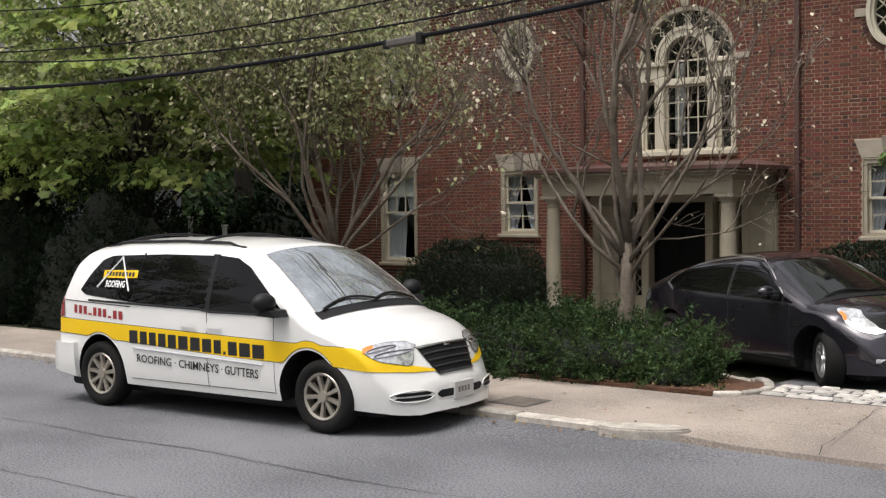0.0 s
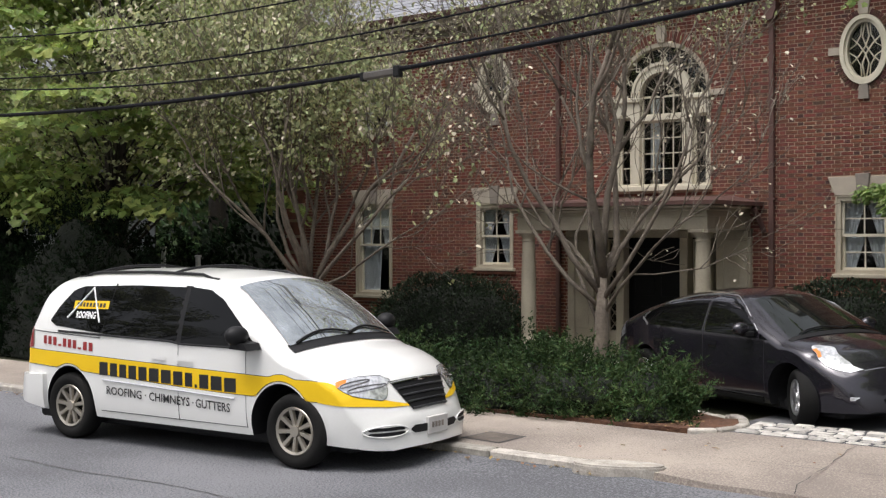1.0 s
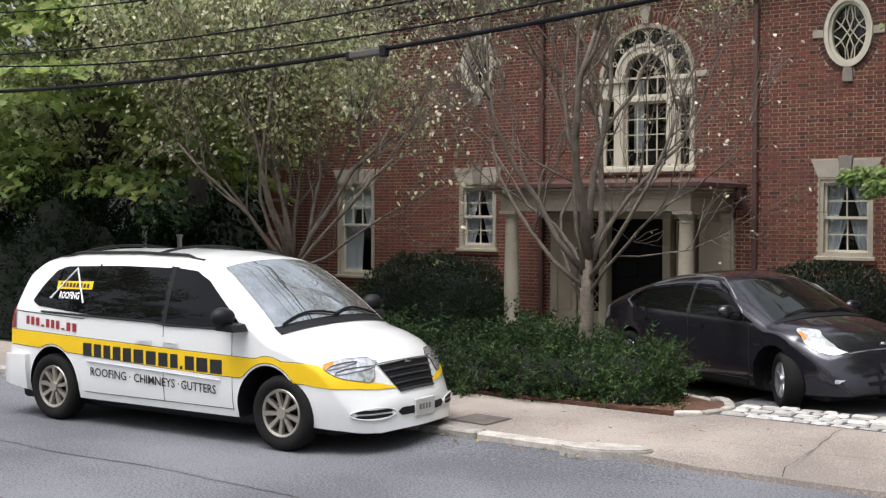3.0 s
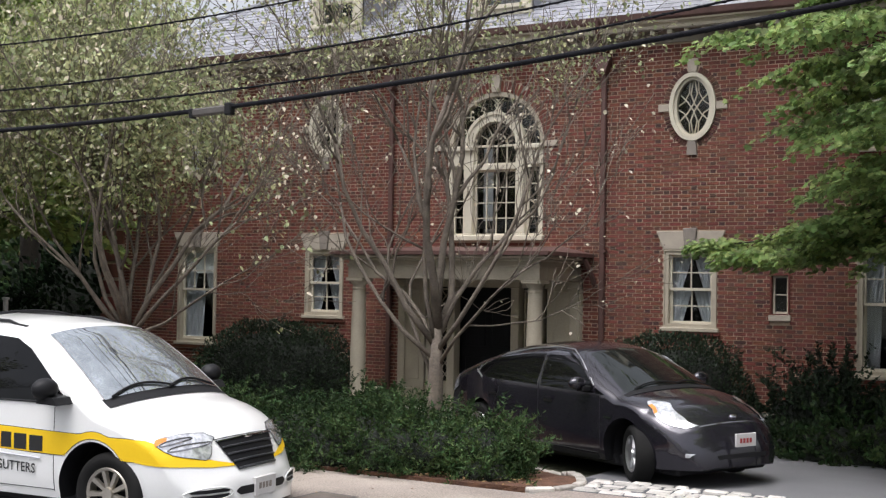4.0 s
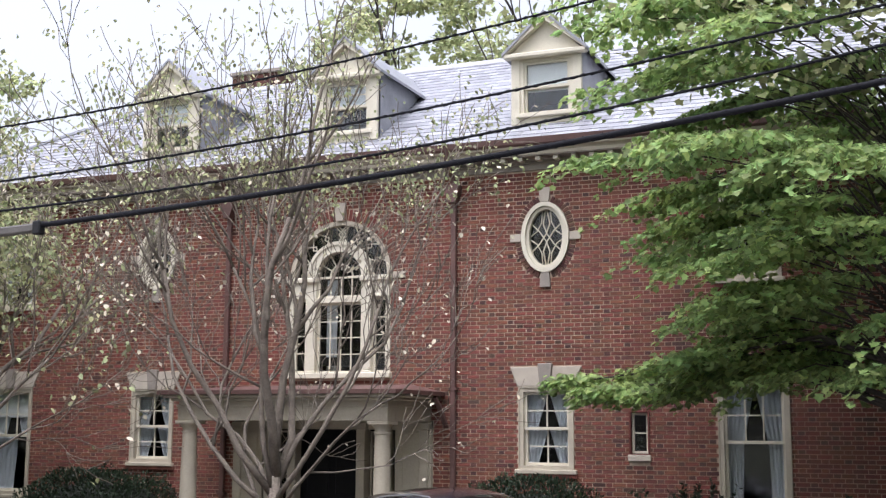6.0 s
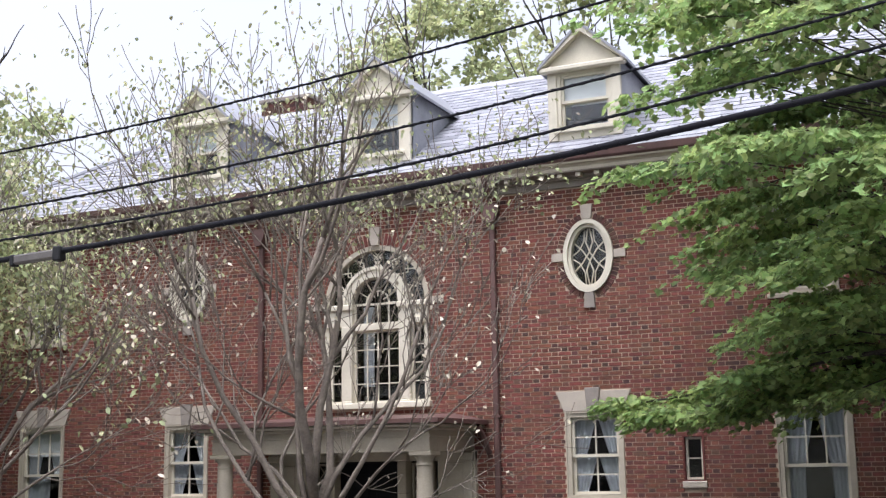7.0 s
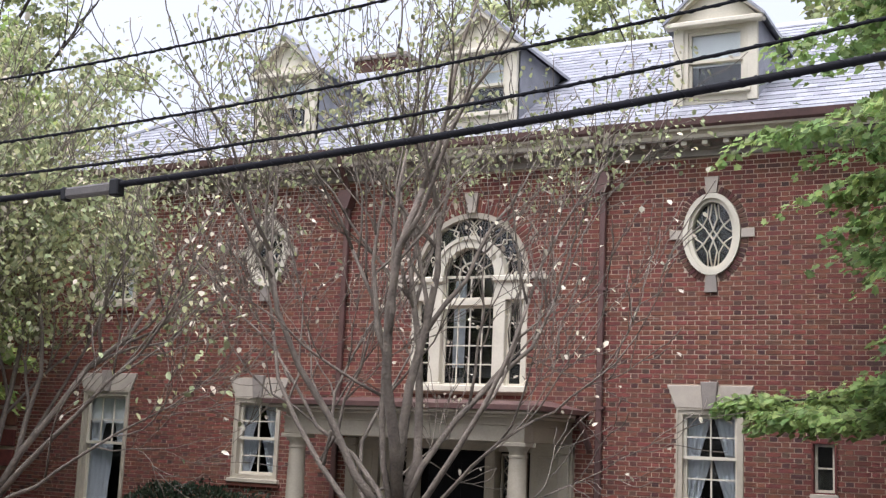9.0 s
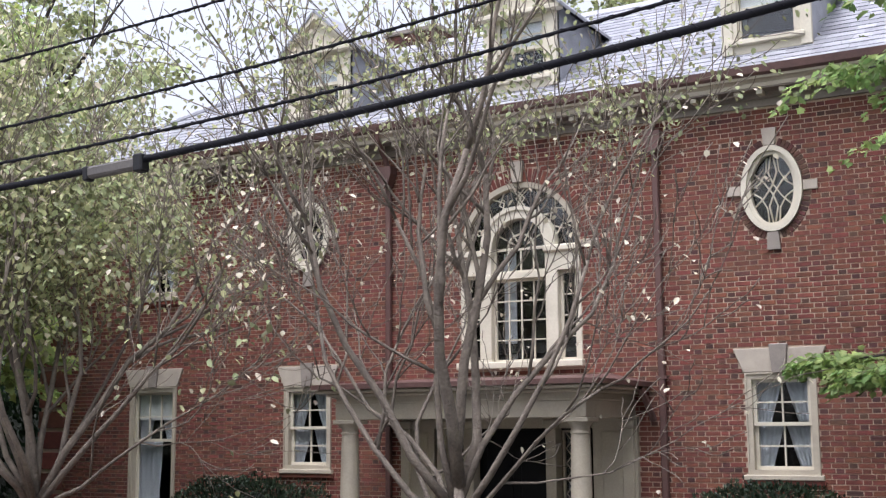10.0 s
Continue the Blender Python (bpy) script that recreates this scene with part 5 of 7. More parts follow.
part("wiper_cowl", V.deck(2.905, 3.02, -0.84, 0.84, 0.008, 6, 20), TRIM, van, "black plastic wiper cowl", smooth=1)
for f0, f1 in ((-0.75, 0.02), (-0.05, 0.7)):
    part("wiper", tube(bmesh.new(), [V.over(2.92 - 0.07 * math.sin(math.pi * k / 9), f0 + (f1 - f0) * k / 9, 0.03) for k in range(10)], 0.011, 6), TRIM, van)
part("bonnet_seam", tube(bmesh.new(), [V.over(3.712, f, 0.001) for f in np.linspace(-0.6, 0.6, 20)], 0.004, 5), BLACK_VINYL, van)
g = part("grille", V.deck(3.722, 3.862, lambda x: -0.45 + 0.8 * (x - 3.722), lambda x: 0.45 - 0.8 * (x - 3.722), 0.009, 8, 16), TRIM, van, "black slatted grille", smooth=1)
for k in range(5):
    x = 3.728 + k * 0.032
    part("grille_slat", tube(bmesh.new(), [V.over(x, f * (0.44 - 0.8 * (x - 3.722)), 0.016) for f in np.linspace(-1, 1, 14)], 0.009, 6), CHROME if k == 0 else GRILLE_BAR, g)
bm = bmesh.new()
bmesh.ops.create_uvsphere(bm, u_segments=12, v_segments=8, radius=1.0)
c = V.over(3.730, 0.0, 0.014)
for v in bm.verts:
    v.co = Vector((c.x + v.co.x * 0.015, v.co.y * 0.06, c.z + v.co.z * 0.02))
part("badge", bm, CHROME, g)
part("lower_grille", bumper_strip(-0.36, 0.36, 0.318, 0.388, 0.006), TRIM, van)
c = bumper_point(0.0, 0.4, 0.0)
pl = part("number_plate", boxed(c.x - 0.02, c.x + 0.012, -0.155, 0.155, 0.285, 0.44, bevel=0.004), PLATE, van, "pale number plate")
for k in range(4):
    part("plate_bar", boxed(c.x + 0.012, c.x + 0.015, -0.10 + k * 0.05, -0.068 + k * 0.05, 0.34, 0.39), LIME_DARK, pl)
# advertising on the flank: bars for the firm's name and number, words for its trades
for k, wd in enumerate((0.125, 0.105, 0.10, 0.11, 0.115, 0.135, 0.135, 0.125, 0.10, 0.035, 0.13, 0.155, 0.165)):
    x = 0.50 + sum((0.125, 0.105, 0.10, 0.11, 0.115, 0.135, 0.135, 0.125, 0.10, 0.035, 0.13, 0.155, 0.165)[:k]) * 1.0 + 0.034 * k
    zz = 0.690 - 0.028 * (x - 0.5)
    tall = 0.130 if wd > 0.05 else 0.03
    part("sign_bar", V.flank(x, x + wd, lambda q: zz, lambda q: zz + tall, -1, 0.008, 3, 2), BLACK_VINYL, van)
for k in range(10):
    x = -0.46 + k * 0.088
    zz = 0.965 - 0.055 * (x + 0.5)
    part("sign_bar", V.flank(x, x + 0.058, lambda q: zz, lambda q: zz + (0.085 if k not in (3, 7) else 0.02), -1, 0.005, 2, 2), RED_VINYL, van)
at = 0.60
for word in ("ROOFING", "·", "CHIMNEYS", "·", "GUTTERS"):
    ob = lettering(word, 0.115, BLACK_VINYL, van, V, at, 0.505 - 0.03 * (at - 0.6), -1, 1.02, 0.0015)
    reach = [v.co.x for v in ob.data.vertices]
    for v in ob.data.vertices:
        v.co.z -= 0.03 * (v.co.x - at)
    at = max(reach) + 0.05
part("window_sign", V.flank(0.0, 0.55, table((0.0, 1.335), (0.55, 1.345)), table((0.0, 1.415), (0.55, 1.425)), -1, 0.008, 8, 2), YELLOW, van, "yellow sign stuck on the rear side glass")
for k in range(9):
    part("sign_bar", V.flank(0.05 + k * 0.052, 0.085 + k * 0.052, lambda q: 1.358, lambda q: 1.40, -1, 0.010, 1, 1), BLACK_VINYL, van)
part("sign_gable", V.line([(-0.07, 1.24), (0.27, 1.55), (0.46, 1.21)], -1, 0.008, 0.012), WHITE_VINYL, van)
lettering("ROOFING", 0.095, WHITE_VINYL, van, V, 0.07, 1.245, -1, 0.75, 0.003)

# -- the dark grey hatchback --
car_at = Matrix.Translation((-0.73, -6.22, 0.0)) @ Matrix.Rotation(radians(-25.0), 4, "Z") @ Matrix.Translation((0, 0.83, 0))
car = thing("hatchback_car", "dark grey hatchback parked in the driveway", "car", at=car_at)
P = Shell(
    top=[(-0.80, 0.34), (-0.79, 0.60), (-0.74, 0.82), (-0.66, 1.03), (-0.52, 1.09), (-0.1, 1.24), (0.4, 1.365), (0.9, 1.43), (1.25, 1.445), (1.55, 1.425), (1.78, 1.375), (2.15, 1.21), (2.5, 1.05), (2.66, 0.985), (2.95, 0.925), (3.2, 0.85), (3.4, 0.755), (3.50, 0.66), (3.56, 0.56), (3.60, 0.44), (3.62, 0.24)],
    low=[(-0.80, 0.30), (-0.4, 0.22), (0, 0.19), (2.7, 0.19), (3.2, 0.19), (3.62, 0.21)],
    width=[(-0.80, 0.80), (-0.5, 0.84), (0.2, 0.86), (2.6, 0.862), (3.0, 0.86), (3.3, 0.835), (3.45, 0.80), (3.55, 0.75), (3.60, 0.68), (3.62, 0.58)],
    belt=0.93, tumble=0.26, height=1.49, radius=0.18, sweep=[(-0.80, -0.28), (-0.4, -0.16), (0.4, 0.0), (1.5, 0.02), (2.4, 0.12), (3.0, 0.2), (3.62, 0.36)],
    arches=((0, 0.32, 0.365), (2.77, 0.32, 0.365)))
cb = part("body", P.body(), GREY_CAR, car, "dark metallic grey bodywork", smooth=40)
cb.data.materials.append(TRIM)
# The same kind of added slab darkens the ground below the hatchback.
part("underbody_shade_pan", boxed(-0.6, 3.3, -0.7, 0.7, 0.13, 0.26, bevel=0.03), TRIM, car)
for x in (0, 2.77):
    liner(car, x, 0.32, 0.365, 0.77)
for x, s, tn in ((0, -1, 0), (0, 1, 0), (2.77, -1, -28), (2.77, 1, -28)):
    wheel(car, x, s * 0.745, s, 0.312, 0.205, 5, SILVER, tn, 0.35, True)
for s in (-1, 1):
    part("rear_door_glass", P.flank(-0.02, 1.18, table((-0.02, 1.035), (0.15, 0.955), (1.18, 0.93)), table((-0.02, 1.06), (0.4, 1.24), (0.8, 1.325), (1.18, 1.36)), s), CAR_GLASS, car, "dark rear door glass", smooth=1)
    part("front_door_glass", P.flank(1.25, 2.22, table((1.25, 0.93), (2.22, 0.91)), table((1.25, 1.36), (1.5, 1.345), (1.8, 1.24), (2.22, 0.99)), s), CAR_GLASS, car, "dark front door glass", smooth=1)
    part("quarter_glass", P.flank(2.27, 2.42, table((2.27, 0.91), (2.42, 0.905)), table((2.27, 0.97), (2.42, 0.912)), s, 0.004, 6, 2), CAR_GLASS, car, smooth=1)
    part("glass_rail", P.line([(-0.08, 1.0), (-0.02, 1.07), (0.4, 1.255), (0.8, 1.34), (1.2, 1.375), (1.5, 1.36), (1.8, 1.255), (2.22, 1.0)], s, 0.002, 0.008), SILVER, car)
    part("quarter_fillet", P.flank(-0.10, 0.06, table((-0.10, 1.02), (0.06, 0.93)), table((-0.10, 1.045), (0.06, 0.965)), s, 0.005, 5, 2), SILVER, car, "pale grey pillar corner")
    for pts in ([(1.215, z) for z in np.linspace(0.28, 1.36, 14)], [(2.35, z) for z in np.linspace(0.30, 0.92, 10)], [(0.40 + 0.05 * math.sin(k), 0.3 + 0.07 * k) for k in range(9)], [(x, 0.265) for x in np.linspace(0.42, 2.3, 12)]):
        part("door_seam", P.line(pts, s, 0.001, 0.004), BLACK_VINYL, car)
    for x in (0.32, 1.40):
        h = part("door_handle", P.flank(x - 0.09, x + 0.09, lambda q: 0.785, lambda q: 0.83, s, 0.024, 6, 3), GREY_CAR, car, smooth=1)
        # No real hollow: its shade is a flat black skin below the grip.
        part("handle_recess", P.flank(x - 0.08, x + 0.08, lambda q: 0.755, lambda q: 0.79, s, 0.004, 6, 2), BLACK_VINYL, h)
    c = P.side(2.1, 0.96, s)
    bm = bmesh.new()
    bmesh.ops.create_icosphere(bm, subdivisions=3, radius=1.0)
    for v in bm.verts:
        v.co = Vector((c.x + v.co.x * 0.075, c.y + s * (0.14 + v.co.y * s * 0.115), c.z + 0.06 + v.co.z * 0.075))
    mir = part("door_mirror", bm, GREY_CAR, car, "grey door mirror", smooth=1)
    part("mirror_foot", boxed(c.x - 0.04, c.x + 0.07, *sorted((c.y + s * 0.12, c.y - s * 0.02)), c.z - 0.03, c.z + 0.03, bevel=0.01), TRIM, mir)
    part("headlamp", P.flank(2.93, 3.46, table((2.93, 0.872), (3.1, 0.785), (3.3, 0.69), (3.46, 0.63)), table((2.93, 0.882), (3.03, 0.868), (3.2, 0.80), (3.36, 0.725), (3.46, 0.66)), s, 0.008, 24, 8), LAMP, car, "bright clear headlamp", smooth=1)
    part("indicator", P.flank(3.0, 3.16, table((3.0, 0.836), (3.16, 0.757)), table((3.0, 0.848), (3.16, 0.772)), s, 0.012, 6, 2), AMBER, car, smooth=1)
    part("tail_lamp", P.flank(-0.70, -0.54, table((-0.70, 0.72), (-0.54, 0.80)), table((-0.70, 0.94), (-0.54, 1.03)), s, 0.006, 6, 8), LAMP, car, "clear tail lamp", smooth=1)
    part("fog_lamp", P.flank(3.575, 3.595, lambda q: 0.345, lambda q: 0.385, s, 0.006, 4, 4), LAMP, car)
    part("side_badge", P.flank(2.42, 2.56, lambda q: 0.66, lambda q: 0.68, s, 0.004, 3, 1), CHROME, car)
    part("sill_trim", P.flank(0.4, 2.3, lambda q: 0.192, lambda q: 0.25, s, 0.006, 20, 2), TRIM, car, smooth=1)
part("windscreen", P.deck(1.75, 2.58, lambda x: -0.90, lambda x: 0.90, 0.005, 20, 24), DIM_GLASS, car, "dark raked windscreen", smooth=1)
part("rear_glass", P.deck(-0.5, 0.1, -0.8, 0.8, 0.005, 10, 16), CAR_GLASS, car, smooth=1)
part("wiper_cowl", P.deck(2.59, 2.68, -0.88, 0.88, 0.006, 4, 20), TRIM, car, smooth=1)
for f0, f1 in ((-0.7, 0.05), (0.0, 0.72)):
    part("wiper", tube(bmesh.new(), [P.over(2.58 - 0.06 * math.sin(math.pi * k / 9), f0 + (f1 - f0) * k / 9, 0.02) for k in range(10)], 0.009, 6), TRIM, car)
part("bonnet_seam", tube(bmesh.new(), [P.over(3.47, f, 0.003) for f in np.linspace(-0.62, 0.62, 20)], 0.007, 5), CHROME, car)
part("lower_grille", P.deck(3.606, 3.611, -0.6, 0.6, 0.004, 3, 14), TRIM, car)
c = P.over(3.42, 0.0, 0.006)
bm = bmesh.new()
bmesh.ops.create_uvsphere(bm, u_segments=14, v_segments=8, radius=1.0)
for v in bm.verts:
    v.co = Vector((c.x + v.co.x * 0.03, v.co.y * 0.055, c.z + v.co.z * 0.025))
part("badge", bm, CHROME, car)
c = P.over(3.585, 0.0, 0.01)
pl = part("number_plate", boxed(c.x - 0.01, c.x + 0.014, -0.155, 0.155, 0.44, 0.58, bevel=0.004), PLATE, car, "pale number plate")
for k in range(4):
    part("plate_bar", boxed(c.x + 0.014, c.x + 0.017, -0.10 + k * 0.05, -0.068 + k * 0.05, 0.48, 0.53), RED_VINYL, pl)

# ---- plants ----
rng = np.random.default_rng(7)


def leaf_mesh(name, centres, outs, length, width, mat, parent, label="", droop=0.3, lobed=False, flat=0.0, hang=0.0):
    """Many small folded leaves in one mesh: centres and outward ways are arrays. hang: how far blades tip down and outwards, shingle-like."""
    n = len(centres)
    c = np.asarray(centres, float)
    way = np.asarray(outs, float) + rng.normal(0, 0.55, (n, 3))
    way[:, 2] -= droop
    way[:, 2] *= 1.0 - flat
    way /= np.linalg.norm(way, axis=1)[:, None] + 1e-9
    side = np.cross(way, rng.normal(0, 1, (n, 3)) * (1 - flat) + np.array([0, 0, flat * 2.0]))
    side /= np.linalg.norm(side, axis=1)[:, None] + 1e-9
    if hang:
        way = np.asarray(outs, float) * np.array([1, 1, 0]) + rng.normal(0, 0.55, (n, 3)) * np.array([1, 1, 0.45])
        way[:, 2] -= hang
        way /= np.linalg.norm(way, axis=1)[:, None] + 1e-9
        side = np.cross(way, rng.normal(0, 0.35, (n, 3)) + np.array([0, 0, 1.0]))
        side /= np.linalg.norm(side, axis=1)[:, None] + 1e-9
    nor = np.cross(side, way)
    ln = length * rng.uniform(0.6, 1.25, n)[:, None]
    wd = width * rng.uniform(0.7, 1.2, n)[:, None]
    if lobed:
        shape = ((0, 0, 0), (0.10, 0.46, 0.08), (0.32, 0.34, 0.03), (0.50, 0.60, 0.10), (0.68, 0.28, 0.0), (1.0, 0.0, -0.08), (0.68, -0.28, 0.0), (0.50, -0.60, 0.10), (0.32, -0.34, 0.03), (0.10, -0.46, 0.08))
        faces = ((0, 1, 2), (0, 2, 4, 5), (2, 3, 4), (0, 5, 6, 8), (8, 6, 7), (0, 8, 9))
    else:
        shape = ((0, 0, 0), (0.45, 0.5, 0.12), (1.0, 0.0, -0.1), (0.45, -0.5, 0.12))
        faces = ((0, 1, 2), (0, 2, 3))
    if hang and not lobed:
        shape = ((0, 0, 0), (0.22, 0.40, 0.10), (0.62, 0.44, 0.12), (1.0, 0.0, -0.1), (0.62, -0.44, 0.12), (0.22, -0.40, 0.10))
        faces = ((0, 1, 2, 3), (0, 3, 4, 5))
    k = len(shape)
    v = np.empty((n, k, 3))
    for i, (a, b, h) in enumerate(shape):
        v[:, i] = c + way * ln * a + side * wd * b + nor * wd * h
    me = bpy.data.meshes.new(name)
    idx = np.arange(n)[:, None] * k
    loops = np.concatenate([idx + np.array(f)[None] for f in faces], 1)
    me.vertices.add(n * k)
    me.vertices.foreach_set("co", v.ravel())
    sizes = np.tile([len(f) for f in faces], n)
    me.loops.add(loops.size)
    me.loops.foreach_set("vertex_index", loops.ravel().astype(np.int32))
    me.polygons.add(len(sizes))
    me.polygons.foreach_set("loop_start", np.concatenate([[0], np.cumsum(sizes)[:-1]]).astype(np.int32))
    me.polygons.foreach_set("loop_total", sizes.astype(np.int32))
    me.update(calc_edges=True)
    me.validate()
    ob = new(name, me)
    return tagged(finish(ob, mat, parent, label, 0), kind="stuff")


def grow(tubes, tips, p, way, length, r, depth, bend, split, seed, up=0.12, kids=(2, 4), spread=0.6):
    """A limb with bends, and the limbs that leave it."""
    rnd = random.Random(seed)
    steps = 5
    pts, rad = [Vector(p)], [r]
    d = Vector(way).normalized()
    for i in range(steps):
        d = (d + Vector((rnd.uniform(-bend, bend), rnd.uniform(-bend, bend), rnd.uniform(-bend, bend) + up))).normalized()
        pts.append(pts[-1] + d * length / steps)
        rad.append(r * (1 - 0.55 * (i + 1) / steps))
    tubes.append((pts, rad))
    if depth == 0:
        for q in pts[1:]:
            tips.append((q, d))
        return
    for k in range(rnd.randint(*kids)):
        f = rnd.uniform(0.3, 1.0)
        i = min(steps - 1, int(f * steps))
        q = pts[i].lerp(pts[i + 1], f * steps - i)
        o = d.orthogonal().normalized()
        o.rotate(Matrix.Rotation(rnd.uniform(0, 2 * math.pi), 3, d))
        grow(tubes, tips, q, d + o * rnd.uniform(spread * 0.6, spread * 1.3), length * rnd.uniform(split * 0.75, split * 1.15), rad[i] * 0.62, depth - 1, bend, split, rnd.random(), up, kids, spread)
    grow(tubes, tips, pts[-1], d, length * split, rad[-1], depth - 1, bend, split, rnd.random(), up, kids, spread)


def wood(name, tubes, mat, parent, thin=0.004, label=""):
    bm = bmesh.new()
    for pts, rad in tubes:
        tube(bm, pts, [max(r, thin) for r in rad], 9 if rad[0] > 0.05 else (6 if rad[0] > 0.015 else 4))
    bmesh.ops.recalc_face_normals(bm, faces=bm.faces)
    return part(name, bm, mat, parent, label, smooth=1)


def scatter(tips, count, spread):
    pick = rng.integers(0, len(tips), count)
    c = np.array([tips[i][0] for i in pick]) + rng.normal(0, spread, (count, 3))
    o = np.array([tips[i][1] for i in pick])
    return c, o


def vase_tree(label, x, y, fork, stems, seed, leaves, leaf_mats, length, leaf_size, kids, trunk_r=0.15, low=0.0, one_sided=False):
    """A small tree: short trunk that splits low into many rising stems."""
    t = thing("tree", label, "tree", at=Matrix.Translation((x, y, low)))
    rnd = random.Random(seed)
    tubes, tips = [], []
    z = fork - low
    tubes.append(([(0, 0, -0.05), (0.01, 0, 0.15), (0.0, 0.01, z * 0.55), (0.02, 0, z)], [trunk_r * 1.5, trunk_r * 1.12, trunk_r, trunk_r * 0.55]))
    for az, lean_a, ln, r, hz in stems:
        d = Vector((math.cos(radians(az)) * math.sin(radians(lean_a)), math.sin(radians(az)) * math.sin(radians(lean_a)), math.cos(radians(lean_a))))
        grow(tubes, tips, (0.03 * math.cos(radians(az)), 0.03 * math.sin(radians(az)), z + hz), d, ln * length, r * (0.68 if one_sided else 0.6), 3, 0.27, 0.62, rnd.random(), 0.06, kids, 0.62)
    wood("trunk", tubes, BARK, t, 0.0045, "grey multi-stemmed trunk and bare limbs")
    for mat, count, sp in leaf_mats:
        pool = sorted(tips, key=lambda q: q[0][2])[len(tips) // 2 if mat is LEAF_OLIVE and count < 5000 else 0:]
        c, o = scatter(pool, int(leaves * count), sp)
        if one_sided:
            thin = (((c[:, 2] > 5.3) & (c[:, 0] > 0.1)) | (c[:, 0] > 1.0)) & (rng.uniform(0, 1, len(c)) < np.where(c[:, 2] > 5.3, 0.86, 0.78))
            if mat is LEAF_OLIVE:
                thin |= ((c[:, 2] < 3.1) | (c[:, 0] > 1.1)) & (rng.uniform(0, 1, len(c)) < 0.75)
            c, o = c[~thin], o[~thin]
        if one_sided and mat is LEAF_OLIVE:
            n = 1700
            leaf_mesh("inner_leaves", rng.normal(0, 1, (n, 3)) * np.array([0.85, 0.75, 0.5]) + np.array([0.35, 0.0, 4.35]), rng.normal(0, 0.6, (n, 3)), leaf_size, leaf_size * 0.7, LEAF_OLIVE, t, "green leaves of the inner crown", hang=0.8)
        leaf_mesh("crown", c, o, leaf_size, leaf_size * 0.7, mat, t, "thin crown of drying leaves", hang=0.8)
    return t


STEMS_A = [(10, 12, 1.1, 0.105, -0.06), (200, 9, 1.05, 0.095, -0.1), (95, 12, 1.0, 0.085, -0.15), (345, 46, 0.95, 0.06, -0.35), (5, 40, 0.8, 0.045, -0.55), (185, 40, 0.95, 0.06, -0.45), (170, 54, 0.9, 0.05, -0.7), (215, 26, 1.05, 0.075, -0.25), (270, 20, 0.95, 0.06, -0.2), (140, 28, 0.95, 0.055, -0.35), (40, 26, 1.0, 0.06, -0.2)]
vase_tree("bare multi-stemmed grey tree with a few cream leaves in the bed", -1.32, -6.3, 1.6, STEMS_A, 11, 1, [(LEAF_PALE, 700, 0.10), (LEAF_OLIVE, 3800, 0.14)], 2.75, 0.064, (3, 4), 0.10, 0.0)
STEMS_B = [(180, 48, 1.0, 0.06, -0.1), (160, 22, 1.15, 0.07, 0.0), (20, 14, 1.2, 0.075, 0.0), (0, 40, 1.0, 0.06, -0.05), (335, 54, 0.9, 0.045, -0.1), (60, 30, 1.0, 0.06, 0.0), (250, 30, 1.1, 0.06, 0.0), (300, 30, 1.1, 0.055, 0.0), (110, 35, 1.1, 0.05, 0.0), (215, 40, 1.05, 0.05, 0.0), (100, 8, 1.25, 0.07, 0.0), (170, 18, 1.3, 0.06, 0.0), (195, 26, 1.25, 0.055, 0.0), (150, 13, 1.35, 0.06, 0.0)]
vase_tree("small multi-stemmed tree with thinning yellow-green leaves", -6.93, -6.0, 1.25, STEMS_B, 5, 1, [(LEAF_OLIVE, 21000, 0.20), (LEAF_PALE, 2600, 0.22)], 2.6, 0.088, (3, 4), 0.13, 0.0, True)


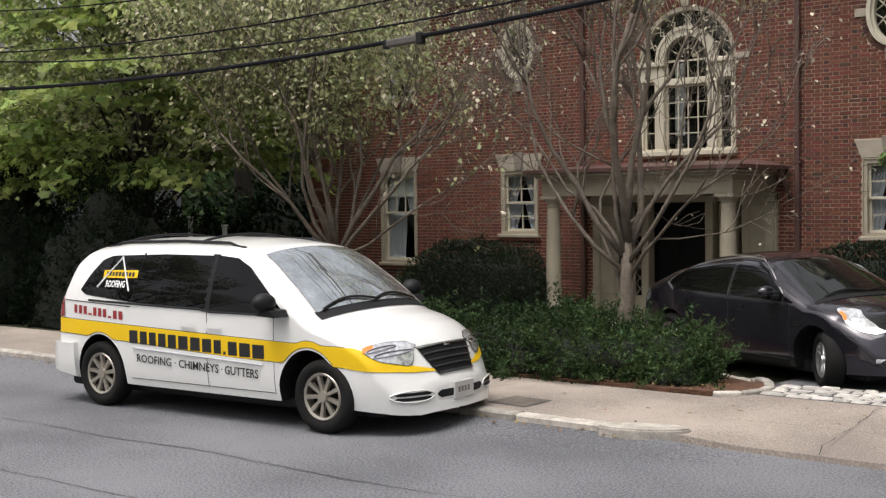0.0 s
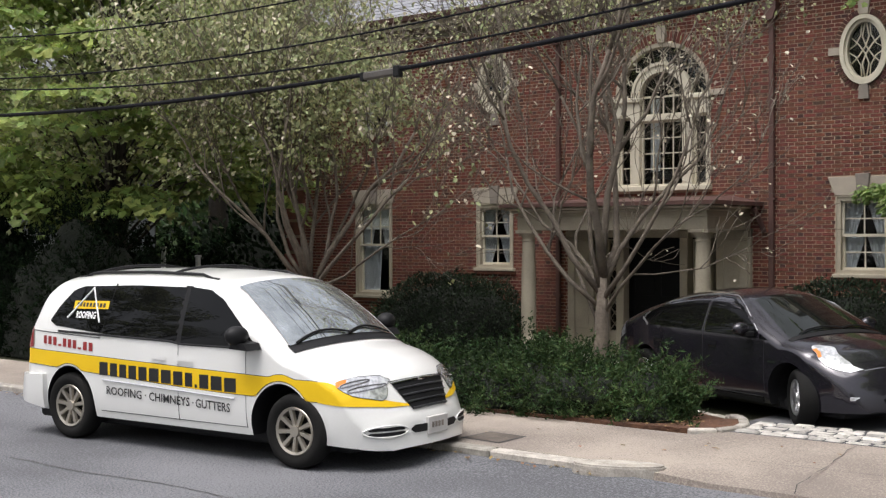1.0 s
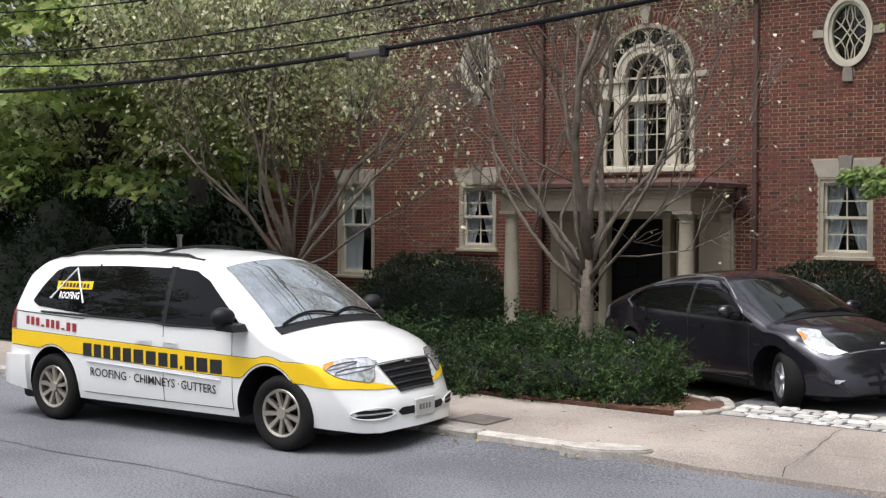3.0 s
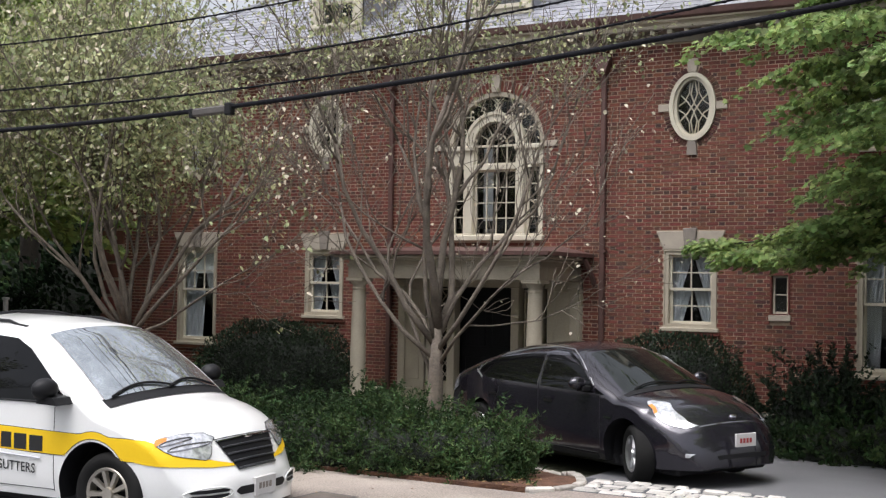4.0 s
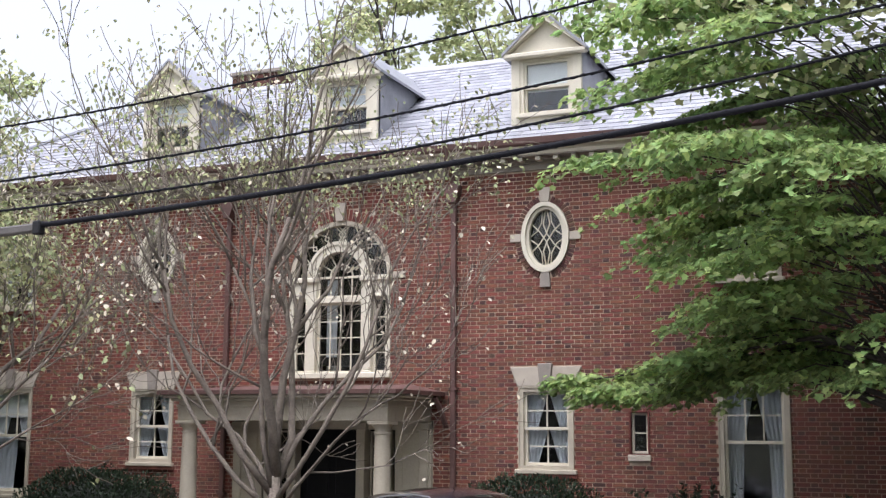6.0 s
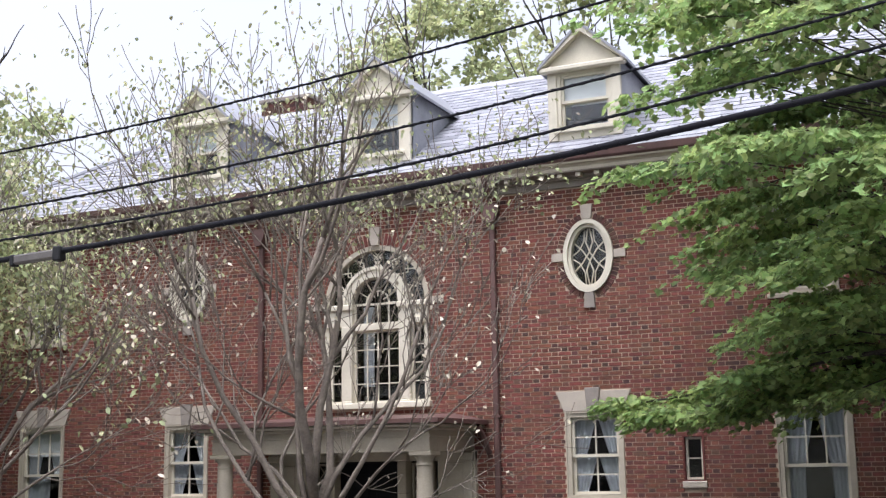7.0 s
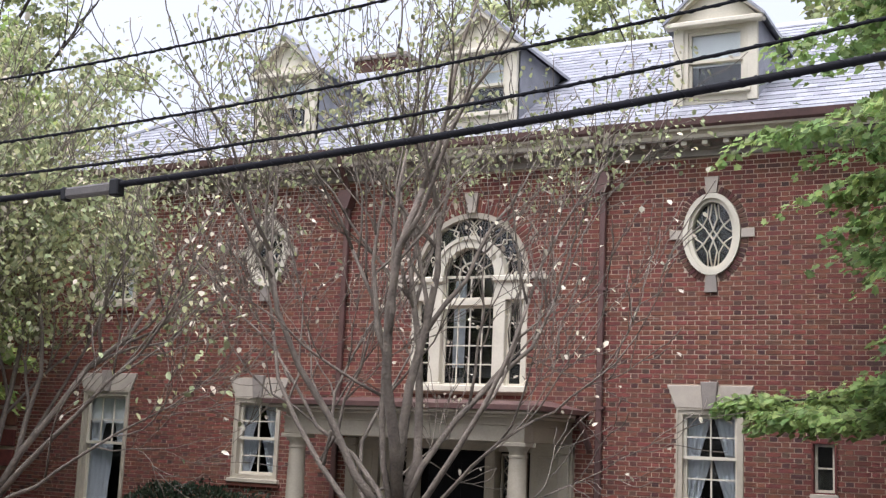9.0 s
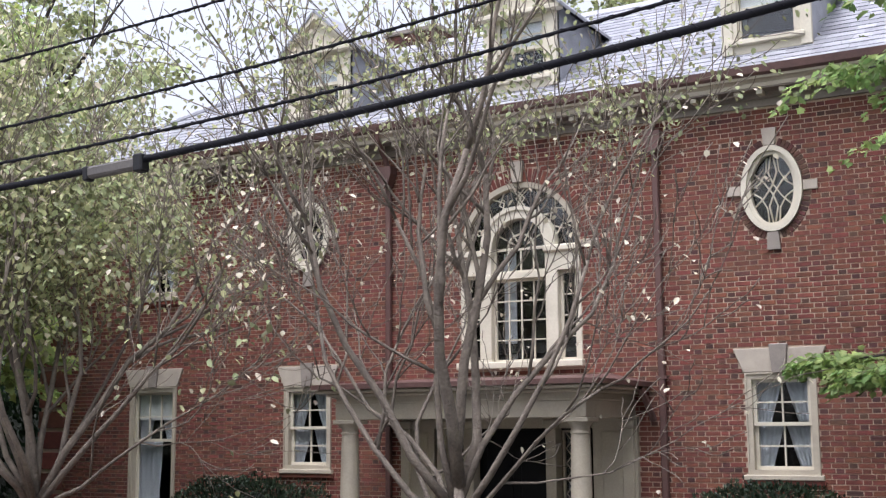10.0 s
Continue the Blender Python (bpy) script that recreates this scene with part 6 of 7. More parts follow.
def layered_maple(label, x, y, z0, height, seed, reach, count, leaf, mat, trunk_r, sprays=70, low_limb=(), bark=BARK_DARK, behind=1.0, size=1.0):
    """A maple: limbs that carry flat, drooping sprays of lobed leaves, one layer over the other. reach: the crown's radius as a table of height."""
    t = thing("tree", label, "tree", at=Matrix.Translation((x, y, z0)))
    rnd = random.Random(seed)
    tubes = [([(0, 0, -0.1), (0.05, 0, 1.2), (0, 0.08, height * 0.45), (0.1, 0, height * 0.92)], [trunk_r * 1.35, trunk_r, trunk_r * 0.75, trunk_r * 0.15])]
    cs, os_ = [], []
    per = count // sprays
    zs, rs = zip(*reach)
    for k in range(sprays):
        f = (k + rnd.random()) / sprays
        z = zs[0] + (height - zs[0]) * f ** 1.15
        az = rnd.uniform(0, 2 * math.pi)
        rr = float(np.interp(z, zs, rs)) * math.sqrt(rnd.uniform(0.35, 0.95))
        c = Vector((rr * math.cos(az), rr * math.sin(az), z))
        if c.y > 0:
            c.y *= behind
        tubes.append(([(0, 0, max(1.2, z - 0.55 * rr)), c * 0.45 + Vector((rnd.uniform(-0.3, 0.3), rnd.uniform(-0.3, 0.3), 0.5 * z)), c * 0.8 + Vector((rnd.uniform(-0.15, 0.15), rnd.uniform(-0.15, 0.15), 0.2 * z + 0.05)), c + Vector((0, 0, -0.05))], [trunk_r * 0.13 * (1.15 - f), trunk_r * 0.08 * (1.15 - f), 0.010, 0.005]))
        span = rnd.uniform(0.6, 1.1) * size
        n = int(per * span / size)
        a = rng.uniform(0, 2 * np.pi, n)
        q = np.sqrt(rng.uniform(0, 1, n)) * span * (0.8 + 0.25 * np.sin(3 * a + k) + 0.15 * np.sin(7 * a + 2 * k))
        px, py = q * np.cos(a) * 1.25, q * np.sin(a) * 0.9
        ca, sa = math.cos(az), math.sin(az)
        gx, gy = px * ca - py * sa, px * sa + py * ca
        pz = -0.20 * px - 0.24 * q * q / size + np.abs(rng.normal(0, 0.05, n)) * -1 + 0.06 * np.sin(3 * gx + k) * np.cos(3 * gy)
        cs.append(np.stack([c.x + gx, c.y + gy * (behind if c.y > 0 else 1.0), c.z + pz], 1))
        os_.append(np.stack([np.full(n, ca) * 0.6 + gx / span, np.full(n, sa) * 0.6 + gy / span, np.full(n, -0.25)], 1))
    # the long low limb that reaches out towards the porch
    for k, (fx, fy, fz, span) in enumerate(low_limb):
        n = int(1100 * span)
        a, q = rng.uniform(0, 2 * np.pi, n), np.sqrt(rng.uniform(0, 1, n)) * span
        gx, gy = q * np.cos(a) * 1.25, q * np.sin(a) * 0.9
        pz = 0.12 * gx - 0.25 * q * q + rng.normal(0, 0.06, n)
        cs.append(np.stack([fx + gx, fy + gy, fz + pz], 1))
        os_.append(np.stack([np.full(n, -0.5) + gx / span, np.full(n, -0.4) + gy / span, np.full(n, -0.3)], 1))
        tubes.append(([(0, 0, 2.2 + 0.08 * k), (fx * 0.5, fy * 0.5, fz + 0.25), (fx, fy, fz)], [0.045, 0.028, 0.008]))
    wood("trunk", tubes, bark, t, 0.008, "dark trunk and limbs")
    leaf_mesh("crown", np.concatenate(cs), np.concatenate(os_), leaf, leaf * 1.05, mat, t, "layered sprays of leaves", lobed=True, hang=0.75)
    return t


LOW_LIMB = ((-4.95, 0.9, 2.88, 0.38), (-4.35, 0.6, 2.75, 0.48), (-3.65, 0.4, 2.72, 0.52), (-2.95, 0.2, 2.9, 0.55), (-2.25, 0.0, 3.1, 0.6), (-3.9, 1.0, 3.0, 0.4), (-3.1, -0.4, 3.1, 0.5))
MAPLE_REACH = ((2.9, 2.5), (3.3, 3.0), (3.9, 3.2), (4.4, 4.0), (6.0, 4.5), (7.7, 4.1), (8.8, 3.4), (10.5, 2.6), (12.0, 1.0))
maple = layered_maple("green maple with layered sprays of broad leaves", 6.05, -3.2, -0.15, 12.0, 21, MAPLE_REACH, 108000, 0.096, LEAF_MAPLE, 0.2, 330, LOW_LIMB, behind=0.55)
turning = rng.normal(0, 1, (3500, 3)) * np.array([1.3, 1.0, 1.0]) + np.array([-0.6, -2.4, 7.6])
leaf_mesh("turning_leaves", turning, rng.normal(0, 1, (3500, 3)), 0.11, 0.11, LEAF_OLIVE, maple, "yellowing leaves", lobed=True, hang=0.6)


def shade_tree(label, x, y, z0, height, radius, count, leaf, mat, seed, trunk_r=0.28, crown_from=0.3):
    """A tall broad tree: limbs, and leaves gathered in many uneven clumps."""
    t = thing("tree", label, "tree", at=Matrix.Translation((x, y, z0)))
    rnd = random.Random(seed)
    tubes, tips = [], []
    fork = height * crown_from
    tubes.append(([(0, 0, -0.2), (0.05, 0.02, fork * 0.5), (0.0, 0.1, fork), (0.2, 0, height * 0.68)], [trunk_r * 1.4, trunk_r, trunk_r * 0.8, 0.02]))
    for k in range(9):
        az, lean_a = rnd.uniform(0, 2 * math.pi), radians(rnd.uniform(20, 70))
        d = (math.cos(az) * math.sin(lean_a), math.sin(az) * math.sin(lean_a), math.cos(lean_a))
        grow(tubes, tips, (0, 0, fork * rnd.uniform(0.6, 1.5)), d, radius * rnd.uniform(0.7, 1.0), trunk_r * 0.42, 2, 0.16, 0.6, rnd.random(), 0.06, (2, 3), 0.7)
    wood("trunk", tubes, BARK_DARK, t, 0.01, "dark trunk and limbs")
    clumps = []
    for k in range(95):
        az, f = rnd.uniform(0, 2 * math.pi), rnd.random()
        zz = fork * 0.75 + (height - fork * 0.75) * f
        env = radius * rnd.uniform(0.7, 1.15) * math.sqrt(max(0.05, 1 - (2 * f - 0.85) ** 2 * 0.75))
        rr = env * math.sqrt(rnd.uniform(0.15, 1.0))
        clumps.append((rr * math.cos(az), rr * math.sin(az), zz, rnd.uniform(0.08, 0.26) * radius))
    pick = rng.integers(0, len(clumps), count)
    cl = np.array(clumps)[pick]
    d = rng.normal(0, 1, (count, 3))
    d /= np.linalg.norm(d, axis=1)[:, None]
    q = cl[:, 3:4] * rng.uniform(0.35, 1.0, (count, 1))
    c = cl[:, :3] + d * q * np.array([1.0, 1.0, 0.6])
    leaf_mesh("crown", c, d, leaf, leaf * 0.8, mat, t, "dense crown in uneven clumps", flat=0.2)
    return t


def shrub(name, label, cx, cy, z0, rx, ry, top, count, leaf, wide, mat, seed, rough=0.14, power=2.6, category="shrub", upward=0.4, sprays=0.0):
    """A clipped or loose shrub: an inner mass whose near-black colour holds the shade within, and thousands of leaves
    over its lumpy surface.
    """
    t = thing(name, label, category, at=Matrix.Translation((cx, cy, z0)))
    hz = top - z0

    def surface(d):
        k = (np.abs(d[:, 0] / rx) ** power + np.abs(d[:, 1] / ry) ** power + np.abs(d[:, 2] / hz) ** power) ** (-1 / power)
        return d * k[:, None]

    d = rng.normal(0, 1, (count, 3))
    d[:, 2] = np.abs(d[:, 2]) * 0.9 - 0.02
    d /= np.linalg.norm(d, axis=1)[:, None]
    p = surface(d * np.array([rx, ry, hz]) / max(rx, ry, hz))
    lump = np.array([noise.noise(Vector((a * 1.7 + seed, b * 1.7, c * 2.0))) + 0.6 * noise.noise(Vector((a * 4.5, b * 4.5 + seed, c * 4.5))) for a, b, c in p])
    deep = 1.0 - 0.20 * rng.uniform(0, 1, count) ** 2
    p = p * (1 + rough * lump)[:, None] * deep[:, None]
    if sprays:
        heads = rng.integers(0, count, max(60, count // 48))
        own = heads[rng.integers(0, len(heads), count)]
        reach = rng.uniform(0, 1, count)
        wayd = d[own] + rng.normal(0, 1, (count, 3))[own] * 0.45 + np.array([0, 0, 0.25])
        across = np.cross(wayd, np.array([0.0, 0.0, 1.0]))
        fan = rng.normal(0, 1, count) * (1 - reach)
        q = p[own] * 0.93 + wayd * (reach * (0.12 + sprays))[:, None] + across * (fan * 0.07)[:, None]
        mixd = rng.uniform(0, 1, count) < 0.8
        p[mixd] = q[mixd]
    p[:, 2] = np.maximum(p[:, 2], 0.01)
    out = d.copy()
    out[:, 2] += upward
    leaf_mesh("leaves", p, out, leaf, wide, mat, t, "", droop=0.0)
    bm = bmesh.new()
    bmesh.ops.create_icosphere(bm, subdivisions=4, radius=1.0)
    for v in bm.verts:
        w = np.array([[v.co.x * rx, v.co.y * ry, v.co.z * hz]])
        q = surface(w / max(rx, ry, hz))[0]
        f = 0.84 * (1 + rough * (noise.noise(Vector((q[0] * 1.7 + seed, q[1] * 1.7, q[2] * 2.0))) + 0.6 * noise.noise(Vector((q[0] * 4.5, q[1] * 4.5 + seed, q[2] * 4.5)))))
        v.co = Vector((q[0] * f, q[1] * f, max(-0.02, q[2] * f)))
    part("inner_shade_mass", bm, CORE, t, smooth=1)
    return t


shrub("rounded_shrub", "large rounded dark green evergreen shrub before the wall", -7.45, -1.65, -0.22, 1.72, 1.15, 1.33, 17000, 0.062, 0.034, LEAF_BOX, 3.0)
shrub("rounded_shrub", "rounded dark green evergreen shrub beside the porch", 0.12, -1.3, -0.22, 1.35, 0.95, 1.33, 12000, 0.062, 0.034, LEAF_BOX, 8.0)
shrub("rounded_shrub", "loose dark green shrub under the tall window", 2.6, -1.5, -0.22, 0.95, 0.8, 0.88, 6500, 0.09, 0.045, LEAF_BOX, 13.0, 0.25, 2.0, sprays=0.25)
shrub("rounded_shrub", "loose dark green shrub under the tall window", 4.3, -1.6, -0.22, 1.1, 0.8, 0.70, 6500, 0.09, 0.045, LEAF_BOX, 17.0, 0.25, 2.0, sprays=0.25)
shrub("rounded_shrub", "low leafy green shrub beside the driveway", 3.4, -2.6, -0.22, 1.5, 0.6, 0.30, 5000, 0.09, 0.05, LEAF_HEDGE, 19.0, 0.3, 2.0, sprays=0.2)
shrub("rounded_shrub", "low leafy plant at the foot of the porch column", -4.9, -2.3, -0.22, 0.5, 0.45, 0.22, 1600, 0.08, 0.05, LEAF_HEDGE, 23.0, 0.25, 2.0, sprays=0.1)
shrub("low_hedge", "loose low green yew hedge in the mulch bed", -0.98, -8.38, 0.14, 1.9, 0.98, 0.66, 38000, 0.062, 0.020, LEAF_HEDGE, 29.0, 0.32, 2.6, "hedge", 0.05, 0.11)
shrub("low_hedge", "loose low green yew hedge in the mulch bed", -4.2, -8.2, 0.15, 1.6, 0.95, 0.74, 20000, 0.062, 0.020, LEAF_HEDGE, 31.0, 0.32, 2.6, "hedge", 0.05, 0.11)
shrub("low_hedge", "low grey-green creeping shrub at the bed's edge", 0.72, -8.85, 0.16, 0.40, 0.33, 0.34, 2600, 0.07, 0.016, LEAF_HEDGE, 37.0, 0.25, 2.0, "hedge", 0.3, 0.15)
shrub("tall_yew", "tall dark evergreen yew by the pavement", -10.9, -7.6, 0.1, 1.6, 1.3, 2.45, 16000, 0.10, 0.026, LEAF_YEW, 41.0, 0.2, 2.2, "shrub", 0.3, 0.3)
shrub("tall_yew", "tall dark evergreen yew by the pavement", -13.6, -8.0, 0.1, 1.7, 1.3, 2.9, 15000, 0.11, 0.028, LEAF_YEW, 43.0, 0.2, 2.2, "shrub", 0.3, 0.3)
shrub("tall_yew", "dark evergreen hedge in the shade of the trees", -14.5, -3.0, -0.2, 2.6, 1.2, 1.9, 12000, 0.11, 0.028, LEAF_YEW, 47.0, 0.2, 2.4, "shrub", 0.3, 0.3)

LEFT_REACH = ((2.7, 2.6), (3.4, 3.6), (5.0, 4.2), (7.0, 3.8), (8.5, 2.6), (10.0, 1.0))
near_l = layered_maple("broad shade tree with layered yellowing green leaves", -13.2, -5.2, -0.1, 10.0, 51, LEFT_REACH, 24000, 0.185, LEAF_SHADE, 0.26, 130, size=1.15)
shade_tree("broad shade tree with green leaves and dark limbs", -17.5, -2.0, -0.2, 11.5, 4.8, 26000, 0.2, LEAF_SHADE, 57, 0.3, 0.40)
back = shade_tree("tall green tree behind the house", -2.2, 15.0, -0.2, 18.5, 5.5, 17000, 0.23, LEAF_GREEN, 61, 0.35, 0.4)
for x, y, s, a in ((-9.3, 16.5, 0.92, 200), (5.2, 15.0, 1.0, 70), (12.0, 13.0, 1.05, 140), (-25.0, 8.0, 0.95, 200), (-21.0, -8.5, 0.7, 310), (-30.0, -3.0, 0.9, 30), (18.0, 5.0, 0.9, 250), (-34.0, 12.0, 0.8, 15)):
    o = copy_thing(back, Matrix.Translation((x, y, -0.2)) @ Matrix.Rotation(radians(a), 4, "Z"))
    o.scale = (s, s, s)
# the tree-lined far side of the street, which the panes mirror
for x, y, s, a in ((-14, -33, 0.66, 10), (-5, -34, 0.7, 100), (4, -33, 0.62, 190), (13, -34, 0.7, 280), (22, -33, 0.66, 50), (-24, -32, 0.7, 80), (32, -33, 0.66, 120)):
    o = copy_thing(back, Matrix.Translation((x, y, 0.0)) @ Matrix.Rotation(radians(a), 4, "Z"))
    o.scale = (s, s, s)
    o["label"], o["group"] = "green street tree on the far side", "trees across the street"

gold = np.array([(q[0] * 1.0, q[1] * 1.0, q[2]) for q in rng.normal(0, 1, (5200, 3)) * np.array([1.5, 1.5, 0.9]) + np.array([0.4, -1.2, 4.6])])
leaf_mesh("turning_leaves", gold, rng.normal(0, 1, (5200, 3)), 0.12, 0.085, LEAF_OLIVE, near_l, "yellowing outer leaves", flat=0.3)
# Extra tree outside the view, added to dim the lower right wall.
o = copy_thing(near_l, Matrix.Translation((10.4, -6.8, -0.1)) @ Matrix.Rotation(radians(120), 4, "Z"))
o["label"] = "unseen added tree that shades the right of the house wall"
shrub("far_woods", "dense green undergrowth behind the trees", -30.0, 22.0, -0.3, 16.0, 4.0, 6.0, 16000, 0.5, 0.3, LEAF_HEDGE, 53.0, 0.25, 2.4, "woods", 0.3)
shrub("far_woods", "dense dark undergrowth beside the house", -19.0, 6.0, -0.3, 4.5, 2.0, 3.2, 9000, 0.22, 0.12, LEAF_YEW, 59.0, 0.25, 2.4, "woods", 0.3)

# fallen leaves on bed, pavement and gutter
n = 900
lx = np.concatenate([rng.uniform(-2.5, 1.6, 500), rng.uniform(-3, 6, 200), rng.uniform(-8, 1.6, 200)])
ly = np.concatenate([rng.uniform(-9.3, -8.6, 500), rng.uniform(-10.9, -9.0, 200), rng.uniform(-11.3, -11.14, 200)])
lz = np.array([(0.05 if b < -11 else ground_height(b)) + (0.05 if b > -9.33 and a < 1.5 else 0.012) for a, b in zip(lx, ly)])
keep = (rng.uniform(0, 1, n) < np.where((ly > -10.9) & (ly < -9.36), 0.2, 0.9)) & ~((lx > 1.4) & (ly > -9.4))
flat_leaf = leaf_mesh("fallen_leaves", np.stack([lx, ly, lz], 1)[keep], rng.normal(0, 1, (n, 3))[keep] * np.array([1, 1, 0.1]), 0.055, 0.036, LITTER, None, "brown and yellow fallen leaves on bed and pavement", droop=0.0, flat=0.8)
tagged(flat_leaf, category="leaves")

# ---- overhead cables ----


def cable(name, label, ends, sag, r, wrap):
    """A cable along the street, hanging in a shallow curve; ends: (x, z) at both, y is shared."""
    t = thing(name, label, "cable", "cables over the pavement")
    (xa, za), (xb, zb) = ends
    pts = []
    for k in range(81):
        f = k / 80
        pts.append((xa + (xb - xa) * f, -9.3 + 0.0 * f, za + (zb - za) * f - sag * 4 * f * (1 - f)))
    part("strand", tube(bmesh.new(), pts, r, 8), CABLE, t, smooth=1)
    if wrap:
        tw = []
        for k in range(1201):
            f = k / 1200
            x = xa + (xb - xa) * f
            z = za + (zb - za) * f - sag * 4 * f * (1 - f)
            tw.append((x, -9.3 + (r + 0.003) * math.cos(k * 1.1), z + (r + 0.003) * math.sin(k * 1.1)))
        part("lashing_wire", tube(bmesh.new(), tw, 0.0035, 4), CABLE, t)
    return t


def through_points(p0, p1, p2, xa, xb):
    """Ends and sag of the curve that runs through three points (x, z)."""
    a, b, c = np.polyfit([p0[0], p1[0], p2[0]], [p0[1], p1[1], p2[1]], 2)
    za, zb = np.polyval((a, b, c), xa), np.polyval((a, b, c), xb)
    xm = (xa + xb) / 2
    return ((xa, za), (xb, zb)), (za + zb) / 2 - np.polyval((a, b, c), xm)


for label, pts, r, wrap in (
        ("thick black telephone cable over the pavement", ((-6.0, 3.94), (0.3, 4.17), (5.4, 4.64)), 0.027, True),
        ("thin black overhead cable over the pavement", ((-6.5, 4.20), (0.36, 4.36), (5.43, 4.917)), 0.012, True),
        ("thin black overhead cable over the pavement", ((-6.0, 4.45), (0.36, 4.68), (5.45, 5.229)), 0.011, True),
        ("thin black overhead wire high over the pavement", ((-6.0, 5.03), (1.23, 5.335), (6.0, 5.98)), 0.010, True)):
    ends, sag = through_points(*pts, -19.0, 15.0)
    cable("overhead_cable", label, ends, sag, r, wrap)
splice = thing("cable_splice", "grey sleeve splice hung on the thick cable", "cable splice", at=Matrix.Translation((-2.55, -9.3, 3.985)) @ Matrix.Rotation(radians(-2.2), 4, "Y"))
bm = bmesh.new()
box(bm, -0.26, 0.24, -0.04, 0.04, -0.035, 0.055, bevel=0.018)
part("sleeve", bm, SLEEVE, splice)
part("end_clamp", boxed(0.22, 0.31, -0.05, 0.05, -0.06, 0.075, bevel=0.012), TRIM, splice)
part("end_clamp", boxed(-0.30, -0.24, -0.045, 0.045, -0.05, 0.06, bevel=0.012), TRIM, splice)

# ---- the neighbouring house, half hidden by trees ----
nb = thing("neighbouring_house", "grey clapboard house half hidden behind trees", "house", at=Matrix.Translation((-31.0, 2.0, -0.2)))
part("core_wall", boxed(-5, 5, -3.9, 4, 0, 6.2), SIDING, nb)
for k in range(34):
    bm = bmesh.new()
    z = 0.05 + k * 0.18
    v = [bm.verts.new(p) for p in ((-5.02, -3.94, z), (5.02, -3.94, z), (5.02, -3.92, z + 0.2), (-5.02, -3.92, z + 0.2), (-5.02, -3.9, z), (5.02, -3.9, z))]
    bm.faces.new(v[:4])
    bm.faces.new((v[4], v[5], v[1], v[0]))
    part("clapboard", bm, SIDING, nb)
part("roof", prism(bmesh.new(), [(-5.4, 6.1), (5.4, 6.1), (0, 9.5)], -4.4, 4.4), SLATE_ONE, nb)
for x in (-2.5, 0.5, 3.5):
    for z in (1.0, 3.8):
        w = tagged(new("window"), "white-framed window")
        w.parent = nb
        part("frame", ring(bmesh.new(), [(x - 0.55, z), (x + 0.55, z), (x + 0.55, z + 1.5), (x - 0.55, z + 1.5)], [(x - 0.45, z + 0.1), (x + 0.45, z + 0.1), (x + 0.45, z + 1.4), (x - 0.45, z + 1.4)], -4.0, -3.9), POST_WHITE, w)
        part("pane", boxed(x - 0.45, x + 0.45, -3.96, -3.955, z + 0.1, z + 1.4), CAR_GLASS, w)
for x, y, h in ((-10.4, -5.4, 1.75), (-12.0, -4.9, 1.9)):
    post = thing("post", "slim white post under the trees", "post", at=Matrix.Translation((x, y, -0.05)))
    part("shaft", boxed(-0.035, 0.035, -0.035, 0.035, 0, h, bevel=0.008), POST_WHITE, post)
    part("cap", boxed(-0.05, 0.05, -0.05, 0.05, h, h + 0.04, bevel=0.01), POST_WHITE, post)

# ---- bricks and slates, last ----
COURSE, STRETCH, HEAD, JOINT = 0.0677, 0.200, 0.095, 0.0135


def blocked(x0, x1, z0, z1):
    """The stretches of a brick that stay outside the openings."""
    spans = [(x0, x1)]

    def cut(a, b):
        out = []
        for p, q in spans:
            if b <= p or a >= q:
                out.append((p, q))
            else:
                if a - p > 0.03:
                    out.append((p, a - 0.005))
                if q - b > 0.03:
                    out.append((b + 0.005, q))
        return out

    zm = (z0 + z1) / 2
    for key, (cx, hw, lo, hi) in WINDOWS.items():
        if lo - 0.125 < zm < hi + 0.005:
            spans = cut(cx - hw, cx + hw)
        if "upper" not in key and key != "slit" and hi < zm < hi + 0.31:
            g = hw + 0.01 + 0.13 * (zm - hi) / 0.31
            spans = cut(cx - g, cx + g)
    for cx, cz in OVALS:
        f = (zm - cz) / 0.69
        if abs(f) < 1:
            g = 0.515 * math.sqrt(1 - f * f)
            spans = cut(cx - g, cx + g)
    if PAL_LOW - 0.05 < zm < PAL_SPRING:
        spans = cut(CX - PAL_HALF, CX + PAL_HALF)
    elif PAL_SPRING <= zm < PAL_SPRING + PAL_HALF + 0.22:
        g = math.sqrt(max(0.0, (PAL_HALF + 0.22) ** 2 - (zm - PAL_SPRING) ** 2))
        spans = cut(CX - g, CX + g)
    if zm < 2.2:
        spans = cut(sx0, sx1)
    return spans


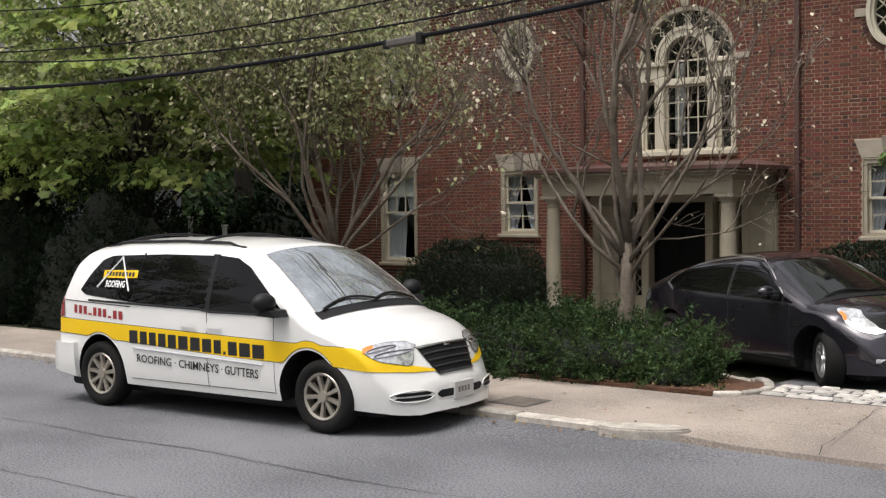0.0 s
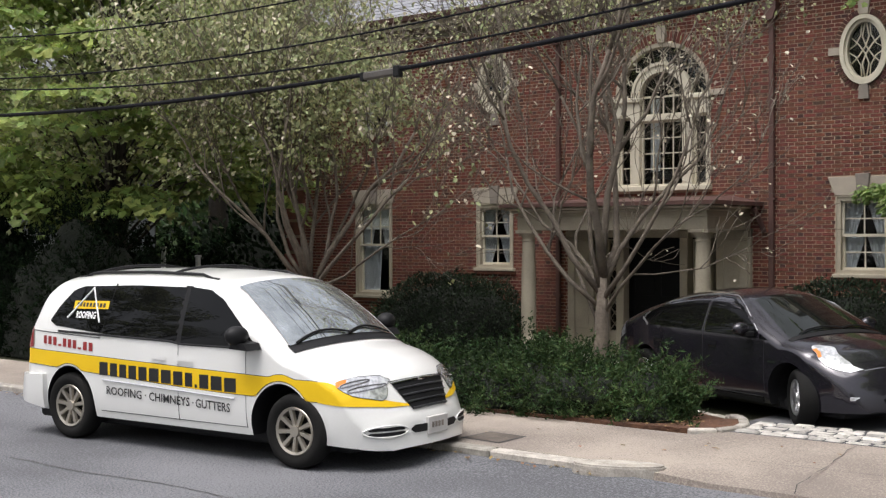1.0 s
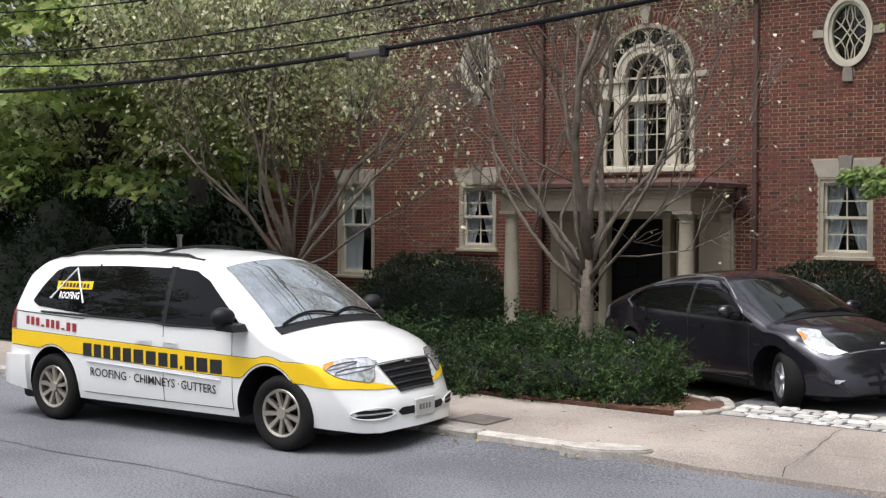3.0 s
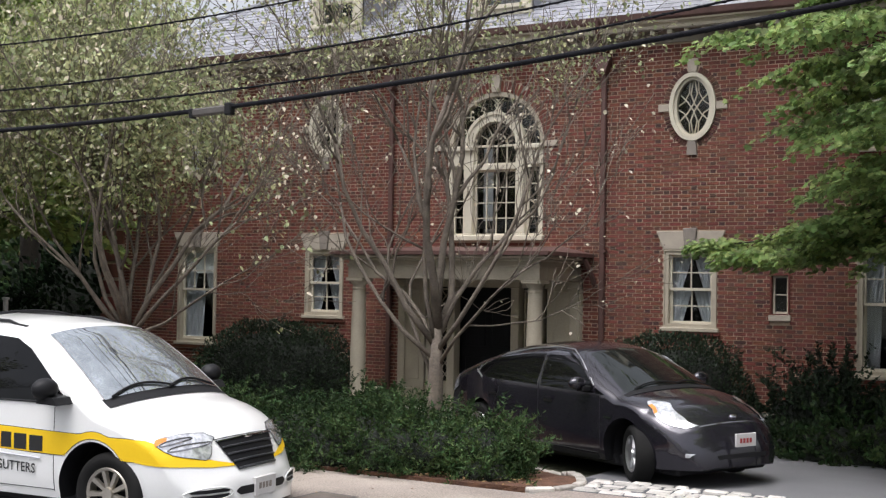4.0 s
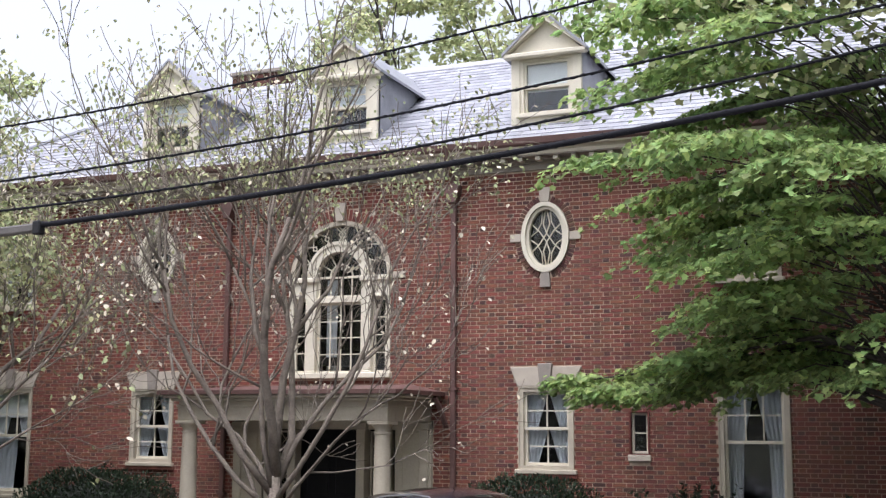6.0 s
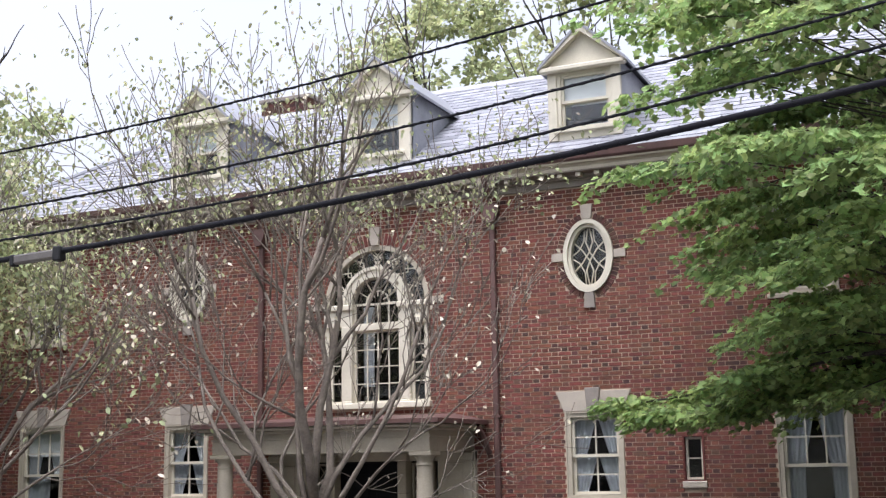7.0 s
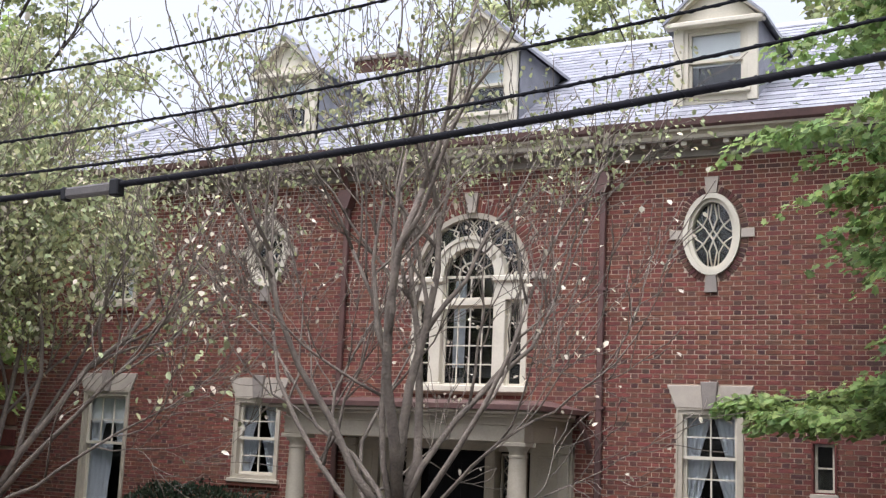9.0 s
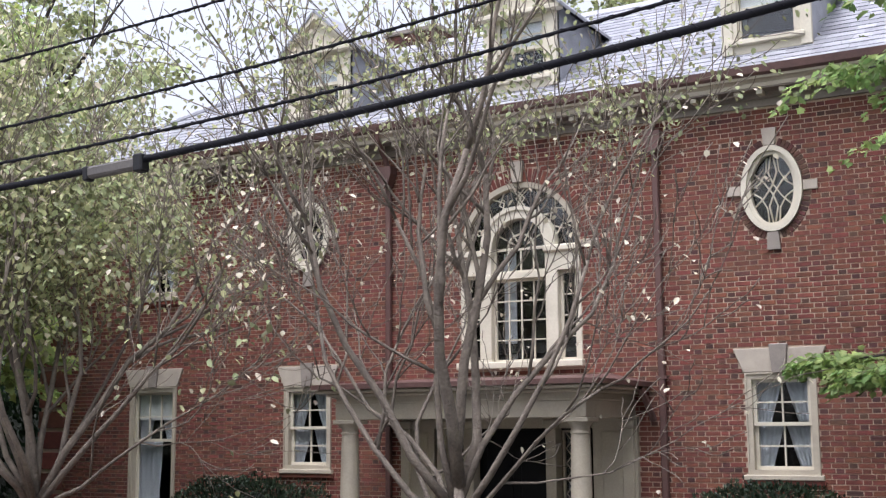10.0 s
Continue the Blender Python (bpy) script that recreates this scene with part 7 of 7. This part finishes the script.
field = {0: ([], []), 1: ([], [])}
single = {}
row = 0
z = 0.11
while z < TOP - 0.03:
    x = LEFT + 0.64 - (0.0 if row % 2 else (STRETCH + HEAD + 2 * JOINT) / 2)
    k = 0
    while x < RIGHT:
        ln = HEAD if k % 2 else STRETCH
        for a, b in blocked(max(x, LEFT + 0.63), min(x + ln, RIGHT), z, z + COURSE - JOINT):
            if b - a < 0.02:
                continue
            proud = random.uniform(-0.004, 0.001)
            dark = k % 2 if random.random() < 0.38 else (1 if random.random() < 0.05 else 0)
            z1 = z + COURSE - JOINT
            if -1.45 < x < 1.3 and 3.30 < z < 4.1:
                key = (round(b - a, 3), dark)
                if key not in single:
                    me = bpy.data.meshes.new("brick")
                    bm = boxed(0, b - a, 0, 0.02, 0, COURSE - JOINT, bevel=0.003)
                    bm.to_mesh(me)
                    bm.free()
                    me.materials.append(HEADER_ONE if dark else BRICK_ONE)
                    single[key] = me
                ob = new("brick", single[key])
                ob.parent = wall
                ob.location = (a, proud, z)
            else:
                v, f = field[dark]
                n = len(v)
                v += [(a, proud, z), (b, proud, z), (b, proud, z1), (a, proud, z1), (a, 0.02, z), (b, 0.02, z), (b, 0.02, z1), (a, 0.02, z1)]
                f += [(n, n + 1, n + 2, n + 3), (n + 1, n, n + 4, n + 5), (n + 2, n + 1, n + 5, n + 6), (n + 3, n + 2, n + 6, n + 7), (n, n + 3, n + 7, n + 4)]
        x += ln + JOINT
        k += 1
    z += COURSE
    row += 1
tagged(part_raw("brickwork", *field[0], BRICK, wall, "red brick stretchers"), kind="stuff")
tagged(part_raw("header_brickwork", *field[1], HEADER, wall, "darker burnt brick headers"), kind="stuff")

sv, sf = [], []
slate_mesh = bpy.data.meshes.new("slate")
bm = boxed(0, 0.235, 0, 0.44, 0, 0.012, bevel=0.003)
bm.to_mesh(slate_mesh)
bm.free()
slate_mesh.materials.append(SLATE_ONE)
lean = math.atan(PITCH)
expo = 0.20
rows_n = int((RIDGE_Y - EAVE_Y) / math.cos(lean) / expo)
for r in range(rows_n):
    s = r * expo
    y = EAVE_Y + s * math.cos(lean)
    zz = EAVE_Z + s * math.sin(lean) - 0.02
    x = LEFT - 0.3 - (0.12 if r % 2 else 0)
    while x < RIGHT + 0.2:
        mid_x = x + 0.12
        hidden = any(abs(mid_x - d) < 0.52 and DY + 0.12 < y < EAVE_Y + (8.3 - EAVE_Z) / PITCH for d in DORMERS)
        hidden |= x < HIP + (y - EAVE_Y) - 0.05
        if not hidden:
            m = Matrix.Translation((x, y, zz + random.uniform(0, 0.004))) @ Matrix.Rotation(lean - 0.045, 4, "X")
            if -3.1 < x < -0.6 and 4 < r < 21 and y < 2.9:
                ob = new("slate", slate_mesh)
                ob.parent = roof
                ob.matrix_basis = m
            else:
                n = len(sv)
                sv += [tuple(m @ Vector(p)) for p in ((0, 0, 0), (0.235, 0, 0), (0.235, 0.44, 0), (0, 0.44, 0), (0, 0, 0.012), (0.235, 0, 0.012), (0.235, 0.44, 0.012), (0, 0.44, 0.012))]
                sf += [(n + 4, n + 5, n + 6, n + 7), (n, n + 1, n + 5, n + 4), (n + 1, n + 2, n + 6, n + 5), (n + 3, n, n + 4, n + 7)]
        x += 0.24
tagged(part_raw("slating", sv, sf, SLATE, roof, "overlapping blue-grey slates"), kind="stuff")
